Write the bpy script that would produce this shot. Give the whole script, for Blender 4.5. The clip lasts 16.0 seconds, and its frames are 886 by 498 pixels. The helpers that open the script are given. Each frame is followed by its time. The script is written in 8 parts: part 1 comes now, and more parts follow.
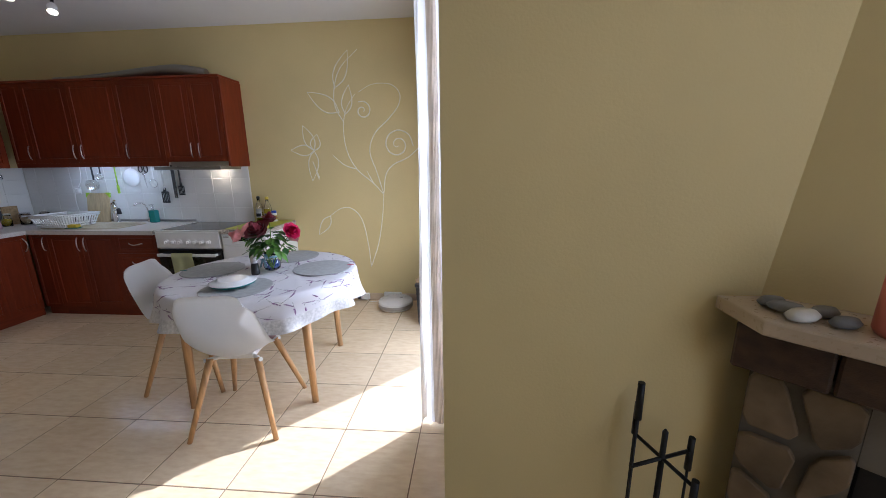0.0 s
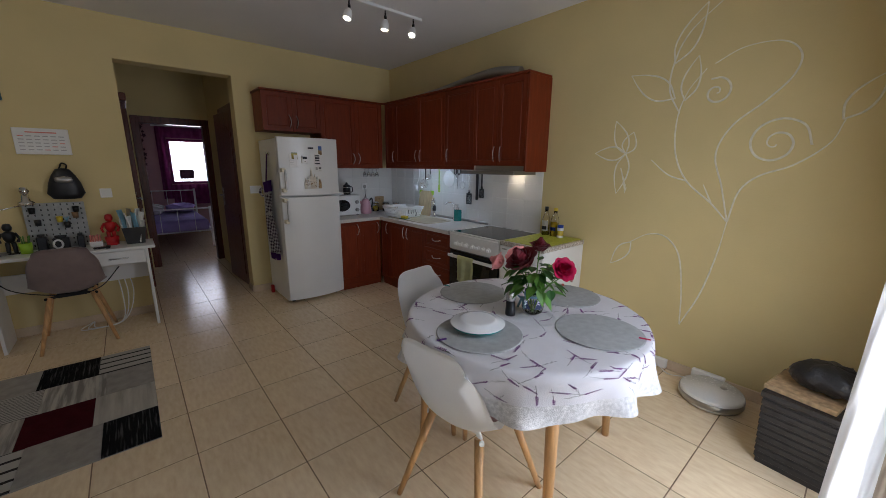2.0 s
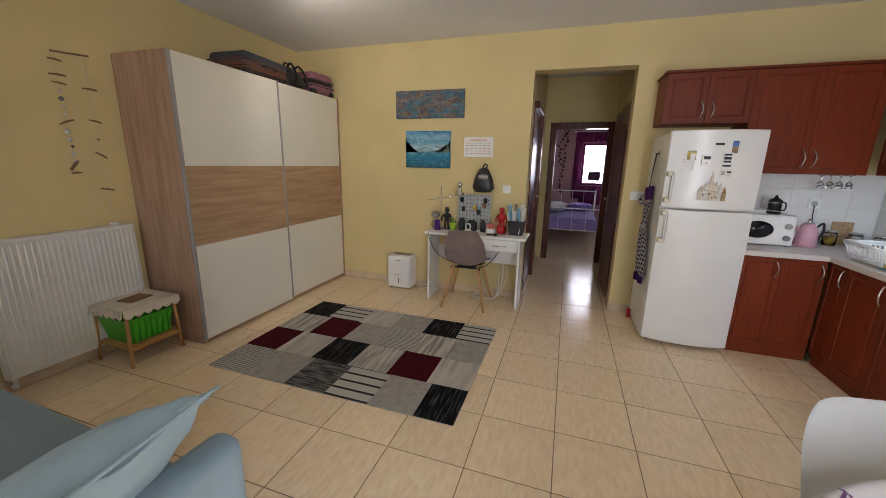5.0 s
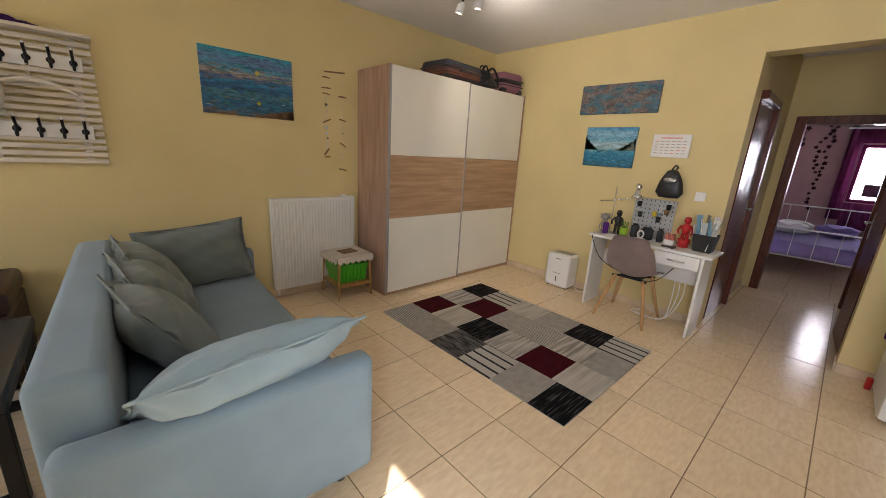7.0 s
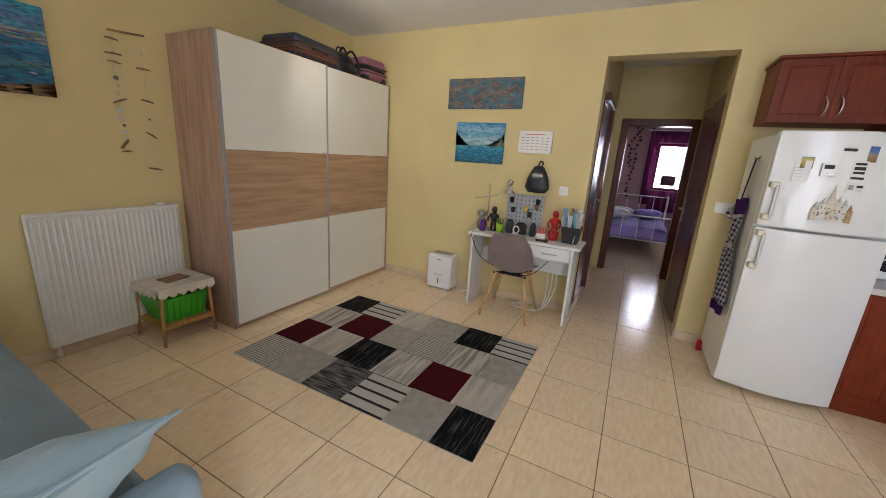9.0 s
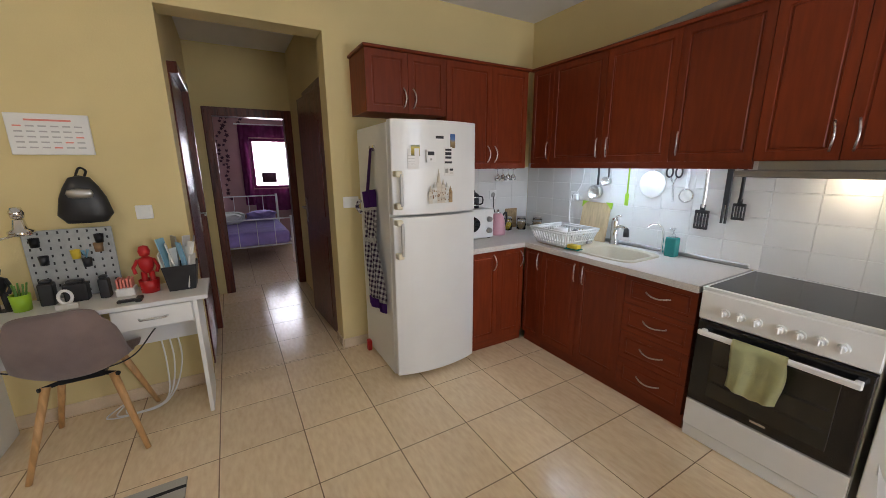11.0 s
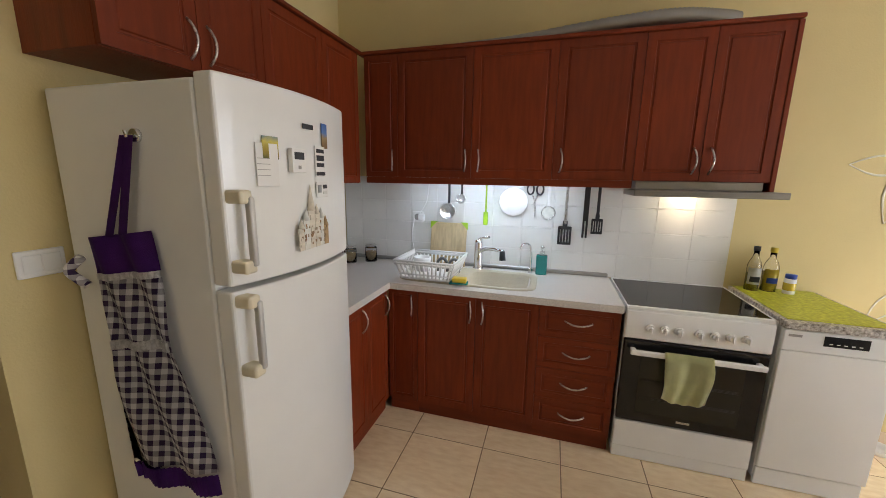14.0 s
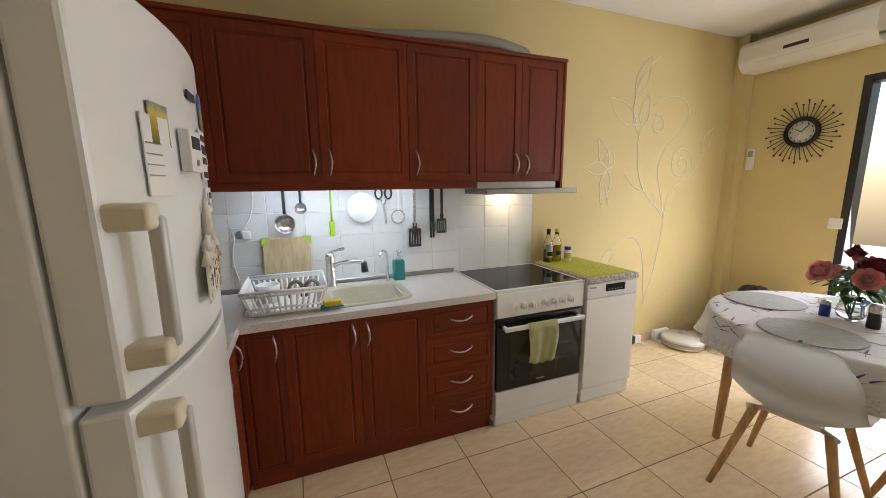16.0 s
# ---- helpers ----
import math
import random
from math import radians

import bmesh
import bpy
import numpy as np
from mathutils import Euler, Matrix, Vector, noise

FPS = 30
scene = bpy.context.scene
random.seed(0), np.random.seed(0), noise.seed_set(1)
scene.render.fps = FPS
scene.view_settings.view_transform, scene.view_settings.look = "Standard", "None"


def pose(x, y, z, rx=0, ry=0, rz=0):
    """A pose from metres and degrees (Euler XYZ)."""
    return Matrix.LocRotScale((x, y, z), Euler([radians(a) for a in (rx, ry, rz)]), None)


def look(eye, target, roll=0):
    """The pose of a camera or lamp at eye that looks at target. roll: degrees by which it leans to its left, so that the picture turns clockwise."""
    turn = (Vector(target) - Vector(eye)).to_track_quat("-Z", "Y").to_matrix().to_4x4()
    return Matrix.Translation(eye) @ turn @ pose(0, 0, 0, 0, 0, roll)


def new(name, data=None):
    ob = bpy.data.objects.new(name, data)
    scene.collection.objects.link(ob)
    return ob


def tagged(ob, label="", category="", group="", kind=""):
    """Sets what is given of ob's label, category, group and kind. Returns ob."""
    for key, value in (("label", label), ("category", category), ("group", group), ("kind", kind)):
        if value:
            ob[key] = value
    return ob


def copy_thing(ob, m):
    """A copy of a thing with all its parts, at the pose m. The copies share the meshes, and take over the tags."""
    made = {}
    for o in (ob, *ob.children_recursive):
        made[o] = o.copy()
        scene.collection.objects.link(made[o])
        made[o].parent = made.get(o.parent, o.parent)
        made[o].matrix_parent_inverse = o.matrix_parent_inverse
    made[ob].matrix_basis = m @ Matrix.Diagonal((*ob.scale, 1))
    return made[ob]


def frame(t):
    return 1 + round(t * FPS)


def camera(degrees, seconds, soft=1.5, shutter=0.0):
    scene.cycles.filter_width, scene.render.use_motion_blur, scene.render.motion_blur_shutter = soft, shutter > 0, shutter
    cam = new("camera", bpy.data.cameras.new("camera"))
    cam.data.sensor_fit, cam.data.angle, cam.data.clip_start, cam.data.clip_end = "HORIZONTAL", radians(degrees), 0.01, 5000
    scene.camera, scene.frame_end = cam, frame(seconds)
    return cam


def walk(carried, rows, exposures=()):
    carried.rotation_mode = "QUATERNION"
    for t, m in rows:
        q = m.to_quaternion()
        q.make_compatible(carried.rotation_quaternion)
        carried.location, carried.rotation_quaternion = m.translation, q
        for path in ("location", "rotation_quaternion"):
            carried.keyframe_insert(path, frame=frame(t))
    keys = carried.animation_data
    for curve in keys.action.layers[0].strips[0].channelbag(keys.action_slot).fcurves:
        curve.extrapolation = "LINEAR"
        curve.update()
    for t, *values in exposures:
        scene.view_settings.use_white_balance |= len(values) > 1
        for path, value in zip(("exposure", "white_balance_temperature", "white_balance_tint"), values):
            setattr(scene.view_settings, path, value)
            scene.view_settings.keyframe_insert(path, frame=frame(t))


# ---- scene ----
cam = camera(100.8, 16.0, 0.8)
PATH = [
    (0, (0.536, 1.728, 1.419), (0.375, 3.67, 0.968), -0.7),
    (0.5, (0.463, 1.929, 1.433), (-0.217, 3.762, 1.014), -0.2),
    (1, (0.377, 2.137, 1.449), (-0.659, 3.795, 1.03), 0.2),
    (1.5, (0.306, 2.318, 1.476), (-0.965, 3.8, 1.041), 0.5),
    (2, (0.239, 2.511, 1.464), (-1.248, 3.774, 1.023), 0.5),
    (2.5, (0.133, 2.667, 1.46), (-1.521, 3.696, 1.004), 0.9),
    (3, (-0.049, 2.765, 1.467), (-1.782, 3.65, 1.007), 1.2),
    (3.5, (-0.226, 2.814, 1.457), (-2.034, 3.532, 0.993), 1.5),
    (3.9, (-0.345, 2.852, 1.459), (-2.233, 3.301, 0.973), 1.9),
    (4, (-0.355, 2.847, 1.455), (-2.272, 3.196, 1.003), 1.3),
    (4.5, (-0.381, 2.874, 1.451), (-2.322, 2.721, 0.992), 0.9),
    (5, (-0.338, 2.955, 1.449), (-2.188, 2.343, 0.998), 1.2),
    (5.2, (-0.327, 2.947, 1.457), (-2.137, 2.228, 1.003), 1.4),
    (7.3, (-0.338, 3.261, 1.458), (-1.597, 1.795, 0.941), 3.3),
    (7.5, (-0.362, 3.263, 1.457), (-1.601, 1.78, 0.94), 3.1),
    (8, (-0.425, 3.184, 1.454), (-1.693, 1.728, 0.934), 3.3),
    (8.5, (-0.51, 3.046, 1.454), (-2.006, 1.818, 0.954), 3.5),
    (9, (-0.643, 2.942, 1.454), (-2.375, 2.072, 0.961), 3.8),
    (9.2, (-0.716, 2.912, 1.438), (-2.519, 2.187, 0.964), 3.4),
    (9.5, (-0.85, 2.869, 1.452), (-2.741, 2.41, 0.992), 4.0),
    (10, (-1.112, 2.825, 1.397), (-3.07, 2.803, 0.988), 3.0),
    (10.2, (-1.206, 2.791, 1.429), (-3.151, 3.0, 1.016), 1.8),
    (12.3, (-1.965, 2.826, 1.473), (-3.047, 4.463, 1.089), 0.8),
    (12.5, (-2.052, 2.823, 1.457), (-3.045, 4.52, 1.09), 0.9),
    (13, (-2.25, 2.845, 1.476), (-3.029, 4.648, 1.099), 0.7),
    (13.5, (-2.528, 2.851, 1.463), (-3.177, 4.708, 1.101), 1.3),
    (14, (-2.776, 2.88, 1.472), (-3.329, 4.764, 1.09), 0.9),
    (14.5, (-3.003, 2.965, 1.478), (-3.405, 4.884, 1.084), 0.4),
    (15, (-3.151, 3.032, 1.457), (-3.302, 4.99, 1.081), 0.1),
    (15.5, (-3.297, 3.084, 1.461), (-2.992, 5.027, 1.099), -0.4),
    (16, (-3.387, 3.068, 1.449), (-2.669, 4.904, 1.109), -0.7),
]
EXPO = [(0, 0.25, 5400, 18), (0.5, 0.0, 5150, 18), (1.5, -0.25, 5550, 16), (2.5, 0.0, 5850, 14), (4, 0.75, 5950, 14), (5.2, 1.15, 6000, 16), (8, 1.35, 6300, 18), (8.9, 1.35, 5850, 15), (9.5, 1.1, 5750, 15), (10.2, 1.1, 5850, 15), (12.5, 1.1, 6350, 13), (14.5, 1.1, 6350, 14), (16, 1.05, 6400, 14)]
walk(cam, [(t, look(eye, target, roll)) for t, eye, target, roll in PATH], EXPO)

# ---- plan (metres) ----
W, N, S, E, H = -4.312, 5.397, -0.245, 0.50, 2.717   # inner faces and ceiling
STUB = 2.72            # face of the wall beside the balcony door
EAST2 = 2.25           # east wall of the fireplace corner
HALL_S, HALL_N, HALL_W = 2.55, 3.53, -6.35
BED_W, BED_S, BED_N = -9.40, 1.30, 4.70
TILE, TX, TY = 0.4138, -2.2247, 2.5975

# ---- light ----
world = bpy.data.worlds.new("world")
scene.world = world
world.use_nodes = True
wn, wl = world.node_tree.nodes, world.node_tree.links
sky = wn.new("ShaderNodeTexSky")
sky.sky_type, sky.sun_disc = "NISHITA", False
sky.sun_elevation, sky.sun_rotation = radians(40), radians(45)
wl.new(sky.outputs[0], wn["Background"].inputs[0])
wn["Background"].inputs[1].default_value = 0.07


def lamp(name, kind, energy, m, color=(1, 1, 1), **more):
    data = bpy.data.lights.new(name, kind)
    data.energy, data.color = energy, color
    if kind == "AREA":
        data.shape, data.size, data.size_y = "RECTANGLE", more["size"][0], more["size"][1]
    if kind == "SUN":
        data.angle = more["angle"]
    if kind == "SPOT":
        data.spot_size, data.spot_blend, data.shadow_soft_size = more["cone"], 0.6, 0.03
    if kind == "POINT":
        data.shadow_soft_size = more["soft"]
    ob = new(name, data)
    ob.matrix_world = m
    return ob


lamp("sun", "SUN", 5.0, look((5, 5, 6.0), (0, 0, 0)), (1.0, 0.97, 0.92), angle=radians(0.5))
lamp("sky_at_balcony_door", "AREA", 38, look((0.68, 3.94, 1.12), (-2.4, 3.2, 0.35)), (0.93, 0.97, 1.0), size=(1.26, 2.15))
# added fill light; the corner window it stands for is unseen and assumed
lamp("assumed_corner_fill", "AREA", 9.5, look((2.12, 1.0, 1.5), (-2.0, 3.2, 1.2)), (0.95, 0.98, 1.0), size=(1.7, 1.3))
lamp("sky_at_bedroom_window", "AREA", 0.5, look((BED_W + 0.06, 3.72, 1.5), (-6, 3.5, 1.0)), (0.9, 0.93, 1.0), size=(0.85, 0.85))


# ---- materials ----
def mat(name, col, rough=0.5, metal=0.0, var=0.12, scale=6.0, col2=None, bump=0.08, bscale=90.0, stretch=(1, 1, 1),
        rnd=0.0, coat=0.0, trans=0.0, emit=0.0, sheen=0.0, rvar=0.1, detail=4.0, through_light=0.0, spec=0.5):
    m = bpy.data.materials.new(name)
    m.use_nodes = True
    n, l = m.node_tree.nodes, m.node_tree.links
    b = n["Principled BSDF"]
    tc, mp = n.new("ShaderNodeTexCoord"), n.new("ShaderNodeMapping")
    mp.inputs["Scale"].default_value = stretch
    l.new(tc.outputs["Object"], mp.inputs[0])
    big, fine = n.new("ShaderNodeTexNoise"), n.new("ShaderNodeTexNoise")
    big.inputs["Scale"].default_value, big.inputs["Detail"].default_value = scale, detail
    fine.inputs["Scale"].default_value, fine.inputs["Detail"].default_value = bscale, 3
    l.new(mp.outputs[0], big.inputs["Vector"]), l.new(mp.outputs[0], fine.inputs["Vector"])
    ramp = n.new("ShaderNodeValToRGB")
    lo = [max(0, c * (1 - var)) for c in col]
    hi = list(col2) if col2 else [min(1, c * (1 + var)) for c in col]
    ramp.color_ramp.elements[0].color, ramp.color_ramp.elements[1].color = (*lo, 1), (*hi, 1)
    ramp.color_ramp.elements[0].position, ramp.color_ramp.elements[1].position = 0.3, 0.7
    l.new(big.outputs[0], ramp.inputs[0])
    out = ramp.outputs[0]
    if rnd:
        oi, hsv = n.new("ShaderNodeObjectInfo"), n.new("ShaderNodeHueSaturation")
        rm = n.new("ShaderNodeMapRange")
        rm.inputs[3].default_value, rm.inputs[4].default_value = 1 - rnd, 1 + rnd
        l.new(oi.outputs["Random"], rm.inputs[0]), l.new(rm.outputs[0], hsv.inputs["Value"])
        l.new(out, hsv.inputs["Color"])
        sh = n.new("ShaderNodeVectorMath")
        sh.operation = "ADD"
        cx = n.new("ShaderNodeCombineXYZ")
        k = n.new("ShaderNodeMath")
        k.operation, k.inputs[1].default_value = "MULTIPLY", 37.0
        l.new(oi.outputs["Random"], k.inputs[0])
        l.new(k.outputs[0], cx.inputs[0]), l.new(k.outputs[0], cx.inputs[2])
        l.new(tc.outputs["Object"], sh.inputs[0]), l.new(cx.outputs[0], sh.inputs[1]), l.new(sh.outputs[0], mp.inputs[0])
        out = hsv.outputs[0]
    l.new(out, b.inputs["Base Color"])
    rr = n.new("ShaderNodeMapRange")
    rr.inputs[3].default_value, rr.inputs[4].default_value = max(0.02, rough - rvar), min(1, rough + rvar)
    l.new(fine.outputs[0], rr.inputs[0]), l.new(rr.outputs[0], b.inputs["Roughness"])
    b.inputs["Metallic"].default_value = metal
    b.inputs["Specular IOR Level"].default_value = spec
    b.inputs["Coat Weight"].default_value = coat
    b.inputs["Transmission Weight"].default_value = trans
    if sheen:
        b.inputs["Sheen Weight"].default_value = sheen
    if emit:
        b.inputs["Emission Color"].default_value, b.inputs["Emission Strength"].default_value = (*col, 1), emit
    if bump:
        bp = n.new("ShaderNodeBump")
        bp.inputs["Strength"].default_value, bp.inputs["Distance"].default_value = bump, 0.004
        l.new(fine.outputs[0], bp.inputs["Height"]), l.new(bp.outputs[0], b.inputs["Normal"])
    if through_light:
        tr, mx = n.new("ShaderNodeBsdfTranslucent"), n.new("ShaderNodeMixShader")
        mx.inputs[0].default_value = through_light
        l.new(out, tr.inputs["Color"]), l.new(b.outputs[0], mx.inputs[1]), l.new(tr.outputs[0], mx.inputs[2])
        l.new(mx.outputs[0], n["Material Output"].inputs["Surface"])
    return m


def bands(name, stops, axis=2, lo=0.0, hi=1.0, warp=0.12, wscale=5.0, rough=0.6, stretch=(1, 1, 1)):
    """Colours laid in brushed bands along one axis of the object, from lo to hi."""
    m = mat(name, (0.5, 0.5, 0.5), rough, bump=0.25, bscale=70)
    n, l = m.node_tree.nodes, m.node_tree.links
    tc, sp, no, mp = n.new("ShaderNodeTexCoord"), n.new("ShaderNodeSeparateXYZ"), n.new("ShaderNodeTexNoise"), n.new("ShaderNodeMapping")
    mp.inputs["Scale"].default_value = stretch
    no.inputs["Scale"].default_value, no.inputs["Detail"].default_value = wscale, 6
    l.new(tc.outputs["Object"], sp.inputs[0]), l.new(tc.outputs["Object"], mp.inputs[0]), l.new(mp.outputs[0], no.inputs["Vector"])
    mr, ad, ms = n.new("ShaderNodeMapRange"), n.new("ShaderNodeMath"), n.new("ShaderNodeMath")
    mr.inputs[1].default_value, mr.inputs[2].default_value = lo, hi
    ms.operation, ms.inputs[1].default_value = "MULTIPLY_ADD", warp * 2
    ms.inputs[2].default_value = -warp
    l.new(sp.outputs[axis], mr.inputs[0]), l.new(no.outputs[0], ms.inputs[0])
    l.new(mr.outputs[0], ad.inputs[0]), l.new(ms.outputs[0], ad.inputs[1])
    ramp = n.new("ShaderNodeValToRGB")
    el = ramp.color_ramp.elements
    while len(el) < len(stops):
        el.new(0.5)
    for e, (p, c) in zip(el, stops):
        e.position, e.color = p, (*c, 1)
    l.new(ad.outputs[0], ramp.inputs[0])
    l.new(ramp.outputs[0], n["Principled BSDF"].inputs["Base Color"])
    return m


def brushed(m, low, high, scale, stretch):
    """Lays loose strokes of thicker and thinner paint over a painted canvas."""
    n, l = m.node_tree.nodes, m.node_tree.links
    b = n["Principled BSDF"]
    src = b.inputs["Base Color"].links[0].from_socket
    tc, mp, no, rg, mx = n.new("ShaderNodeTexCoord"), n.new("ShaderNodeMapping"), n.new("ShaderNodeTexNoise"), n.new("ShaderNodeMapRange"), n.new("ShaderNodeMix")
    mp.inputs["Scale"].default_value = stretch
    no.inputs["Scale"].default_value, no.inputs["Detail"].default_value, no.inputs["Distortion"].default_value = scale, 6, 1.2
    rg.inputs[1].default_value, rg.inputs[2].default_value, rg.inputs[3].default_value, rg.inputs[4].default_value = 0.3, 0.7, low, high
    mx.data_type, mx.blend_type = "RGBA", "MULTIPLY"
    mx.inputs[0].default_value = 1.0
    l.new(tc.outputs["Object"], mp.inputs[0]), l.new(mp.outputs[0], no.inputs["Vector"]), l.new(no.outputs[0], rg.inputs[0])
    l.new(src, mx.inputs[6]), l.new(rg.outputs[0], mx.inputs[7]), l.new(mx.outputs[2], b.inputs["Base Color"])
    return m


def blots(name, stops, scale=8.0, stretch=(1, 1, 1), rough=0.6):
    """Colours dabbed on in soft patches, as a brush leaves them."""
    m = mat(name, (0.5, 0.5, 0.5), rough, bump=0.3, bscale=80)
    n, l = m.node_tree.nodes, m.node_tree.links
    tc, no, mp = n.new("ShaderNodeTexCoord"), n.new("ShaderNodeTexNoise"), n.new("ShaderNodeMapping")
    mp.inputs["Scale"].default_value = stretch
    no.inputs["Scale"].default_value, no.inputs["Detail"].default_value = scale, 7
    l.new(tc.outputs["Object"], mp.inputs[0]), l.new(mp.outputs[0], no.inputs["Vector"])
    ramp = n.new("ShaderNodeValToRGB")
    el = ramp.color_ramp.elements
    while len(el) < len(stops):
        el.new(0.5)
    for e, (p, c) in zip(el, stops):
        e.position, e.color = p, (*c, 1)
    l.new(no.outputs[0], ramp.inputs[0]), l.new(ramp.outputs[0], n["Principled BSDF"].inputs["Base Color"])
    return m


def stripes(name, a, c, axis, period, duty=0.5, rough=0.95, cross=-1, warp=0.0):
    """Woven stripes (or, with cross, a gingham check) along an axis of the object."""
    m = mat(name, a, rough, bump=0.5, bscale=260, sheen=0.02)
    n, l = m.node_tree.nodes, m.node_tree.links
    tc, sp = n.new("ShaderNodeTexCoord"), n.new("ShaderNodeSeparateXYZ")
    l.new(tc.outputs["Object"], sp.inputs[0])

    def step(ax):
        d, f, g = n.new("ShaderNodeMath"), n.new("ShaderNodeMath"), n.new("ShaderNodeMath")
        d.operation, d.inputs[1].default_value = "DIVIDE", period
        f.operation, g.operation, g.inputs[1].default_value = "FRACT", "GREATER_THAN", duty
        src = sp.outputs[ax]
        if warp:
            no, w = n.new("ShaderNodeTexNoise"), n.new("ShaderNodeMath")
            no.inputs["Scale"].default_value, no.inputs["Detail"].default_value = 22, 5
            l.new(tc.outputs["Object"], no.inputs["Vector"])
            w.operation, w.inputs[1].default_value = "MULTIPLY_ADD", warp
            l.new(no.outputs[0], w.inputs[0]), l.new(src, w.inputs[2])
            src = w.outputs[0]
        l.new(src, d.inputs[0]), l.new(d.outputs[0], f.inputs[0]), l.new(f.outputs[0], g.inputs[0])
        return g.outputs[0]
    v = step(axis)
    if cross >= 0:
        k = n.new("ShaderNodeMath")
        k.operation = "ADD"
        h = n.new("ShaderNodeMath")
        h.operation, h.inputs[1].default_value = "MULTIPLY", 0.5
        l.new(v, k.inputs[0]), l.new(step(cross), k.inputs[1]), l.new(k.outputs[0], h.inputs[0])
        v = h.outputs[0]
    mx = n.new("ShaderNodeMix")
    mx.data_type = "RGBA"
    mx.inputs[6].default_value, mx.inputs[7].default_value = (*a, 1), (*c, 1)
    l.new(v, mx.inputs[0]), l.new(mx.outputs[2], n["Principled BSDF"].inputs["Base Color"])
    return m


def glass(name, col=(1, 1, 1), rough=0.0, ior=1.45):
    m = bpy.data.materials.new(name)
    m.use_nodes = True
    b = m.node_tree.nodes["Principled BSDF"]
    b.inputs["Base Color"].default_value, b.inputs["Roughness"].default_value = (*col, 1), rough
    b.inputs["Transmission Weight"].default_value, b.inputs["IOR"].default_value = 1.0, ior
    return m


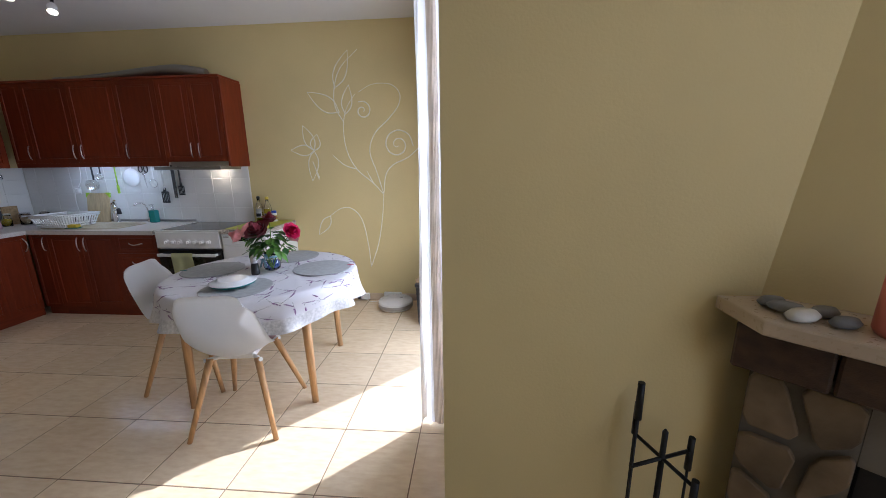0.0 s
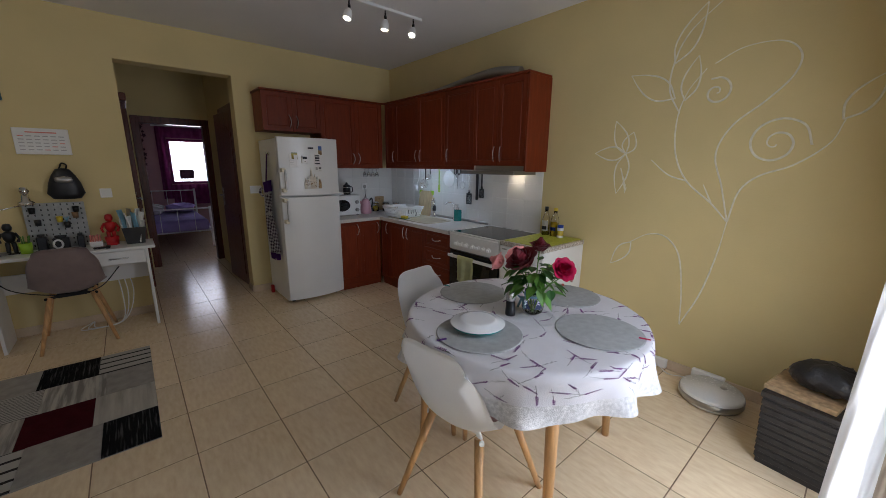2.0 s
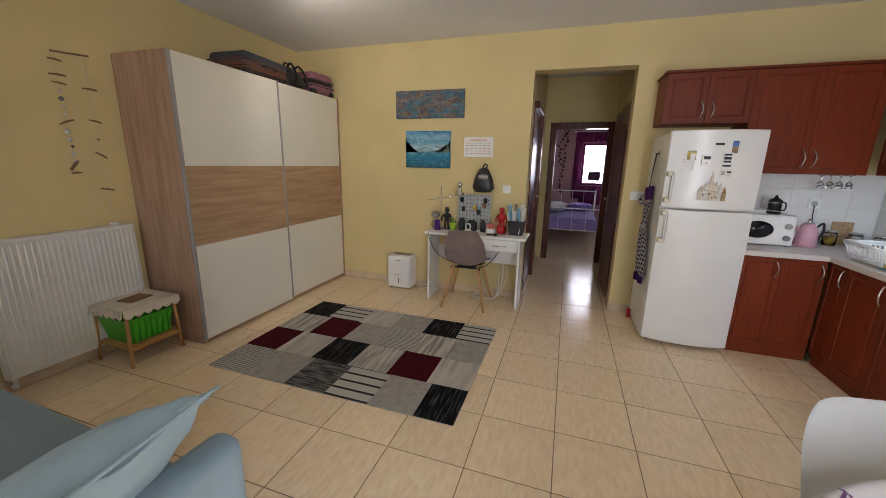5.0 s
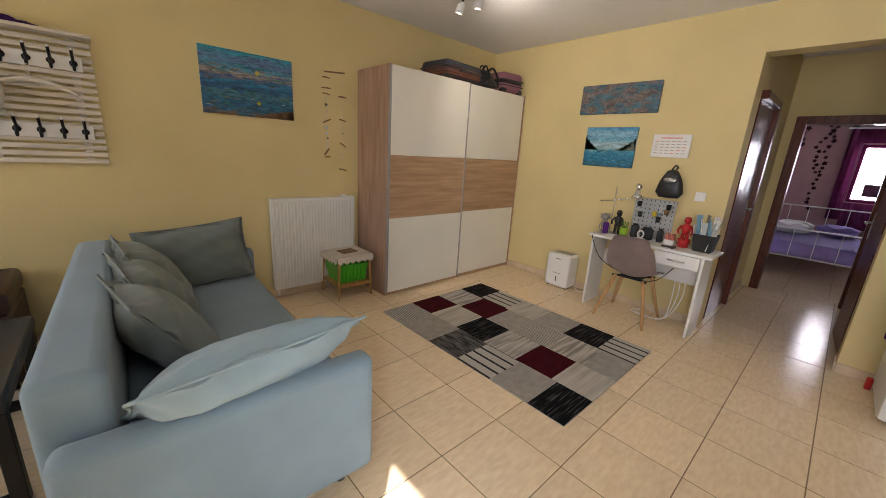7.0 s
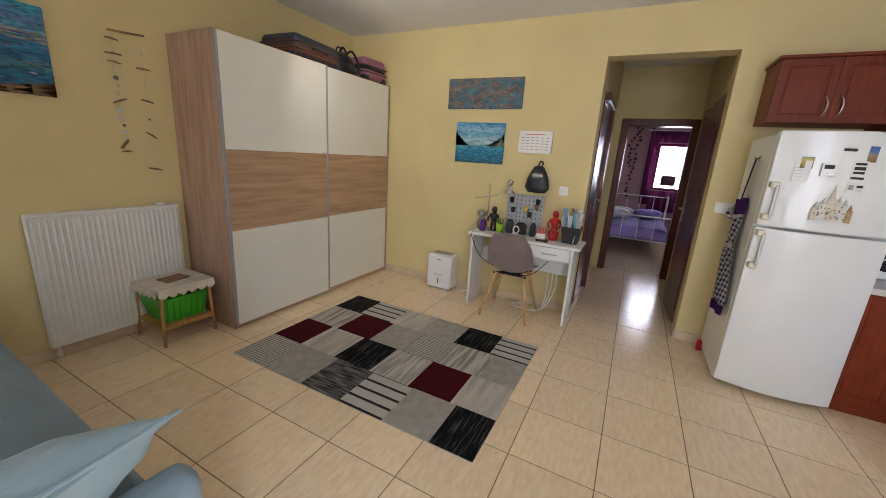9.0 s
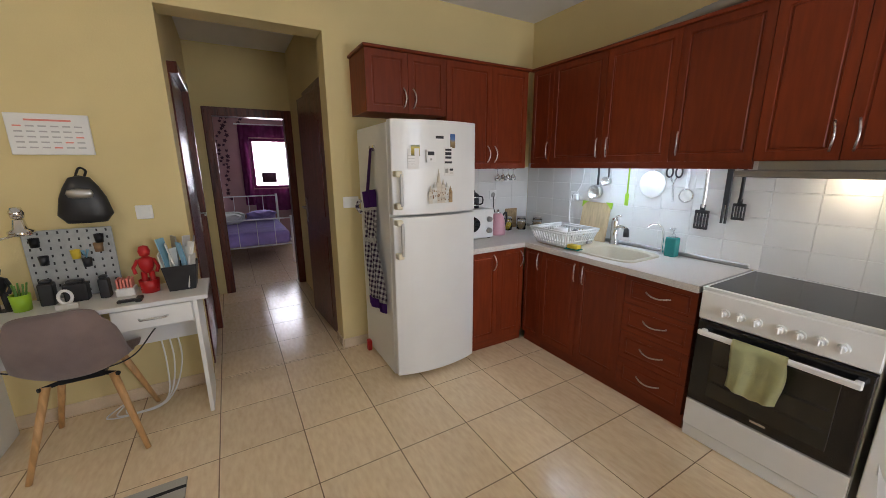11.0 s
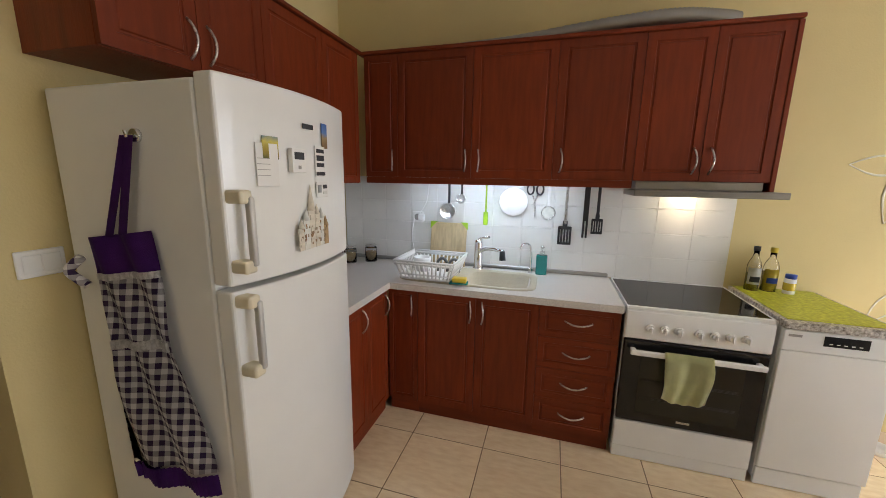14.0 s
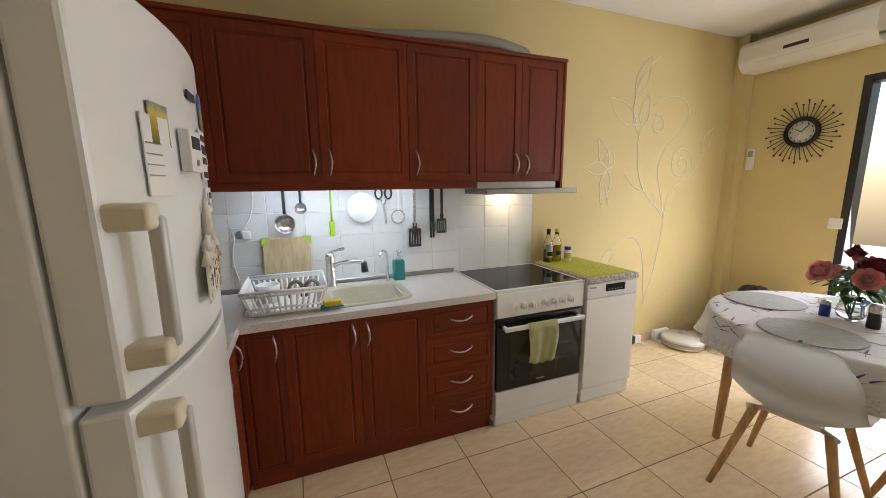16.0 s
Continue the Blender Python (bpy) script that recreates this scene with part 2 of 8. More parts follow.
M = dict(
    wall=mat("yellow_wall_paint", (0.68, 0.555, 0.272), 0.75, var=0.05, scale=1.6, bump=0.22, bscale=130),
    ceil=mat("ceiling_paint", (0.80, 0.79, 0.78), 0.8, var=0.04, scale=1.2, bump=0.1),
    tile=mat("beige_floor_tile", (0.82, 0.63, 0.40), 0.19, var=0.035, scale=9, col2=(0.90, 0.735, 0.50), bump=0.025, bscale=26,
             stretch=(1.6, 5.0, 1), rnd=0.05, detail=9, rvar=0.06),
    grout=mat("brown_grout", (0.25, 0.165, 0.10), 0.9, var=0.2, scale=14),
    skirting=mat("skirting_tile", (0.66, 0.52, 0.37), 0.25, var=0.1, scale=7),
    cherry=mat("cherry_wood", (0.172, 0.0262, 0.0052), 0.46, spec=0.3, var=0.17, scale=8, stretch=(5, 5, 0.55), bump=0.12, bscale=40, coat=0.0, rnd=0.12),
    cherryh=mat("cherry_wood_across", (0.172, 0.0262, 0.0052), 0.46, spec=0.3, var=0.17, scale=8, stretch=(0.55, 5, 5), bump=0.12, bscale=40, coat=0.0, rnd=0.12),
    mahog=mat("dark_mahogany", (0.105, 0.024, 0.013), 0.30, var=0.4, scale=7, stretch=(5, 5, 0.5), bump=0.08, bscale=40, coat=0.1, spec=0.35),
    steel=mat("brushed_steel", (0.62, 0.61, 0.59), 0.28, 1.0, var=0.05, scale=4, stretch=(1, 1, 12), bump=0.04),
    chrome=mat("chrome", (0.8, 0.8, 0.8), 0.08, 1.0, var=0.03, bump=0, rvar=0.03),
    enamel=mat("white_enamel", (0.80, 0.80, 0.78), 0.3, var=0.015, bump=0.0, bscale=220, coat=0.2, rvar=0.0),
    whitep=mat("white_plastic", (0.82, 0.81, 0.79), 0.38, var=0.03, bump=0.03, rvar=0.08),
    cream=mat("cream_plastic", (0.72, 0.66, 0.50), 0.4, var=0.04, bump=0.03),
    hoodst=mat("brushed_hood_steel", (0.30, 0.285, 0.27), 0.38, 0.9, var=0.06, scale=3, stretch=(1, 30, 30), bump=0.02),
    blackg=mat("black_glass", (0.008, 0.008, 0.009), 0.08, var=0.2, bump=0, coat=0.0, rvar=0.03),
    ovenw=mat("smoky_oven_glass", (0.020, 0.018, 0.013), 0.10, var=0.2, scale=3, bump=0, rvar=0.03),
    blackp=mat("black_plastic", (0.018, 0.018, 0.02), 0.4, var=0.25, scale=12, bump=0.1),
    worktop=mat("speckled_worktop", (0.62, 0.57, 0.53), 0.35, var=0.14, scale=160, bump=0.04, col2=(0.72, 0.68, 0.64), rvar=0.06),
    granite=mat("granite_worktop", (0.30, 0.23, 0.17), 0.35, var=0.5, scale=75, col2=(0.75, 0.70, 0.62), bump=0.03),
    walltile=mat("white_wall_tile", (0.78, 0.77, 0.74), 0.14, var=0.03, scale=5, bump=0.04, bscale=14, rnd=0.02, coat=0.3),
    tgrout=mat("pale_grout", (0.77, 0.76, 0.73), 0.9, var=0.1),
    shell=mat("white_chair_shell", (0.83, 0.83, 0.82), 0.34, var=0.02, bump=0.04, bscale=150),
    beech=mat("beech_wood", (0.56, 0.32, 0.13), 0.42, var=0.22, scale=8, stretch=(6, 6, 0.7), bump=0.06),
    bamboo=mat("bamboo", (0.46, 0.24, 0.075), 0.4, var=0.25, scale=9, stretch=(5, 5, 0.8), bump=0.08),
    pinkc=mat("dusty_pink_fabric", (0.42, 0.27, 0.28), 0.95, var=0.12, scale=12, bump=0.4, bscale=300, sheen=0.3),
    cloth=mat("white_tablecloth", (0.72, 0.705, 0.72), 0.9, var=0.03, scale=8, bump=0.35, bscale=420, spec=0.2),
    hem=mat("lace_hem", (0.68, 0.67, 0.66), 0.95, var=0.18, scale=70, bump=0.7, bscale=260),
    lav=mat("lavender_print", (0.17, 0.07, 0.19), 0.95, var=0.4, scale=40, bump=0.2),
    stemp=mat("sprig_stem_print", (0.10, 0.11, 0.09), 0.95, var=0.3, bump=0.2),
    mata=mat("grey_woven_mat", (0.40, 0.41, 0.40), 0.85, var=0.1, scale=30, bump=0.3, bscale=300),
    china=mat("white_china", (0.82, 0.83, 0.82), 0.12, var=0.02, bump=0, coat=0.4),
    teal=mat("teal_glaze", (0.02, 0.22, 0.21), 0.2, var=0.1, bump=0.03),
    clear=glass("clear_glass"),
    water=glass("water", (0.92, 0.97, 0.95), ior=1.33),
    sofa=mat("blue_grey_sofa_fabric", (0.20, 0.285, 0.345), 0.92, var=0.07, scale=5, bump=0.5, bscale=420, sheen=0.25),
    cush=mat("grey_green_cushion", (0.165, 0.195, 0.18), 0.92, var=0.1, scale=6, bump=0.5, bscale=380, sheen=0.25),
    cushb=mat("pale_blue_cushion", (0.275, 0.38, 0.43), 0.92, var=0.08, scale=5, bump=0.5, bscale=380, sheen=0.25),
    oak=mat("sonoma_oak", (0.40, 0.245, 0.135), 0.55, var=0.16, scale=5, col2=(0.50, 0.325, 0.19), stretch=(0.5, 6, 7), bump=0.15, bscale=50),
    oakv=mat("sonoma_oak_upright", (0.36, 0.215, 0.135), 0.55, var=0.14, scale=5, col2=(0.45, 0.29, 0.20), stretch=(7, 7, 0.45), bump=0.15, bscale=50),
    lacq=mat("cream_lacquer", (0.76, 0.74, 0.66), 0.35, var=0.03, scale=2, bump=0.03),
    profile=mat("satin_aluminium_profile", (0.33, 0.32, 0.31), 0.6, 0.25, var=0.06, bump=0.02),
    alu=mat("grey_aluminium", (0.40, 0.39, 0.37), 0.35, 0.9, var=0.05, bump=0.03),
    radi=mat("radiator_enamel", (0.80, 0.79, 0.75), 0.32, var=0.03, bump=0.04),
    taupe=mat("taupe_velvet", (0.40, 0.305, 0.285), 0.85, var=0.12, scale=9, bump=0.4, bscale=350, sheen=0.5),
    deskw=mat("white_laminate", (0.78, 0.77, 0.74), 0.35, var=0.03, bump=0.03),
    purple=mat("purple_cotton", (0.085, 0.014, 0.19), 0.9, var=0.2, scale=14, bump=0.4, bscale=300),
    gingham=stripes("gingham_cotton", (0.85, 0.83, 0.84), (0.05, 0.025, 0.085), 1, 0.035, 0.5, cross=2),
    lace=mat("white_lace", (0.75, 0.73, 0.72), 0.95, var=0.2, scale=60, bump=0.7, bscale=200),
    silverp=mat("silver_painted_plastic", (0.55, 0.54, 0.52), 0.4, metal=0.25, var=0.03, bump=0.02),
    lime=mat("lime_mat", (0.50, 0.53, 0.010), 0.4, var=0.3, scale=55, bump=0.15, col2=(0.62, 0.66, 0.05)),
    towel=mat("pale_green_towel", (0.76, 0.76, 0.40), 0.97, var=0.1, scale=14, bump=0.8, bscale=260, sheen=0.3),
    oil=mat("olive_oil", (0.20, 0.17, 0.012), 0.08, var=0.2, bump=0, coat=0.6),
    oily=mat("sunflower_oil", (0.62, 0.46, 0.05), 0.1, var=0.15, bump=0, coat=0.5),
    paper=mat("white_paper", (0.78, 0.77, 0.74), 0.8, var=0.04, bump=0.05),
    ink=mat("dark_print", (0.04, 0.04, 0.045), 0.8, var=0.2, bump=0),
    label=mat("pale_label", (0.66, 0.65, 0.60), 0.6, var=0.12, scale=40, bump=0.03),
    blue=mat("blue_cap", (0.02, 0.06, 0.36), 0.35, var=0.1, bump=0.02),
    yellow=mat("yellow_plastic", (0.70, 0.52, 0.04), 0.4, var=0.08, bump=0.03),
    green=mat("green_plastic", (0.06, 0.42, 0.015), 0.38, var=0.1, bump=0.05),
    limeg=mat("lime_silicone", (0.36, 0.60, 0.03), 0.4, var=0.08, bump=0.03),
    red=mat("red_plastic", (0.46, 0.010, 0.012), 0.35, var=0.12, bump=0.05),
    sand=mat("sand_sink", (0.50, 0.44, 0.32), 0.4, var=0.1, scale=140, bump=0.08, bscale=300),
    board=mat("bamboo_board", (0.55, 0.42, 0.24), 0.6, var=0.15, scale=8, stretch=(7, 7, 0.6), bump=0.08),
    rosed=mat("dark_red_rose", (0.17, 0.003, 0.012), 0.6, var=0.4, scale=14, bump=0.15, sheen=0.1),
    rosem=mat("magenta_rose", (0.42, 0.006, 0.055), 0.6, var=0.45, scale=14, bump=0.15, spec=0.2),
    rosep=mat("pink_rose", (0.76, 0.27, 0.25), 0.55, var=0.2, scale=14, bump=0.15, sheen=0.3),
    leaf=mat("rose_leaf", (0.035, 0.115, 0.022), 0.42, var=0.4, scale=16, bump=0.15),
    leafl=mat("young_leaf", (0.10, 0.235, 0.03), 0.42, var=0.3, scale=16, bump=0.15),
    ribbon=mat("pale_blue_ribbon", (0.25, 0.47, 0.60), 0.55, var=0.1, bump=0.1),
    curt=mat("white_linen_curtain", (0.84, 0.83, 0.81), 0.95, var=0.05, scale=8, bump=0.3, bscale=350, through_light=0.7),
    curtb=mat("beige_linen_band", (0.55, 0.46, 0.36), 0.95, var=0.18, scale=9, bump=0.4, bscale=120, through_light=0.6),
    frame=mat("anthracite_aluminium", (0.035, 0.033, 0.035), 0.35, 0.3, var=0.15, bump=0.05),
    stile=mat("grey_door_stile", (0.20, 0.21, 0.225), 0.35, 0.4, var=0.1, bump=0.04),
    mural=mat("white_mural_paint", (0.78, 0.74, 0.62), 0.7, var=0.12, scale=30, bump=0.3),
    brownl=mat("brown_leather", (0.050, 0.024, 0.016), 0.42, var=0.25, scale=8, bump=0.35, bscale=120),
    iron=mat("black_iron", (0.012, 0.012, 0.013), 0.45, 0.4, var=0.3, bump=0.2),
    beam=mat("dark_oak_beam", (0.050, 0.026, 0.013), 0.6, var=0.35, scale=6, stretch=(1, 6, 6), bump=0.3, bscale=50),
    stone=mat("fieldstone", (0.15, 0.105, 0.06), 0.85, var=0.4, scale=7, bump=0.6, bscale=40, rnd=0.25),
    mortar=mat("mortar", (0.15, 0.13, 0.10), 0.95, var=0.15, bump=0.5, bscale=60),
    marble=mat("beige_marble_slab", (0.52, 0.42, 0.30), 0.3, var=0.15, scale=6, bump=0.05),
    kraft=mat("cork", (0.40, 0.27, 0.14), 0.85, var=0.3, scale=40, bump=0.3),
    pinkp=mat("pink_enamel", (0.62, 0.33, 0.38), 0.3, var=0.06, bump=0.03),
    coral=mat("coral_wax", (0.66, 0.20, 0.15), 0.45, var=0.1, bump=0.05),
    pebble=mat("grey_pebble", (0.20, 0.20, 0.20), 0.7, var=0.3, scale=18, bump=0.2, rnd=0.3),
    pebblew=mat("white_pebble", (0.68, 0.66, 0.62), 0.6, var=0.15, scale=18, bump=0.2),
    mirror=mat("mirror_silver", (0.9, 0.9, 0.9), 0.02, 1.0, var=0.0, bump=0, rvar=0.0),
    drift=mat("driftwood", (0.25, 0.15, 0.075), 0.85, var=0.35, scale=16, bump=0.4),
    weather=mat("whitewashed_wood", (0.66, 0.60, 0.50), 0.75, var=0.14, scale=7, stretch=(0.6, 6, 6), bump=0.25),
    lilac=mat("lilac_bedspread", (0.33, 0.25, 0.58), 0.93, var=0.12, scale=9, bump=0.5, bscale=200, sheen=0.2),
    pinkw=mat("pink_wallpaper", (0.47, 0.27, 0.27), 0.85, var=0.08, scale=3, bump=0.1),
    whitew=mat("white_wall_paint", (0.72, 0.70, 0.72), 0.8, var=0.04, scale=2, bump=0.15),
    vine=mat("dark_vine_decal", (0.085, 0.035, 0.055), 0.8, var=0.3, scale=20, bump=0.1),
    plum=mat("plum_voile", (0.20, 0.03, 0.12), 0.9, var=0.2, scale=9, bump=0.3, bscale=250, through_light=0.4),
    glow=mat("daylight_beyond", (0.93, 0.96, 1.0), 0.9, var=0.02, bump=0, emit=3.6),
    glow2=mat("led_strip_diffuser", (0.80, 0.90, 1.0), 0.6, var=0.0, bump=0, emit=6.0),
    bulb=mat("warm_bulb", (1.0, 0.82, 0.55), 0.6, var=0.0, bump=0, emit=14.0),
    outside=mat("balcony_paving", (0.55, 0.53, 0.50), 0.8, var=0.15, scale=3, bump=0.2),
    vacuum=mat("vacuum_shell", (0.80, 0.79, 0.76), 0.25, var=0.02, bump=0.02, coat=0.3),
    wicker=mat("dark_resin_weave", (0.022, 0.021, 0.022), 0.42, var=0.4, scale=30, bump=0.6, bscale=120),
)


# ---- mesh helpers ----
def link(name, bm, material, parent=None, label="", smooth=None):
    me = bpy.data.meshes.new(name)
    if smooth is not None:
        for f in bm.faces:
            f.smooth = smooth
    bm.to_mesh(me)
    bm.free()
    me.materials.append(M[material] if isinstance(material, str) else material)
    ob = new(name, me)
    if parent:
        ob.parent = parent
    if label:
        ob["label"] = label
    return ob


def part(name, bm, material, parent, label=""):
    return link(name, bm, material, parent, label)


def thing(name, loc, rz=0.0, label="", category="", group=""):
    ob = new(name)
    ob.empty_display_size = 0.1
    ob.matrix_world = pose(*loc, 0, 0, rz)
    return tagged(ob, label, category, group)


def single(name, bm, material, label, category, group="", loc=None, rz=0.0):
    ob = link(name, bm, material)
    if loc:
        ob.matrix_world = pose(*loc, 0, 0, rz)
    return tagged(ob, label, category, group)


def B():
    return bmesh.new()


def bx(bm, x0, x1, y0, y1, z0, z1, bev=0.0, seg=1, m=None):
    r = bmesh.ops.create_cube(bm, size=1, matrix=Matrix.LocRotScale(((x0 + x1) / 2, (y0 + y1) / 2, (z0 + z1) / 2), None,
                                                                    (abs(x1 - x0), abs(y1 - y0), abs(z1 - z0))))
    vs = r["verts"]
    if bev:
        es = list({e for v in vs for e in v.link_edges})
        g = bmesh.ops.bevel(bm, geom=es, offset=bev, segments=seg, affect="EDGES", profile=0.5)
        vs = list({v for v in g["verts"]} | {v for f in g["faces"] for v in f.verts})
        if seg > 1:
            for f in g["faces"]:
                f.smooth = True
    if m is not None:
        seen = set()
        todo = [v for v in vs if v.is_valid]
        while todo:
            v = todo.pop()
            if v in seen:
                continue
            seen.add(v)
            todo += [e.other_vert(v) for e in v.link_edges]
        bmesh.ops.transform(bm, matrix=m, verts=list(seen))
    return bm


def cyl(bm, p0, p1, r0, r1=None, n=14, cap=True):
    r1 = r0 if r1 is None else r1
    p0, p1 = Vector(p0), Vector(p1)
    q = (p1 - p0).to_track_quat("Z", "Y")
    rings = []
    for p, r in ((p0, r0), (p1, r1)):
        rings.append([bm.verts.new(p + q @ Vector((r * math.cos(2 * math.pi * i / n), r * math.sin(2 * math.pi * i / n), 0))) for i in range(n)])
    for i in range(n):
        f = bm.faces.new((rings[0][i], rings[0][(i + 1) % n], rings[1][(i + 1) % n], rings[1][i]))
        f.smooth = True
    if cap:
        bm.faces.new(rings[0][::-1]), bm.faces.new(rings[1])
    return bm


def tube(bm, pts, r, n=8, closed=False, taper=None):
    pts = [Vector(p) for p in pts]
    rings, k = [], len(pts)
    up = None
    for i, p in enumerate(pts):
        a = pts[(i - 1) % k] if closed or i > 0 else p
        b = pts[(i + 1) % k] if closed or i < k - 1 else p
        d = (b - a).normalized()
        if up is None:
            up = d.orthogonal().normalized()
        side = d.cross(up).normalized()
        up = side.cross(d).normalized()
        rr = r * (taper(i / (k - 1)) if taper else 1)
        rings.append([bm.verts.new(p + rr * (math.cos(2 * math.pi * j / n) * up + math.sin(2 * math.pi * j / n) * side)) for j in range(n)])
    for i in range(k if closed else k - 1):
        u, v = rings[i], rings[(i + 1) % k]
        for j in range(n):
            f = bm.faces.new((u[j], u[(j + 1) % n], v[(j + 1) % n], v[j]))
            f.smooth = True
    if not closed:
        bm.faces.new(rings[0][::-1]), bm.faces.new(rings[-1])
    return bm


def lathe(bm, prof, n=24, c=(0, 0, 0), sx=1.0, sy=1.0, cap=True):
    rings = []
    for r, z in prof:
        rings.append([bm.verts.new((c[0] + sx * r * math.cos(2 * math.pi * i / n), c[1] + sy * r * math.sin(2 * math.pi * i / n), c[2] + z)) for i in range(n)])
    for u, v in zip(rings, rings[1:]):
        for i in range(n):
            f = bm.faces.new((u[i], u[(i + 1) % n], v[(i + 1) % n], v[i]))
            f.smooth = True
    if cap and prof[0][0] > 1e-4:
        bm.faces.new(rings[0][::-1])
    if cap and prof[-1][0] > 1e-4:
        bm.faces.new(rings[-1])
    bmesh.ops.remove_doubles(bm, verts=bm.verts[:], dist=1e-5)
    return bm


def sheet(bm, f, nu, nv, thick=0.0, wrap=False):
    g = [[bm.verts.new(f(i / nu, j / nv)) for j in range(nv + (0 if wrap else 1))] for i in range(nu + 1)]
    fs = []
    for i in range(nu):
        for j in range(nv):
            k = (j + 1) % len(g[0])
            q = bm.faces.new((g[i][j], g[i + 1][j], g[i + 1][k], g[i][k]))
            q.smooth = True
            fs.append(q)
    if thick:
        bmesh.ops.solidify(bm, geom=fs, thickness=thick)
        for q in bm.faces:
            q.smooth = True
    return bm


def extrude_outline(bm, pts, z0, z1, bev=0.0):
    a = [bm.verts.new((x, y, z0)) for x, y in pts]
    b = [bm.verts.new((x, y, z1)) for x, y in pts]
    bm.faces.new(a[::-1]), bm.faces.new(b)
    k = len(pts)
    for i in range(k):
        bm.faces.new((a[i], a[(i + 1) % k], b[(i + 1) % k], b[i]))
    bmesh.ops.recalc_face_normals(bm, faces=bm.faces[:])
    if bev:
        bmesh.ops.bevel(bm, geom=bm.edges[:], offset=bev, segments=2, affect="EDGES", profile=0.5)
    return bm


def ring_pts(r, n, z=0.0, cx=0.0, cy=0.0):
    return [(cx + r * math.cos(2 * math.pi * i / n), cy + r * math.sin(2 * math.pi * i / n), z) for i in range(n)]


def spline(ctrl, n=12):
    """Points along a smooth curve through the given points."""
    ctrl = [Vector(p) for p in ctrl]
    c = [2 * ctrl[0] - ctrl[1]] + ctrl + [2 * ctrl[-1] - ctrl[-2]]
    out = []
    for i in range(1, len(c) - 2):
        for k in range(n):
            t = k / n
            a, b, d, e = c[i - 1], c[i], c[i + 1], c[i + 2]
            out.append(0.5 * (2 * b + (d - a) * t + (2 * a - 5 * b + 4 * d - e) * t * t + (3 * b - a - 3 * d + e) * t ** 3))
    return out + [ctrl[-1]]


def structure(name, bm, material, label=""):
    return tagged(link(name, bm, material), label, "", "", "structure")


# ---- structure ----
b = B()
bx(b, HALL_W - 3.2, EAST2 + 0.2, BED_S - 1.8, N + 0.2, -0.2, -0.0013)
floor = structure("floor", b, "grout", "beige tiled floor with dark joints")
b = B()
bx(b, W - 0.19, E + 0.12, S - 0.2, N + 0.2, H, H + 0.15), bx(b, E + 0.12, EAST2 + 0.2, S - 0.2, STUB + 0.12, H, H + 0.15), bx(b, BED_W - 0.2, W - 0.19, BED_S - 0.2, BED_N + 0.2, H, H + 0.15)
structure("ceiling", b, "ceil", "flat white painted ceiling")

b = B()
TH = 0.188
bx(b, W - TH, W, S - 0.2, HALL_S, 0, H), bx(b, W - TH, W, HALL_S, 3.473, 2.362, H), bx(b, W - TH, W, 3.473, N + 0.2, 0, H)
structure("wall_west", b, "wall", "pale yellow painted wall with hallway opening")
b = B()
bx(b, W, E + 0.12, N, N + 0.2, 0, H), bx(b, 0.385, E, 5.30, N, 0, H)
structure("wall_north", b, "wall", "pale yellow painted wall")
b = B()
bx(b, W, EAST2 + 0.2, S - 0.2, S, 0, H)
structure("wall_south", b, "wall", "pale yellow painted wall")
b = B()
D0, D1, DH = 3.30, 4.58, 2.20
bx(b, E, E + 0.12, D1, N, 0, H), bx(b, E, E + 0.12, D0, D1, DH, H), bx(b, E - 0.05, E + 0.12, STUB, D0, 0, H), bx(b, E + 0.12, EAST2 + 0.2, STUB, STUB + 0.12, 0, H)
structure("wall_east", b, "wall", "pale yellow painted wall with balcony door opening")
# unseen wall added to close the fireplace corner, with an assumed window opening
b = B()
bx(b, EAST2, EAST2 + 0.2, S, 0.1, 0, H), bx(b, EAST2, EAST2 + 0.2, 1.9, STUB, 0, H), bx(b, EAST2, EAST2 + 0.2, 0.1, 1.9, 0, 0.85), bx(b, EAST2, EAST2 + 0.2, 0.1, 1.9, 2.2, H)
structure("wall_far_east", b, "wall", "assumed pale yellow wall out of view, with opening for the added window")

# hallway and bedroom shell
b = B()
LX0, LX1 = -5.27, -4.56
bx(b, HALL_W, LX0, HALL_S - 0.12, HALL_S, 0, H), bx(b, LX1, W - TH, HALL_S - 0.12, HALL_S, 0, H), bx(b, LX0, LX1, HALL_S - 0.12, HALL_S, 2.06, H)
bx(b, LX0 - 0.3, W - TH, HALL_S - 0.3, HALL_S - 0.125, 0, H)
structure("hall_wall_south", b, "wall", "yellow hallway wall")
b = B()
bx(b, HALL_W, -5.38, HALL_N, HALL_N + 0.12, 0, H), bx(b, -5.38, W - TH, HALL_N, HALL_N + 0.12, 2.08, H), bx(b, -5.5, W - TH, HALL_N + 0.125, HALL_N + 0.25, 0, H)
structure("hall_wall_north", b, "wall", "yellow hallway wall")
b = B()
BY0, BY1 = 2.70, 3.48
bx(b, HALL_W - 0.15, HALL_W, HALL_S - 0.12, BY0, 0, H), bx(b, HALL_W - 0.15, HALL_W, BY1, HALL_N + 0.12, 0, H), bx(b, HALL_W - 0.15, HALL_W, BY0, BY1, 2.03, H)
structure("hall_wall_end", b, "wall", "yellow wall round the bedroom doorway")
b = B()
bx(b, HALL_W - 0.16, HALL_W - 0.15, BED_S, BY0, 0, H), bx(b, HALL_W - 0.16, HALL_W - 0.15, BY1, BED_N, 0, H)
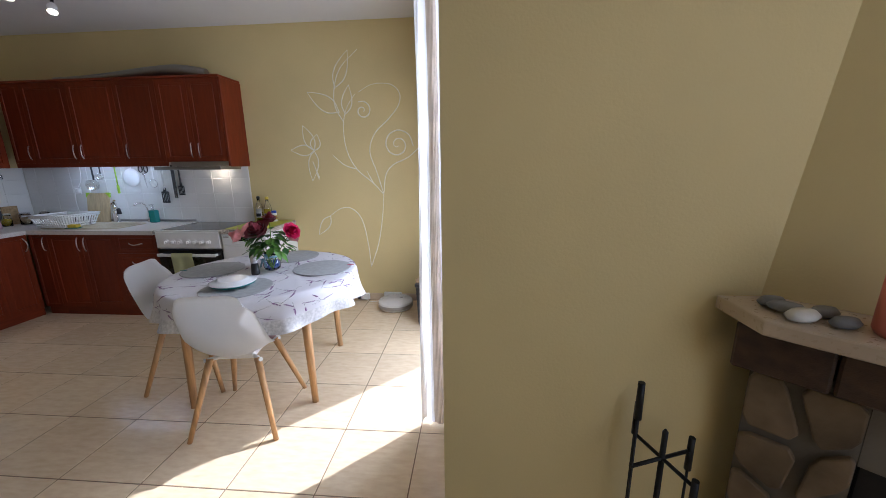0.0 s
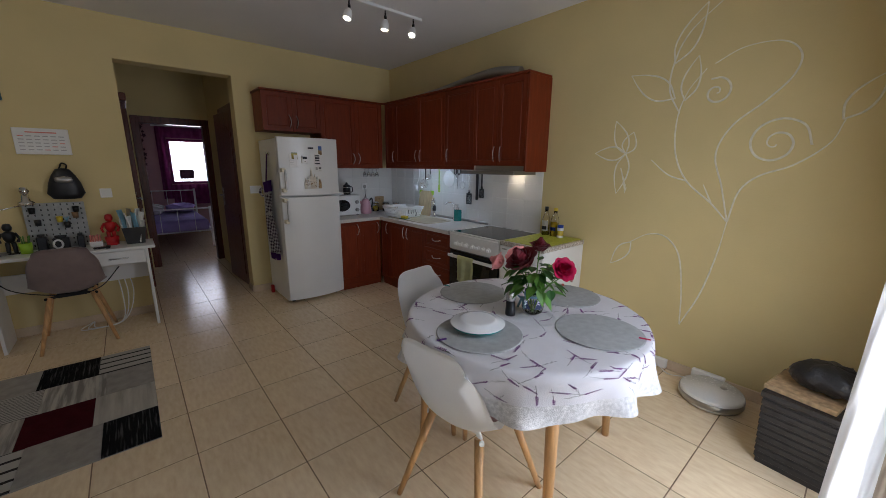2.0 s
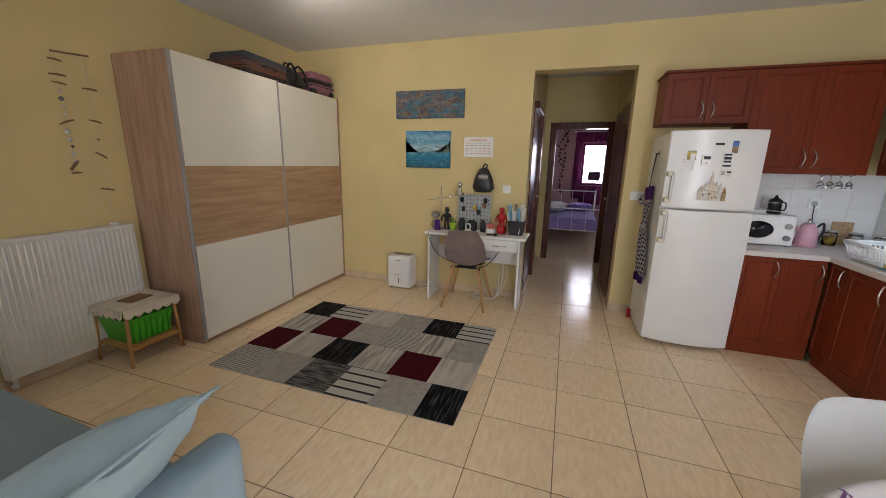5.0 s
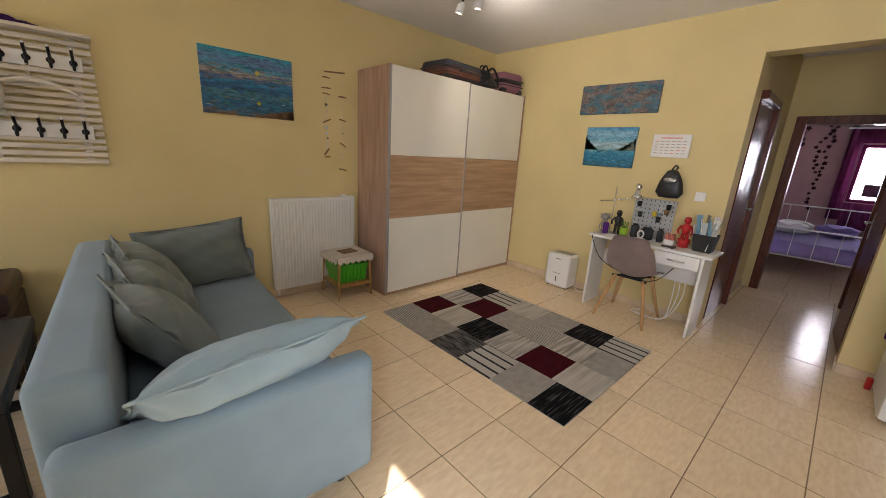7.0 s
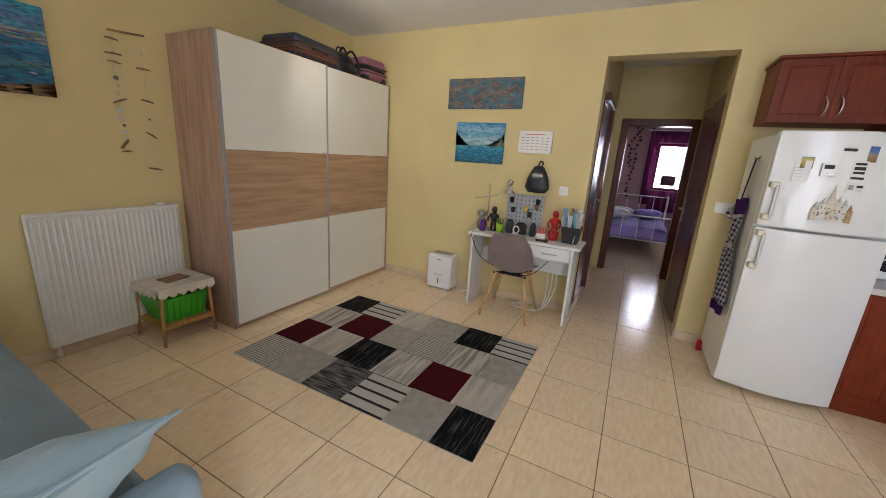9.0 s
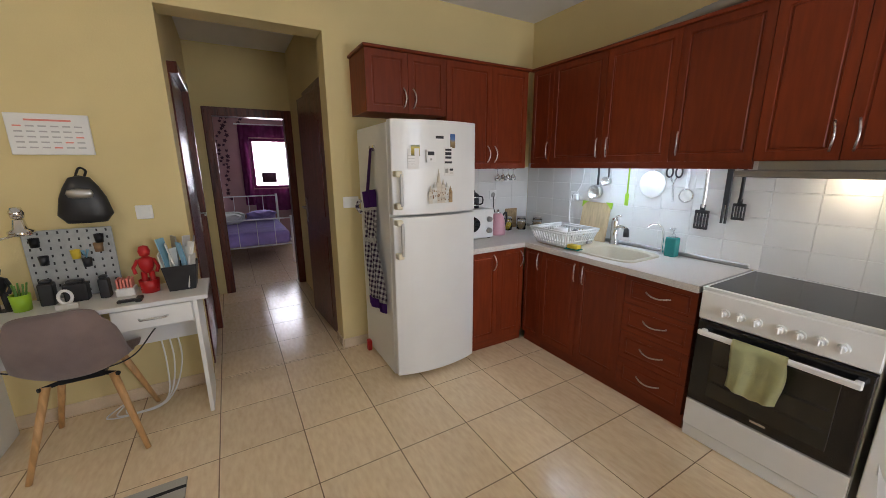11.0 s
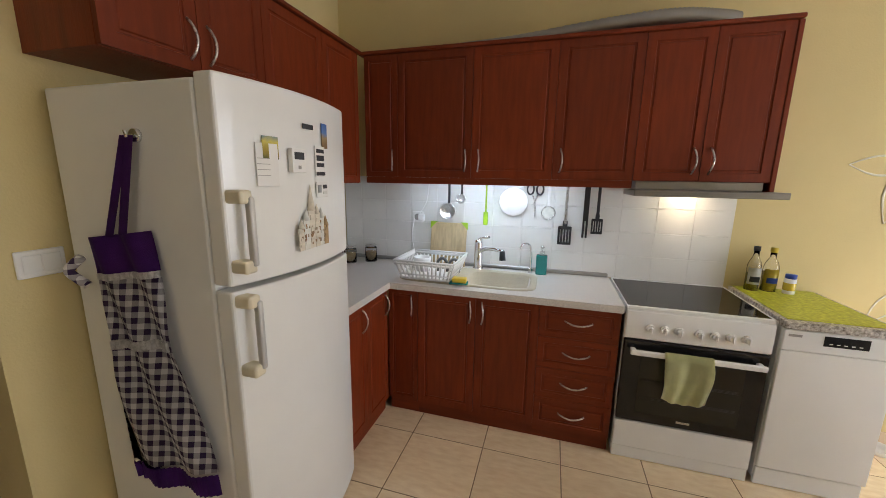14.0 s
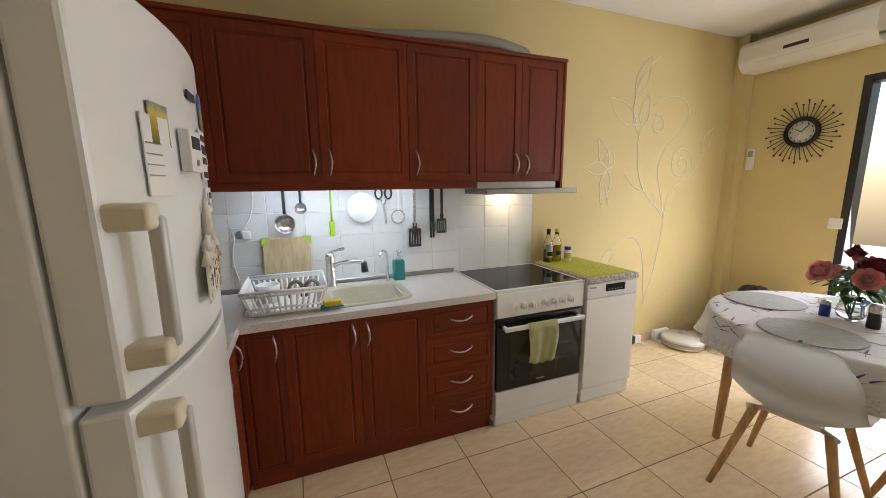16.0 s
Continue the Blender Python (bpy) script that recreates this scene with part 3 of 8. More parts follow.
bx(b, BED_W, HALL_W - 0.15, BED_S - 0.15, BED_S, 0, H), bx(b, BED_W, HALL_W - 0.15, BED_N, BED_N + 0.15, 0, H)
structure("bedroom_wall", b, "whitew", "white bedroom walls")
b = B()
WY0, WY1, WZ0, WZ1 = 3.22, 4.25, 1.05, 1.97
for y0, y1, z0, z1 in ((BED_S - 0.15, WY0, 0, H), (WY1, BED_N + 0.15, 0, H), (WY0, WY1, 0, WZ0), (WY0, WY1, WZ1, H)):
    bx(b, BED_W - 0.2, BED_W, y0, y1, z0, z1)
structure("bedroom_wall_west", b, "pinkw", "pink papered bedroom wall")

# skirting
b = B()
for x0, x1, y0, y1 in ((W, W + 0.011, S, HALL_S), (W, W + 0.011, 3.473, 3.7), (W, E - 0.12, N - 0.011, N), (W, EAST2, S, S + 0.011),
                       (E - 0.011, E, D1 + 0.06, 5.30), (E - 0.05, EAST2, STUB - 0.011, STUB), (E - 0.061, E - 0.05, STUB - 0.011, D0), (HALL_W, LX0 - 0.09, HALL_S, HALL_S + 0.011),
                       (W - TH, W, 3.462, 3.473)):
    bx(b, x0, x1, y0, y1, 0.0005, 0.078, 0.003)
structure("baseboard", b, "skirting", "beige tiled skirting")

# daylight beyond the openings
b = B()
bx(b, E + 0.12, 9, -6, 14, -0.25, -0.05)
structure("ground", b, "outside", "pale paved balcony ground")
b = B()
bx(b, BED_W - 1.6, BED_W - 1.55, 1.5, 6.5, -0.2, 4.5)
structure("backdrop", b, "glow", "bright overexposed daylight beyond the bedroom window")


# ---- doors and windows ----
def door_leaf(name, w, h, t, parent, side=1):
    """A panelled leaf in the xz plane, hinged at x = 0, face towards -y."""
    q = B()
    bx(q, 0, w, 0, t, 0.008, h, 0.003)
    leaf = part(name, q, "mahog", parent)
    q = B()
    for sgn, y in ((-1, 0), (1, t)):
        bx(q, w - 0.085, w - 0.045, y, y + sgn * 0.008, 0.93, 1.17, 0.003)
        tube(q, [(w - 0.065, y, 1.08), (w - 0.065, y + sgn * 0.045, 1.08), (w - 0.08, y + sgn * 0.05, 1.08), (w - 0.18, y + sgn * 0.05, 1.075)], 0.008)
    part("handle", q, "steel", leaf, "brushed steel lever handle")
    for z0, z1, rise in ((0.14, 0.88, 0.0), (1.04, h - 0.24, 0.10)):
        top = [(w - 0.13 - (w - 0.26) * k / 12, z1 + rise * math.sin(math.pi * k / 12) ** 1.5) for k in range(13)]
        ring = [(0.13, z0), (w - 0.13, z0)] + top
        for y0, y1 in ((-0.006, 0.001), (t - 0.001, t + 0.006)):
            q = extrude_outline(B(), ring, 0, y1 - y0, 0.003)
            bmesh.ops.transform(q, matrix=pose(0, y1, 0, 90, 0, 0), verts=q.verts[:])
            part("panel", q, "mahog", leaf)
    return leaf


def casing(parent, w, h, depth, face=0.09):
    """A door frame round an opening 0..w by 0..h, in the xz plane."""
    q = B()
    bx(q, -face, 0.0, -0.018, depth, 0, h + face, 0.004), bx(q, w, w + face, -0.018, depth, 0, h + face, 0.004)
    part("jamb", q, "mahog", parent)
    q = B()
    bx(q, 0.0, w, -0.018, depth, h, h + face, 0.004)
    part("head", q, "mahog", parent)


d = thing("door_bedroom", (HALL_W, BY0 + 0.03, 0), 90, "dark mahogany door frame of the open bedroom doorway", "door frame")
tagged(d, kind="structure")
casing(d, BY1 - BY0 - 0.06, 2.0, 0.14)
d = thing("door_hall", (-4.53, HALL_N - 0.002, 0), 183.6, "dark mahogany panelled door standing slightly ajar in the hallway", "door")
tagged(d, kind="structure")
door_leaf("leaf", 0.80, 2.06, 0.04, d)
q = B()
bx(q, -5.46, -5.37, HALL_N - 0.018, HALL_N + 0.1, 0, 2.15, 0.004), bx(q, -5.37, W - TH - 0.002, HALL_N - 0.018, HALL_N + 0.1, 2.07, 2.15, 0.004)
structure("door_hall_frame", q, "mahog", "dark mahogany hallway door frame")
d = thing("door_side", (LX0, HALL_S, 0), 0, "dark mahogany closed side door in the hallway", "door")
tagged(d, kind="structure")
q = B()
bx(q, -0.085, 0.0, -0.10, 0.055, 0, 2.12, 0.004), bx(q, 0, LX1 - LX0, -0.10, 0.055, 2.05, 2.12, 0.004)
part("casing", q, "mahog", d)
q = B()
bx(q, 0.002, LX1 - LX0, -0.03, 0.01, 0.008, 2.05, 0.003)
lf = part("leaf", q, "mahog", d)
q = B()
bx(q, 0.05, 0.09, 0.01, 0.018, 0.93, 1.17, 0.003), tube(q, [(0.07, 0.01, 1.08), (0.07, 0.055, 1.08), (0.19, 0.058, 1.075)], 0.008)
part("handle", q, "steel", lf)

# balcony door: two glazed leaves in a dark frame
bd = thing("door_balcony", (E + 0.045, D0, 0), 0, "glazed sliding balcony door slid open in a dark aluminium frame", "balcony door")
tagged(bd, kind="structure")
wd = D1 - D0
q = B()
for y0, y1, z0, z1 in ((0, 0.05, 0, DH), (wd - 0.05, wd, 0, DH), (0.05, wd - 0.05, DH - 0.05, DH), (0.05, wd - 0.05, 0, 0.03)):
    bx(q, -0.045, 0.074, y0, y1, z0, z1, 0.003)
part("outer_frame", q, "frame", bd)
for k, (y0, y1, x0) in enumerate(((0.055, 0.39, -0.015), (0.05, 0.40, 0.045))):
    q = B()
    for a0, a1, z0, z1 in ((y0, y0 + 0.045, 0.04, DH - 0.06), (y1 - 0.045, y1, 0.04, DH - 0.06), (y0 + 0.045, y1 - 0.045, 0.04, 0.13), (y0 + 0.045, y1 - 0.045, DH - 0.14, DH - 0.06)):
        bx(q, x0 - 0.025, x0 + 0.025, a0, a1, z0, z1, 0.003)
    lf = part("leaf", q, "stile", bd)
    q = B()
    bx(q, x0 - 0.003, x0 + 0.003, y0 + 0.045, y1 - 0.045, 0.13, DH - 0.14)
    part("pane", q, "clear", lf)
    if k == 0:
        q = B()
        bx(q, -0.049, -0.040, y0 + 0.022, y0 + 0.052, 0.96, 1.20, 0.003)
        tube(q, [(-0.045, y0 + 0.037, 1.15), (-0.10, y0 + 0.037, 1.155), (-0.125, y0 + 0.037, 1.13), (-0.137, y0 + 0.037, 1.02)], 0.0072)
        part("handle", q, "iron", lf, "black lever handle")

# window added out of view in the fireplace corner, its place assumed
wt = thing("window_1", (EAST2 + 0.08, 0.1, 0.85), 0, "assumed white framed window, added out of view", "window")
tagged(wt, kind="structure")
q = B()
for y0, y1, z0, z1 in ((0, 0.06, 0, 1.35), (1.74, 1.8, 0, 1.35), (0.06, 1.74, 0, 0.06), (0.06, 1.74, 1.29, 1.35), (0.87, 0.93, 0.06, 1.29)):
    bx(q, -0.03, 0.03, y0, y1, z0, z1, 0.003)
part("window_frame", q, "whitep", wt)

# bedroom window
wt = thing("window_2", (BED_W - 0.08, WY0, WZ0), 0, "white framed bedroom window with two panes", "window")
tagged(wt, kind="structure")
ww, wh = WY1 - WY0, WZ1 - WZ0
q = B()
for y0, y1, z0, z1 in ((0, 0.05, 0, wh), (ww - 0.05, ww, 0, wh), (0.05, ww - 0.05, 0, 0.05), (0.05, ww - 0.05, wh - 0.05, wh), (ww * 0.66 - 0.03, ww * 0.66 + 0.03, 0.05, wh - 0.05)):
    bx(q, -0.03, 0.03, y0, y1, z0, z1, 0.003)
part("window_frame", q, "plum", wt)
q = B()
bx(q, -0.034, -0.03, 0.16, 0.42, 0.10, 0.30)
part("sticker", q, "vine", wt, "dark square picture on the pane")


# ---- kitchen ----
def front(q, x0, x1, z0, z1, t=0.02):
    """A framed front with a routed panel, its face at y = 0."""
    g = 0.0015
    c = bmesh.ops.create_cube(q, size=1, matrix=Matrix.LocRotScale(((x0 + x1) / 2, t / 2, (z0 + z1) / 2), None, (x1 - x0 - 2 * g, t, z1 - z0 - 2 * g)))
    f = [f for f in {f for v in c["verts"] for f in v.link_faces} if f.normal.y < -0.9]
    m = min(0.06, (x1 - x0) * 0.2, (z1 - z0) * 0.25)
    bmesh.ops.inset_individual(q, faces=f, thickness=m, depth=0)
    bmesh.ops.inset_individual(q, faces=f, thickness=0.004, depth=-0.005)
    bmesh.ops.inset_individual(q, faces=f, thickness=0.012, depth=0)
    bmesh.ops.inset_individual(q, faces=f, thickness=0.006, depth=0.004)
    return q


def bow(q, x, z, ln=0.13, vertical=True):
    pts = []
    for i in range(11):
        t = i / 10
        y = -0.026 * math.sin(math.pi * t) ** 0.7
        pts.append((x + (0.012 * math.sin(math.pi * t)), y, z + (t - 0.5) * ln) if vertical else (x + (t - 0.5) * ln, y, z - 0.012 * math.sin(math.pi * t)))
    return tube(q, pts, 0.0048, 8)


def cabinet(name, loc, rz, w, depth, z0, z1, doors, label, group, plinth=False, drawers=0, carcass=None):
    """A unit whose fronts face local -y at y = 0; doors: (x0, x1, handle x, handle z)."""
    c = thing(name, (loc[0], loc[1], 0), rz, label, "cabinet", group)
    q = B()
    bx(q, 0.0005, w - 0.0005, 0.021, depth, z0, carcass or z1)
    part("body", q, "cherry", c)
    if plinth:
        q = B()
        bx(q, 0, w, 0.03, 0.05, 0.0, z0)
        part("plinth", q, "cherryh", c)
    for x0, x1, hx, hz in doors:
        q = front(B(), x0, x1, z0, z1)
        dd = part("door", q, "cherry", c)
        part("handle", bow(B(), hx, hz), "steel", dd, "arched steel handle")
    if drawers:
        dz = (z1 - z0) / drawers
        for i in range(drawers):
            dd = part("drawer", front(B(), 0, w, z0 + i * dz, z0 + (i + 1) * dz), "cherryh", c)
            part("handle", bow(B(), w / 2, z0 + (i + 0.55) * dz, 0.14, False), "steel", dd, "arched steel handle")
    return c


YB, YU, XB, XU = 4.83, 5.095, -3.69, -3.98
GB, GU = "kitchen base cabinets", "kitchen wall cabinets"
lab_u = "cherry wood wall cabinet with framed doors"
cabinet("base_cabinet", (-3.69, YB), 0, 0.19, N - YB, 0.09, 0.815, [(0.0, 0.19, 0.15, 0.72)], "narrow cherry wood corner base cabinet", GB, True)
cabinet("base_cabinet", (-3.50, YB), 0, 0.70, N - YB, 0.09, 0.815, [(0, 0.35, 0.315, 0.72), (0.35, 0.70, 0.385, 0.72)], "cherry wood sink cabinet with two doors", GB, True, 0, 0.70)
cabinet("drawer_cabinet", (-2.80, YB), 0, 0.405, N - YB, 0.09, 0.815, [], "cherry wood cabinet with four drawers", GB, True, 4)
cabinet("base_cabinet", (XB, 4.275), 90, 0.555, XB - W, 0.09, 0.815, [(0, 0.275, 0.235, 0.72), (0.275, 0.54, 0.505, 0.72)], "cherry wood base cabinet beside the fridge", GB, True)
for x0, x1, hs in ((-3.735, -3.26, (0.435,)), (-3.26, -2.79, (0.04,)), (-2.79, -2.37, (0.04,))):
    cabinet("wall_cabinet", (x0, YU), 0, x1 - x0, N - YU, 1.472, 2.205, [(0, x1 - x0, hs[0], 1.575)], lab_u, GU)
cabinet("wall_cabinet", (-3.96, YU), 0, 0.225, N - YU, 1.472, 2.205, [(0, 0.225, 0.185, 1.575)], "narrow cherry wood corner wall cabinet", GU)
cabinet("wall_cabinet", (-2.37, YU), 0, 0.615, N - YU, 1.472, 2.205, [(0, 0.3075, 0.27, 1.575), (0.3075, 0.615, 0.345, 1.575)], "cherry wood wall cabinet above the cooker hood", GU)
cabinet("wall_cabinet", (XU, 4.262), 90, 0.808, XU - W, 1.43, 2.205, [(0, 0.42, 0.385, 1.545), (0.42, 0.79, 0.455, 1.545)], "tall cherry wood wall cabinet beside the fridge", GU)
cabinet("wall_cabinet", (XU, 3.652), 90, 0.61, XU - W, 1.815, 2.205, [(0, 0.305, 0.268, 1.915), (0.305, 0.61, 0.342, 1.915)], "cherry wood wall cabinet above the fridge", GU)
t = thing("cornice", (0, 0, 0), 0, "cherry wood cornice and light rail of the wall cabinets", "trim")
q = B()
bx(q, -3.99, -1.735, YU - 0.018, N, 2.206, 2.226, 0.004)
part("cornice_rail", q, "cherryh", t)
q = B()
bx(q, W, XU + 0.018, 3.637, YU - 0.02, 2.206, 2.226, 0.004)
part("cornice_rail", q, "cherryh", t)
q = B()
bx(q, -3.96, -2.37, YU + 0.003, YU + 0.0205, 1.432, 1.4718, 0.0003)
part("light_rail", q, "cherryh", t)
q = B()
bx(q, -1.754, -1.732, YU - 0.004, N, 1.42, 2.205, 0.003)
part("end_panel", q, "cherry", t)

# worktop with the sink set into it
wk = thing("worktop", (0, 0, 0), 0, "pale speckled laminate worktop running round the corner", "worktop")
SZ = 0.855
q = B()
bx(q, W, -3.67, 4.272, N, 0.816, SZ, 0.0015)
part("slab", q, "worktop", wk)
for x0, x1, y0, y1 in ((-3.67, -3.62, YB - 0.022, N), (-2.88, -2.392, YB - 0.022, N), (-3.62, -2.88, YB - 0.022, 4.905), (-3.62, -2.88, 5.265, N)):
    q = B()
    bx(q, x0, x1, y0, y1, 0.816, SZ, 0.0008)
    part("slab", q, "worktop", wk)
q = B()
bx(q, -4.28, -2.40, N - 0.022, N - 0.008, SZ, SZ + 0.028, 0.006), bx(q, W + 0.008, W + 0.022, 4.28, N - 0.022, SZ, SZ + 0.028, 0.006)
part("upstand", q, "alu", wk)
q = B()
bx(q, -2.3915, -2.386, YB - 0.02, N - 0.02, 0.822, SZ + 0.001)
part("end_strip", q, "alu", wk)

sk = thing("sink", (-3.25, 5.085, SZ), 0, "sand coloured sink with rounded corners and a drainer", "sink")
q = B()


def rounded(cx, a, b_, p, n=40):
    """A rounded oblong of half-lengths a and b_ about (cx, 0); the larger p, the squarer."""
    ring = []
    for i in range(n):
        u = 2 * math.pi * i / n - math.pi / 2
        c, d = math.cos(u), math.sin(u)
        ring.append((cx + a * math.copysign(abs(c) ** (2 / p), c), b_ * math.copysign(abs(d) ** (2 / p), d)))
    return ring


def loft(q, loops):
    rings = [[q.verts.new((x, y, z)) for x, y in pts] for pts, z in loops]
    for u, v in zip(rings, rings[1:]):
        for i in range(len(u)):
            f = q.faces.new((u[i], u[(i + 1) % len(u)], v[(i + 1) % len(v)], v[i]))
            f.smooth = True
    return rings


r = loft(q, [(rounded(0, 0.42, 0.205, 6), -0.03), (rounded(0, 0.42, 0.205, 6), 0.004), (rounded(0, 0.413, 0.198, 6), 0.010), (rounded(0, 0.40, 0.187, 6), 0.009),
             (rounded(0.19, 0.20, 0.172, 4), 0.006), (rounded(0.19, 0.19, 0.163, 4), 0.0), (rounded(0.19, 0.165, 0.14, 4), -0.13), (rounded(0.19, 0.04, 0.035, 2.5), -0.145)])
q.faces.new(r[-1])
bmesh.ops.recalc_face_normals(q, faces=q.faces[:])
part("basin", q, "sand", sk)
q = B()
for i in range(6):
    bx(q, -0.34, -0.10, -0.11 + i * 0.04, -0.10 + i * 0.04, 0.006, 0.013, 0.002)
part("drainer_ribs", q, "sand", sk)

tp = thing("mixer_tap", (-3.235, 5.305, SZ + 0.001), 0, "chrome kitchen mixer tap", "tap")
q = lathe(B(), [(0.034, 0), (0.034, 0.012), (0.028, 0.02), (0.028, 0.185), (0.025, 0.205), (0, 0.212)], 20)
part("column", q, "chrome", tp)
q = tube(B(), spline([(0.01, -0.01, 0.125), (0.06, -0.05, 0.155), (0.13, -0.10, 0.165), (0.18, -0.13, 0.16)], 6), 0.0125)
part("spout", q, "chrome", tp)
q = B()
cyl(q, (0.178, -0.13, 0.163), (0.182, -0.133, 0.105), 0.017, 0.021)
part("aerator", q, "blackp", tp, "black spray aerator")
q = tube(B(), [(0, 0, 0.207), (0.02, -0.02, 0.222), (0.08, -0.06, 0.238)], 0.009)
part("lever", q, "chrome", tp)
q = tube(B(), spline([(-2.885, 5.33, SZ + 0.001), (-2.885, 5.33, SZ + 0.14), (-2.90, 5.31, SZ + 0.195), (-2.93, 5.27, SZ + 0.205), (-2.95, 5.24, SZ + 0.18)], 6), 0.007)
cyl(q, (-2.885, 5.33, SZ + 0.001), (-2.885, 5.33, SZ + 0.03), 0.016)
single("filter_tap", q, "chrome", "slim curved chrome filter water tap", "tap")

# wall tiling behind the worktop
b = B()
bx(b, -4.3, -1.757, N - 0.004, N - 0.001, SZ, 1.476), bx(b, W + 0.001, W + 0.004, 4.27, N, SZ, 1.434)
tiling = structure("wall_tiling", b, "tgrout", "white glazed wall tiles behind the worktop")


# ---- cooker, hood, dishwasher, fridge ----
ck = thing("cooker", (-2.066, 4.815, 0), 0, "white freestanding cooker with black oven door and glass hob", "cooker")
hw = 0.312
q = B()
bx(q, -hw, hw, 0.03, 0.575, 0.02, 0.845, 0.004)
part("body", q, "enamel", ck)
q = B()
bx(q, -hw, hw, 0.0, 0.03, 0.69, 0.84, 0.006)
cp = part("control_panel", q, "enamel", ck)
for i in range(7):
    q = B()
    x = -0.20 + i * 0.064 + (0.02 if i > 2 else 0)
    cyl(q, (x, 0.001, 0.752), (x, -0.012, 0.752), 0.022, 0.021, 18), cyl(q, (x, -0.012, 0.752), (x, -0.03, 0.752), 0.015, 0.012, 18), bx(q, x - 0.003, x + 0.003, -0.036, -0.012, 0.738, 0.767, 0.002)
    part("knob", q, "whitep", cp)
q = B()
bx(q, -0.304, 0.304, 0.03, 0.56, 0.846, 0.854, 0.002)
part("hob", q, "blackg", ck, "black ceramic glass hob")
q = B()
for x0, x1, y0, y1 in ((-hw, -0.305, 0.0, 0.575), (0.305, hw, 0.0, 0.575), (-0.305, 0.305, 0.005, 0.029), (-0.305, 0.305, 0.561, 0.575)):
    bx(q, x0, x1, y0, y1, 0.841, 0.857, 0.002)
part("hob_trim", q, "enamel", ck)
q = B()
for i in range(18):
    bx(q, -0.14 + i * 0.016, -0.132 + i * 0.016, 0.564, 0.570, 0.8572, 0.859)
part("vent_slots", q, "blackp", ck)
q = B()
bx(q, -0.308, 0.308, 0.0, 0.03, 0.235, 0.682, 0.004)
od = part("oven_door", q, "blackg", ck, "black glass oven door")
q = B()
bx(q, -0.225, 0.225, -0.0025, 0.0, 0.29, 0.60, 0.001)
win = part("window", q, "ovenw", od, "smoky oven window")
for z in (0.37, 0.47):
    q = B()
    for k in range(3):
        tube(q, [(-0.21, -0.0031, z + 0.006 * k), (0.21, -0.0031, z + 0.006 * k)], 0.0008, 4)
    part("oven_rack", q, "iron", win)
q = B()
bx(q, -0.285, 0.285, -0.05, -0.034, 0.622, 0.65, 0.005)
for s in (-1, 1):
    bx(q, s * 0.268 - 0.012, s * 0.268 + 0.012, -0.036, 0.0, 0.626, 0.646, 0.003)
part("handle", q, "whitep", od)
q = B()
bx(q, -0.03, 0.03, -0.0012, 0.0, 0.263, 0.274)
part("badge", q, "steel", od)
q = B()
bx(q, -0.31, 0.31, 0.004, 0.03, 0.075, 0.228, 0.004)
part("drawer", q, "enamel", ck)
q = B()
bx(q, -0.31, 0.31, 0.012, 0.04, 0.004, 0.072, 0.003)
part("plinth", q, "enamel", ck)

# tea towel over the oven handle
def towel_f(u, v):
    y, z = (-0.06 - 0.006 * math.sin(v * 9), 0.655 - u * 0.235)
    if u < 0.12:
        y, z = -0.03 - 0.03 * (u / 0.12), 0.652 + 0.006 * math.sin(u / 0.12 * math.pi)
    x = -0.035 + (v - 0.5) * (0.20 + 0.01 * math.sin(u * 5)) + 0.01 * math.sin(u * 3.2)
    return Vector((x, y - 0.006 * math.sin(v * 21 + u * 3) * u, z - 0.02 * u * math.sin(v * 3.1)))


q = sheet(B(), towel_f, 24, 16, 0.004)
single("tea_towel", q, "towel", "pale green tea towel over the oven handle", "towel", loc=(-2.066, 4.815, 0))

hd = thing("cooker_hood", (-2.06, 4.945, 0), 0, "slim steel cooker hood under the wall cabinet", "cooker hood")
q = B()
bx(q, -0.29, 0.29, 0.17, 0.44, 1.428, 1.4712, 0.002)
part("housing", q, "alu", hd)
q = B()
bx(q, -0.322, 0.326, 0.0, 0.30, 1.396, 1.427, 0.003)
part("drawer", q, "hoodst", hd)
q = B()
bx(q, -0.02, 0.09, 0.33, 0.40, 1.422, 1.4275)
part("lamp_cover", q, "bulb", hd, "lit warm lamp cover")
lamp("hood_lamp", "SPOT", 0.34, look((-2.02, 5.30, 1.415), (-2.02, 5.345, 0.9)), (1.0, 0.78, 0.48), cone=radians(112))
q = B()
bx(q, -3.60, -2.70, 5.13, 5.155, 1.459, 1.4705)
single("under_cabinet_light", q, "glow2", "lit cool white strip light under the wall cabinets", "strip light")
lamp("strip_light_glow", "AREA", 1.35, look((-3.15, 5.165, 1.454), (-3.15, 5.25, 0.8)), (0.62, 0.84, 1.0), size=(0.9, 0.03))

dw = thing("dishwasher", (-1.522, 4.815, 0), 0, "white slimline dishwasher with black display", "dishwasher")
q = B()
bx(q, -0.208, 0.212, 0.02, 0.575, 0.03, 0.828, 0.004)
part("body", q, "enamel", dw)
q = B()
bx(q, -0.208, 0.212, -0.002, 0.019, 0.11, 0.725, 0.004)
part("door", q, "enamel", dw)
q = B()
bx(q, -0.208, 0.212, -0.004, 0.019, 0.728, 0.826, 0.004)
pn = part("control_panel", q, "enamel", dw)
q = B()
bx(q, -0.06, 0.10, -0.0065, -0.004, 0.765, 0.812, 0.001)
part("display", q, "blackg", pn, "black display")
q = B()
for i in range(5):
    bx(q, -0.04 + i * 0.026, -0.028 + i * 0.026, -0.0075, -0.0065, 0.776, 0.780)
part("print", q, "label", pn)
q = B()
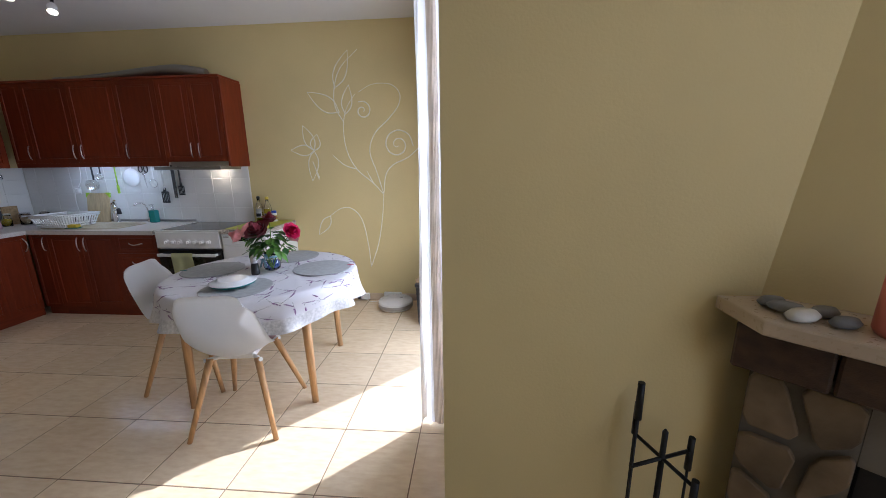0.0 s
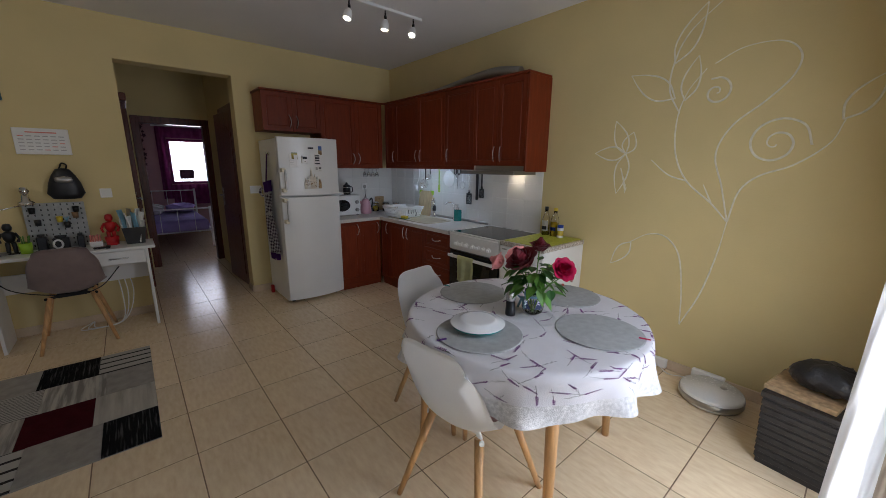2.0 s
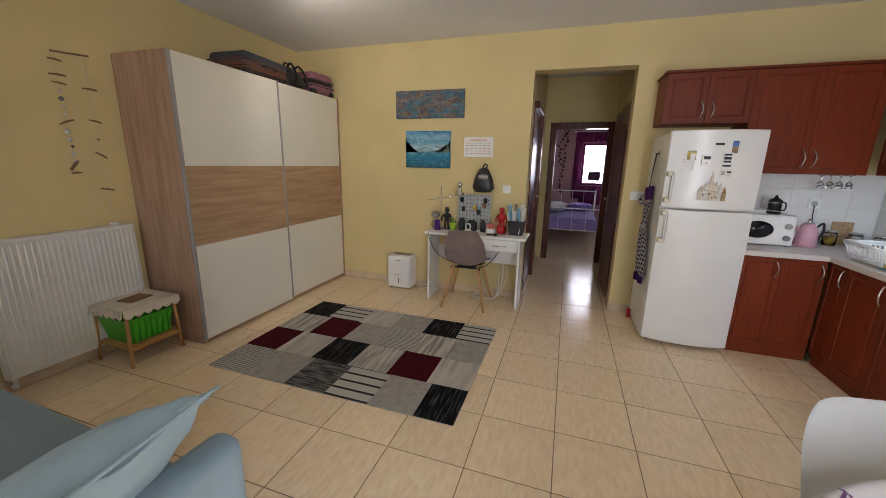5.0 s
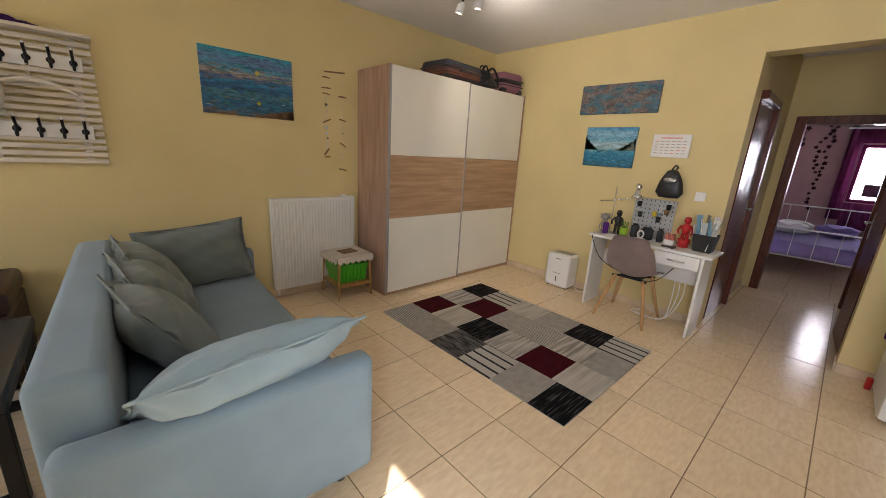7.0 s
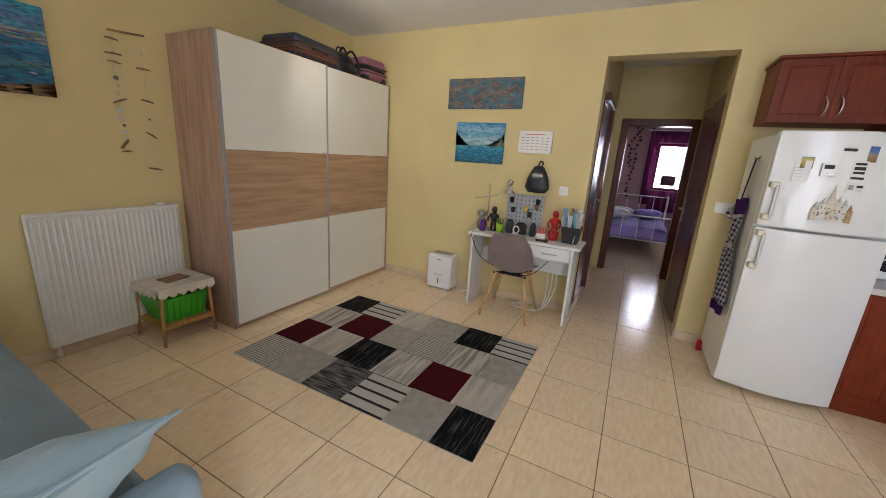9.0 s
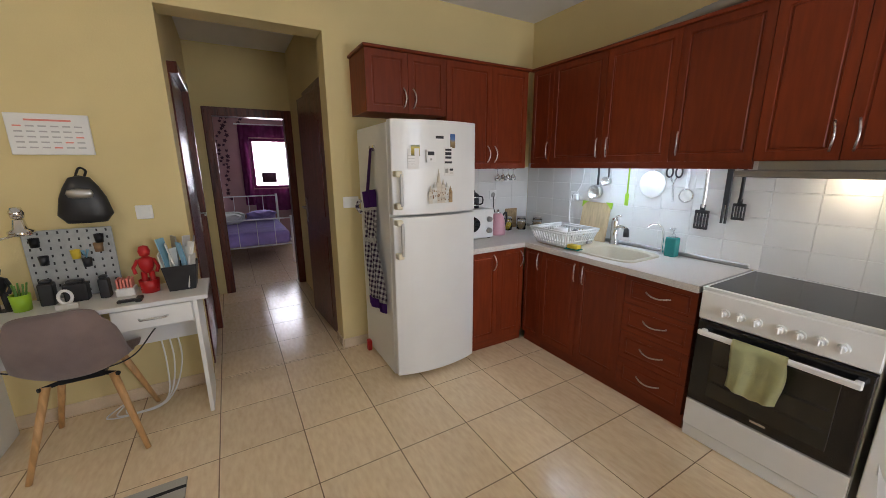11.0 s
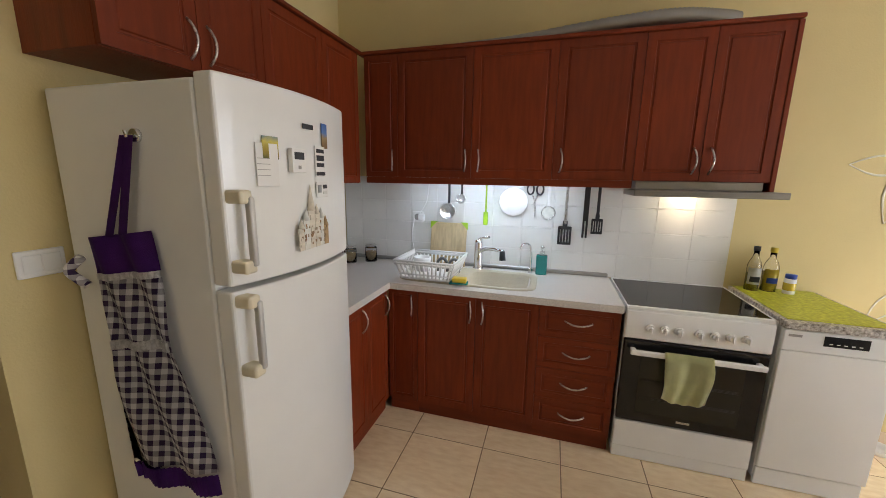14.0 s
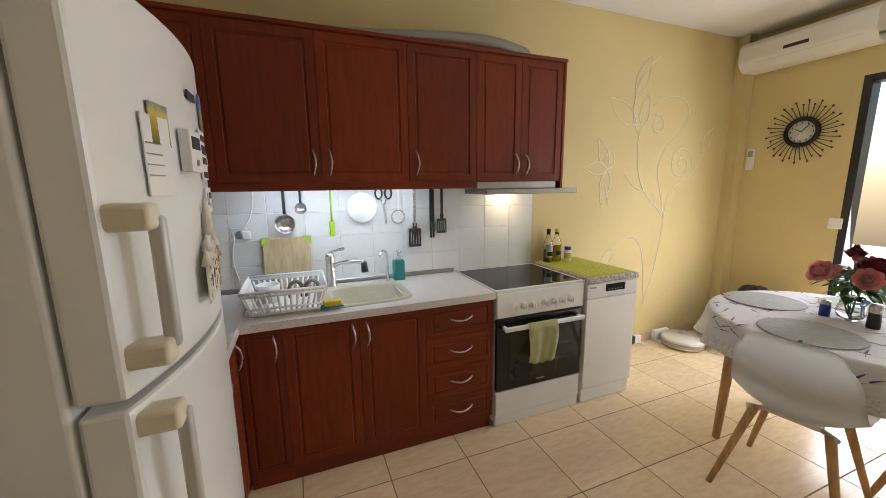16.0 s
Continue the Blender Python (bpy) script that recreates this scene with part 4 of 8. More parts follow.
bx(q, -0.19, -0.14, -0.0055, -0.004, 0.795, 0.806)
part("badge", q, "alu", pn)
q = B()
bx(q, -0.205, 0.209, 0.012, 0.03, 0.006, 0.1, 0.003)
part("plinth", q, "enamel", dw)
q = B()
bx(q, -0.211, 0.217, -0.012, 0.578, 0.829, 0.866, 0.006, 2)
part("top", q, "granite", dw, "speckled granite pattern top board")

fr = thing("fridge", (-3.638, 3.972, 0), 90, "tall white two-door fridge freezer with bowed front", "fridge")
fw = 0.307
q = B()
bx(q, -fw, fw, 0.055, 0.635, 0.025, 1.72, 0.008, 2)
part("body", q, "enamel", fr)
for x in (-0.24, 0.24):
    for y in (0.09, 0.58):
        q = B()
        cyl(q, (x, y, 0), (x, y, 0.03), 0.02)
        part("foot", q, "blackp", fr)


def bowed(z0, z1, top):
    pts = [(x, 0.05) for x in (fw, -fw)] + [(-fw + 2 * fw * i / 16, -0.01 - 0.052 * (1 - (2 * i / 16 - 1) ** 2)) for i in range(17)]
    return extrude_outline(B(), pts, z0, z1, 0.007)


dl = part("fridge_door", bowed(0.045, 1.142, False), "enamel", fr)
du = part("freezer_door", bowed(1.157, 1.733, True), "enamel", fr)
for par, z0, z1 in ((dl, 0.898, 1.112), (du, 1.215, 1.412)):
    for z in (z0, z1):
        q = B()
        bx(q, -0.301, -0.259, -0.066, -0.005, z - 0.019, z + 0.019, 0.008, 2)
        part("handle_end", q, "cream", par, "cream handle end")
    q = B()
    bx(q, -0.276, -0.257, -0.072, -0.050, z0, z1, 0.006, 2)
    part("handle_bar", q, "silverp", par, "silver handle bar")

# things on the fridge door
def on_door(x):
    return -0.01 - 0.052 * (1 - (x / fw) ** 2)


def magnet(name, x, z, w, h, m, label, tilt=0.0, t=0.003, extra=()):
    th = thing(name, (0, 0, 0), 0, label, name.replace("_", " "), "things on the fridge door")
    slope = math.degrees(math.atan(0.104 * x / fw ** 2))
    th.matrix_world = pose(-3.638, 3.972, 0, 0, 0, 90) @ pose(x, on_door(x) - 0.0025, z + 0.026, 0, tilt, slope)
    q = B()
    bx(q, -w / 2, w / 2, -t, 0, -h / 2, h / 2, 0.0008)
    part("sheet", q, m, th)
    for k, (x0, x1, z0, z1, mm) in enumerate(extra):
        q = B()
        bx(q, x0 * w, x1 * w, -t - 0.0012, -t, z0 * h, z1 * h)
        part("print", q, mm, th)
    return th


photo = bands("photo_print", [(0.0, (0.03, 0.06, 0.02)), (0.4, (0.35, 0.25, 0.02)), (0.7, (0.60, 0.50, 0.10)), (1.0, (0.10, 0.22, 0.30))], 2, -0.04, 0.04, 0.25, 40)
sky_p = bands("postcard_print", [(0.0, (0.20, 0.12, 0.05)), (0.45, (0.35, 0.25, 0.12)), (0.6, (0.10, 0.20, 0.45)), (1.0, (0.05, 0.12, 0.35))], 2, -0.04, 0.04, 0.2, 40)
magnet("note_sheet", -0.175, 1.475, 0.075, 0.125, "paper", "white spiral notebook sheet with faint lines", extra=[(-0.47, 0.1, -0.25 + 0.13 * i, -0.235 + 0.13 * i, "alu") for i in range(4)])
magnet("photo", -0.162, 1.525, 0.056, 0.066, photo, "small yellow and green photo card")
magnet("thermostat", -0.068, 1.492, 0.06, 0.075, "whitep", "white wall thermostat remote with grey display", t=0.018, extra=[(-0.35, 0.35, 0.05, 0.35, "ink"), (-0.1, 0.1, -0.35, -0.2, "alu")])
magnet("code_card", 0.062, 1.495, 0.062, 0.105, "paper", "white card with dark bars of print", extra=[(-0.38, 0.38, 0.28, 0.40, "ink"), (-0.38, 0.38, 0.02, 0.2, "ink"), (-0.38, 0.38, -0.18, -0.05, "ink"), (-0.45, 0.45, -0.46, -0.34, "ink")])
magnet("postcard", 0.098, 1.585, 0.038, 0.085, sky_p, "blue and brown postcard magnet")
magnet("ticket_card", 0.068, 1.398, 0.075, 0.055, "paper", "white card with grey print", extra=[(-0.4, -0.1, -0.2, 0.3, "alu"), (0.05, 0.4, 0.05, 0.3, "ink"), (0.05, 0.4, -0.3, -0.1, "label")])
magnet("badge", 0.0, 1.605, 0.055, 0.016, "ink", "small dark maker's badge")
# castle magnet: a toothed silhouette of towers
cm = thing("castle_magnet", (0, 0, 0), 0, "large pale castle-shaped fridge magnet", "magnet", "things on the fridge door")
cm.matrix_world = pose(-3.638, 3.972, 0, 0, 0, 90) @ pose(0.0, on_door(0.0) - 0.006, 1.225, 0, 0, 4.5)
q = B()
for i, (x, w, h) in enumerate(((-0.075, 0.03, 0.075), (-0.045, 0.035, 0.10), (-0.012, 0.038, 0.13), (0.022, 0.03, 0.115), (0.05, 0.032, 0.10), (0.078, 0.03, 0.07))):
    q = B()
    bx(q, x - w / 2, x + w / 2, -0.004 - 0.0012 * (i % 2), 0, 0, h, 0.001)
    cyl(q, (x, -0.002, h - 0.001), (x, -0.002, h + (0.085 if i == 2 else 0.035)), w * 0.38, 0.001, 8)
    for k in range(3):
        bx(q, x - w * 0.3, x + w * 0.3, -0.0065, -0.003, h * (0.15 + 0.3 * k), h * (0.28 + 0.3 * k), 0.0005)
    part("tower", q, ("weather", "label", "kraft")[i % 3] if i % 4 != 2 else "weather", cm)
q = B()
rs = random.Random(12)
for i in range(34):
    x, z = rs.uniform(-0.08, 0.08), rs.uniform(0.012, 0.085)
    bx(q, x, x + 0.006, -0.0065, -0.0053, z, z + 0.009)
tagged(part("openings", q, "drift", cm), kind="stuff")


# ---- dining table ----
tb = thing("dining_table", (-0.832, 3.96, 0), 8, "round dining table with tapered beech legs", "table")
TZ = 0.742
q = lathe(B(), [(0, TZ - 0.022), (0.562, TZ - 0.022), (0.572, TZ - 0.012), (0.567, TZ), (0, TZ)], 48)
part("tabletop", q, "shell", tb)
for sx in (-1, 1):
    for sy in (-1, 1):
        q = B()
        cyl(q, (sx * 0.361, sy * 0.361, 0), (sx * 0.34, sy * 0.34, TZ - 0.022), 0.019, 0.030, 16)
        part("leg", q, "beech", tb)


def fold(a):
    return 0.5 + 0.5 * math.sin(a * 11 + 0.7 * math.sin(a * 3)) + 0.25 * math.sin(a * 17 + 1)


CREASES = ((0.25, -0.17), (0.32, 0.20), (1.75, -0.15), (1.62, 0.21), (0.95, 0.12), (2.5, -0.20))


def cloth_f(u, v, R=0.572):
    a = 2 * math.pi * v
    flat = 0.62
    if u < flat:
        r = R * u / flat
        x, y = r * math.cos(a), r * math.sin(a)
        crease = sum(0.0055 * math.exp(-((x * math.cos(th) + y * math.sin(th) - d0) / 0.011) ** 2) * (0.6 + 0.4 * math.sin(9 * (y * math.cos(th) - x * math.sin(th)) + th)) for th, d0 in CREASES)
        return Vector((x, y, TZ + 0.0025 + 0.0012 * math.sin(a * 5 + r * 20) + crease * min(1, (1 - u / flat) * 5)))
    k = (u - flat) / (1 - flat)
    drop = 0.19 + 0.012 * math.sin(a * 4 + 0.6)
    r = R + 0.006 + 0.014 * math.sin(min(1, k * 4) * math.pi / 2) + k * k * (0.05 * fold(a) - 0.006)
    return Vector((r * math.cos(a), r * math.sin(a), TZ + 0.002 - drop * k ** 1.05 * (1 - 0.02 * fold(a))))


tcl = thing("tablecloth", (-0.832, 3.96, 0), 8, "white tablecloth with lavender sprigs and a lace hem", "tablecloth")
q = sheet(B(), lambda u, v: cloth_f(u * 0.86, v), 64, 180, 0, True)
bmesh.ops.remove_doubles(q, verts=q.verts[:], dist=1e-5)
part("cloth", q, "cloth", tcl)
q = sheet(B(), lambda u, v: cloth_f(0.86 + 0.14 * u, v), 4, 150, 0, True)
part("hem", q, "hem", tcl, "grey lace hem")
rs = random.Random(5)
sprig, stems = B(), B()
for i in range(190):
    u, v = math.sqrt(rs.uniform(0.02, 0.66)), rs.random()
    if u > 0.83:
        continue
    ang = rs.uniform(0, 6.28)
    ca, sa = math.cos(ang), math.sin(ang)
    ln = rs.uniform(0.085, 0.15)
    bend = rs.uniform(-0.035, 0.035)
    p0 = cloth_f(u, v)
    reach = 0.572 / 0.62
    circ = 2 * math.pi * max(0.12, min(1.0, u / 0.62)) * 0.572
    if u < 0.62 and Vector((p0.x, p0.y)).length < 0.1:
        continue

    def on(s, w, lift=0.0018):
        """A point s along the sprig and w to its side, laid on the cloth."""
        du_, dv_ = (s * ca - w * sa) / reach, (s * sa + w * ca) / circ
        uu, vv = min(0.85, max(0.03, u + du_)), v + dv_
        p = cloth_f(uu, vv)
        a, e = cloth_f(uu + 0.004, vv) - p, cloth_f(uu, vv + 0.004) - p
        return p + a.cross(e).normalized() * lift
    pts = [(t * ln, bend * t * t) for t in (0, 0.2, 0.4, 0.6, 0.8, 1.0)]
    for (s0, w0), (s1, w1) in zip(pts, pts[1:]):
        stems.faces.new([stems.verts.new(on(s, w)) for s, w in ((s0, w0 - 0.0007), (s1, w1 - 0.0007), (s1, w1 + 0.0007), (s0, w0 + 0.0007))])
    for k in range(13):
        t = 0.5 + 0.04 * k
        sgn = 1 if k % 2 else -1
        fat = 0.0058 * (1.15 - t) / 0.65 + 0.0018
        s, w = t * ln, bend * t * t
        sprig.faces.new([sprig.verts.new(on(a, c, 0.0022)) for a, c in ((s, w - sgn * 0.001), (s + 0.003, w + sgn * fat * 0.7), (s + 0.011, w + sgn * fat), (s + 0.009, w + sgn * 0.0005))])
    for k in range(3):
        t = 0.06 + 0.1 * k
        s, w, sgn = t * ln, bend * t * t, 1 if k % 2 else -1
        stems.faces.new([stems.verts.new(on(a, c, 0.002)) for a, c in ((s, w), (s + 0.010, w + sgn * 0.0035), (s + 0.020, w + sgn * 0.007), (s + 0.012, w + sgn * 0.005))])
tagged(part("sprig_print", sprig, "lav", tcl, "printed purple lavender sprigs"), kind="stuff")
tagged(part("stem_print", stems, "stemp", tcl, "printed dark sprig stems"), kind="stuff")

# place mats, plates, vase and flowers (table frame)
MZ = TZ + 0.0055
mats = ((0.035, -0.355), (-0.362, 0.0), (0.362, 0.075), (0.005, 0.375))
pm = None
for x, y in mats:
    if pm is None:
        pm = thing("place_mat", (-0.832 + x, 3.96 + y, MZ), 0, "round grey woven place mat on the tablecloth", "place mat", "place mats")
        q = lathe(B(), [(0, 0), (0.188, 0), (0.19, 0.002), (0.188, 0.004)] + [(0.188 * (1 - k / 36), 0.004 + (0.0009 if k % 2 else -0.0003)) for k in range(1, 36)] + [(0, 0.004)], 48)
        part("weave", q, "mata", pm)
        first = pm
    else:
        copy_thing(first, pose(-0.832 + x, 3.96 + y, MZ))
for (x, y), ang, m, cname in zip(mats, (255, 195, 22, 125), ("purple", "teal", "rosem", "red"), ("lilac", "teal", "magenta", "red")):
    q = B()
    a = radians(ang)
    bx(q, 0.16, 0.205, -0.007, 0.007, 0.0048, 0.0062, 0.0005, m=Matrix.Rotation(a, 4, "Z"))
    single("mat_tag", q, m, "small %s ribbon tag on a place mat" % cname, "ribbon", "mat tags", loc=(-0.832 + x, 3.96 + y, MZ))

px, py = -0.832 + mats[0][0] - 0.035, 3.96 + mats[0][1] + 0.025


def plate(z, r, m, label):
    q = lathe(B(), [(0, 0.002), (r * 0.55, 0.002), (r * 0.6, 0.0), (r * 0.66, 0.003), (r, 0.018), (r * 0.995, 0.021), (r * 0.66, 0.0085), (r * 0.55, 0.006), (0, 0.006)], 48)
    return single("plate", q, m, label, "plate", "stacked plates", loc=(px, py, z))


plate(MZ + 0.005, 0.118, "teal", "teal rimmed dinner plate under a white plate")
plate(MZ + 0.0125, 0.122, "china", "white dinner plate in a stack")
q = lathe(B(), [(0.122, 0.0), (0.1235, 0.0015), (0.123, 0.003), (0.118, 0.0045), (0.092, 0.0105), (0.084, 0.0155), (0.079, 0.0185), (0.073, 0.0195), (0.06, 0.0195), (0.03, 0.0195), (0, 0.0195), (0, 0.0145), (0.076, 0.0145), (0.115, 0.002)], 64)
single("bowl", q, "china", "white china plate turned upside down", "bowl", "stacked plates", loc=(px, py, MZ + 0.031))

vx, vy = -0.832 + 0.042, 3.96 + 0.02
vs = thing("flower_vase", (vx, vy, TZ + 0.0045), 0, "round glass vase of red and pink roses", "vase")
q = lathe(B(), [(0.03, 0.0), (0.048, 0.012), (0.056, 0.04), (0.05, 0.075), (0.038, 0.095), (0.045, 0.12), (0.043, 0.12), (0.036, 0.095), (0.047, 0.074), (0.053, 0.04), (0.045, 0.015), (0.0, 0.008)], 28)
part("glass_body", q, "clear", vs)
q = lathe(B(), [(0, 0.009), (0.044, 0.016), (0.052, 0.04), (0.047, 0.07), (0, 0.07)], 24)
part("water", q, "water", vs)
q = B()
tube(q, ring_pts(0.0405, 24, 0.094), 0.006, 6, True)
for s in (-1, 1):
    sheet(q, lambda u, v, s=s: Vector((-0.03 + s * (0.012 + 0.042 * math.sin(math.pi * u)) * (0.4 + v * 0.6), -0.046 - 0.012 * math.sin(math.pi * u), 0.09 + 0.035 * (u - 0.5) * s + 0.014 * v)), 10, 3, 0.001)
    sheet(q, lambda u, v, s=s: Vector((-0.03 + s * 0.02 * u + 0.014 * (v - 0.5), -0.047 - 0.01 * u, 0.09 - 0.06 * u)), 6, 2, 0.001)
part("ribbon", q, "ribbon", vs, "pale blue ribbon bow")


def rose(q, c, r, up, seed, layers=6):
    rr = random.Random(seed)
    rot = Vector(up).normalized().to_track_quat("Z", "Y")
    for k in range(layers):
        f = (k + 1) / layers
        for i in range(3 + k):
            a = 6.283 * i / (3 + k) + k * 0.9 + rr.uniform(-0.2, 0.2)
            w, hgt, lean = r * (0.35 + 0.5 * f), r * (0.9 - 0.15 * f), 0.1 + 0.95 * f ** 1.4

            def pet(u, v, a=a, w=w, hgt=hgt, lean=lean, f=f):
                s = (v - 0.5) * 2
                wid = w * math.sin(math.pi * min(1, 0.15 + 0.62 * u)) * (1 - 0.2 * u)
                rad = r * 0.10 + r * 0.55 * f * u ** 0.9 * lean + 0.13 * r * f * u ** 3 - 0.16 * r * s * s * u
                z = hgt * (u - 0.25 * u * u * f) - 0.25 * r * f - 0.22 * r * f * max(0, u - 0.7)
                p = Vector((rad, wid * s * 0.62, z))
                return Vector(c) + rot @ (Matrix.Rotation(a, 3, "Z") @ p)
            sheet(q, pet, 5, 4)
    return q


def leaf_at(q, c, d, ln, w, droop=0.25):
    d = Vector(d).normalized()
    side = d.cross(Vector((0, 0, 1))).normalized()

    def f(u, v):
        s = (v - 0.5) * 2
        wid = w * math.sin(math.pi * u ** 0.75) * (1 + 0.06 * math.sin(u * 40))
        return Vector(c) + d * (ln * u) + side * (wid * s) + Vector((0, 0, 0.18 * w * abs(s) - droop * ln * u * u))
    return sheet(q, f, 7, 4)


blooms = (("rosed", (-0.035, -0.05, 0.265), 0.108, (-0.2, -0.55, 0.8)), ("rosed", (0.005, 0.02, 0.335), 0.066, (0.1, 0, 1)), ("rosem", (0.155, -0.01, 0.26), 0.074, (0.75, -0.4, 0.5)),
          ("rosep", (-0.15, -0.09, 0.245), 0.07, (-0.8, -0.4, 0.35)), ("rosep", (-0.165, 0.065, 0.25), 0.078, (-0.85, 0.3, 0.45)), ("rosep", (0.09, 0.11, 0.205), 0.07, (0.4, 0.8, 0.4)))
q = B()
for m, c, r, up in blooms:
    tube(q, spline([(0.0, 0.0, 0.015), (c[0] * 0.35, c[1] * 0.35, 0.12), (c[0] * 0.9, c[1] * 0.9, c[2] - r * 0.3)], 6), 0.0028, 6)
part("stems", q, "leafl", vs)
for i, (m, c, r, up) in enumerate(blooms):
    part("rose", rose(B(), c, r, up, i), m, vs, {"rosed": "dark red open rose", "rosem": "magenta open rose", "rosep": "pale pink rose"}[m])
rs = random.Random(9)
for i in range(88):
    a = rs.uniform(0, 6.28)
    rad, z = rs.uniform(0.02, 0.12), rs.uniform(0.13, 0.27)
    q = leaf_at(B(), (rad * math.cos(a), rad * math.sin(a), z), (math.cos(a) + rs.uniform(-.5, .5), math.sin(a) + rs.uniform(-.5, .5), rs.uniform(-0.5, 0.35)), rs.uniform(0.048, 0.078), rs.uniform(0.017, 0.026), rs.uniform(0.1, 0.6))
    part("leaf", q, "leaf" if i % 3 else "leafl", vs)

gr = thing("pepper_mill", (-0.832 - 0.014, 3.96 - 0.085, MZ - 0.001), 0, "glass pepper mill with steel top", "pepper mill")
q = lathe(B(), [(0, 0), (0.024, 0), (0.025, 0.01), (0.022, 0.075), (0, 0.076)], 20)
part("jar", q, "blackp", gr)
q = lathe(B(), [(0.0225, 0.076), (0.0235, 0.08), (0.0235, 0.112), (0.019, 0.12), (0, 0.121)], 20)
part("top", q, "steel", gr)
gr = thing("salt_mill", (-0.832 + 0.0, 3.96 + 0.10, MZ - 0.001), 0, "small glass salt mill with dark lid", "salt mill")
q = lathe(B(), [(0, 0), (0.022, 0), (0.022, 0.06), (0, 0.061)], 20)
part("jar", q, "blue", gr)
q = lathe(B(), [(0.021, 0.061), (0.021, 0.082), (0, 0.084)], 20)
part("top", q, "steel", gr)


# ---- chairs ----
def shell_f(u, v, wide=0.235, back=0.80):
    """u from the seat's front lip to the top of the back, v across."""
    s = (v - 0.5) * 2
    prof = spline([(0, -0.235, 0.425), (0, -0.19, 0.455), (0, -0.05, 0.445), (0, 0.10, 0.44), (0, 0.17, 0.462), (0, 0.215, 0.54), (0, 0.245, 0.69), (0, 0.268, back)], 4)
    k = u * (len(prof) - 1)
    i = min(int(k), len(prof) - 2)
    p = prof[i].lerp(prof[i + 1], k - i)
    w = wide * (0.82 + 0.15 * math.sin(math.pi * min(1, u * 1.02)) ** 0.8 - 0.05 * max(0, u - 0.6) / 0.4)
    corner = 1 - 0.085 * (max(0, u - 0.8) / 0.2) ** 2 * abs(s) ** 5
    x = w * s * (1 - 0.10 * max(0, (abs(s) - 0.8) / 0.2) * max(0, (u - 0.85) / 0.15))
    lift = (0.075 * math.exp(-((u - 0.46) / 0.17) ** 2) + 0.012) * abs(s) ** 2.4
    fwd = -0.062 * math.exp(-((u - 0.66) / 0.22) ** 2) * abs(s) ** 2.2
    return Vector((x, p.y + fwd, p.z * (corner if u > 0.8 else 1) + lift))


def chair(name, loc, rz, material, cushion, label, group="", frame="enamel", back=0.825):
    c = thing(name, loc, rz, label, "chair", group)
    q = sheet(B(), lambda u, v: shell_f(u, v, back=back), 30, 22, 0.011)
    part("seat_shell", q, material, c)
    q = B()
    for s in (-1, 1):
        tube(q, [(s * 0.15, -0.13, 0.415), (0, 0, 0.405), (-s * 0.15, 0.13, 0.415)], 0.011, 8)
    bx(q, -0.09, 0.09, -0.09, 0.09, 0.40, 0.432, 0.004)
    part("underframe", q, frame, c)
    for sx in (-1, 1):
        for sy in (-1, 1):
            q = B()
            cyl(q, (sx * 0.225, sy * 0.235, 0), (sx * 0.125, sy * 0.115, 0.42), 0.0125, 0.019, 14)
            part("leg", q, "beech", c)
    if cushion:
        q = lathe(B(), [(0, -0.02), (0.12, -0.022), (0.165, -0.008), (0.172, 0.004), (0.16, 0.016), (0.1, 0.024), (0, 0.022)], 30, (0, -0.03, 0.472), 1.0, 1.0)
        part("seat_pad", q, cushion, c, "dusty pink seat pad")
    return c


chair("dining_chair", (-0.75, 3.528, 0), 187, "shell", "pinkc", "white moulded dining chair with beech legs and pink pad", "chairs round the table")
chair("dining_chair", (-1.335, 3.89, 0), 100, "shell", "pinkc", "white moulded dining chair with beech legs", "chairs round the table")
chair("desk_chair", (-3.975, 2.035, 0), -88, "taupe", None, "taupe velvet chair with beech legs at the desk", "", "iron", 0.83)


# ---- rug ----
def streaks(name, dark, light, p0, p1, stretch, scale=1.0):
    """Pile woven of two yarns in broken streaks along one way of the weave."""
    m = mat(name, dark, 0.97, var=0.1, col2=light, scale=scale, stretch=stretch, detail=5, bump=0.7, bscale=60, spec=0.15)
    for node in m.node_tree.nodes:
        if node.type == "VALTORGB":
            node.color_ramp.elements[1].position, node.color_ramp.elements[0].position = p1, p0
    return m


rug = thing("rug", (-2.74, 1.543, 0.0), 0, "patchwork rug in grey, black and burgundy squares", "rug")
rw, rl = 1.345, 1.845
RM = {"K": streaks("rug_black", (0.005, 0.005, 0.006), (0.15, 0.145, 0.135), 0.53, 0.75, (5, 95, 1)), "G": mat("rug_grey", (0.36, 0.335, 0.30), 0.97, var=0.12, scale=18, bump=0.8, bscale=260, spec=0.15),
      "L": streaks("rug_light", (0.44, 0.405, 0.35), (0.58, 0.545, 0.475), 0.35, 0.65, (2, 22, 1)), "R": mat("rug_burgundy", (0.056, 0.004, 0.009), 0.97, var=0.2, scale=22, bump=0.8, bscale=260, spec=0.1),
      "D": streaks("rug_dark_grey", (0.02, 0.02, 0.021), (0.21, 0.20, 0.19), 0.38, 0.64, (80, 7, 1)), "S": stripes("rug_striped", (0.45, 0.43, 0.385), (0.012, 0.011, 0.012), 0, 0.085, 0.76, warp=0.004),
      "F": stripes("rug_fine_stripe", (0.44, 0.42, 0.375), (0.17, 0.16, 0.15), 0, 0.021, 0.6, warp=0.02), "P": streaks("rug_pale_streak", (0.30, 0.28, 0.25), (0.56, 0.53, 0.465), 0.38, 0.60, (3, 36, 1))}
q = B()
bx(q, -rw / 2, rw / 2, -rl / 2, rl / 2, 0.0008, 0.006, 0.002)
part("backing", q, RM["G"], rug)
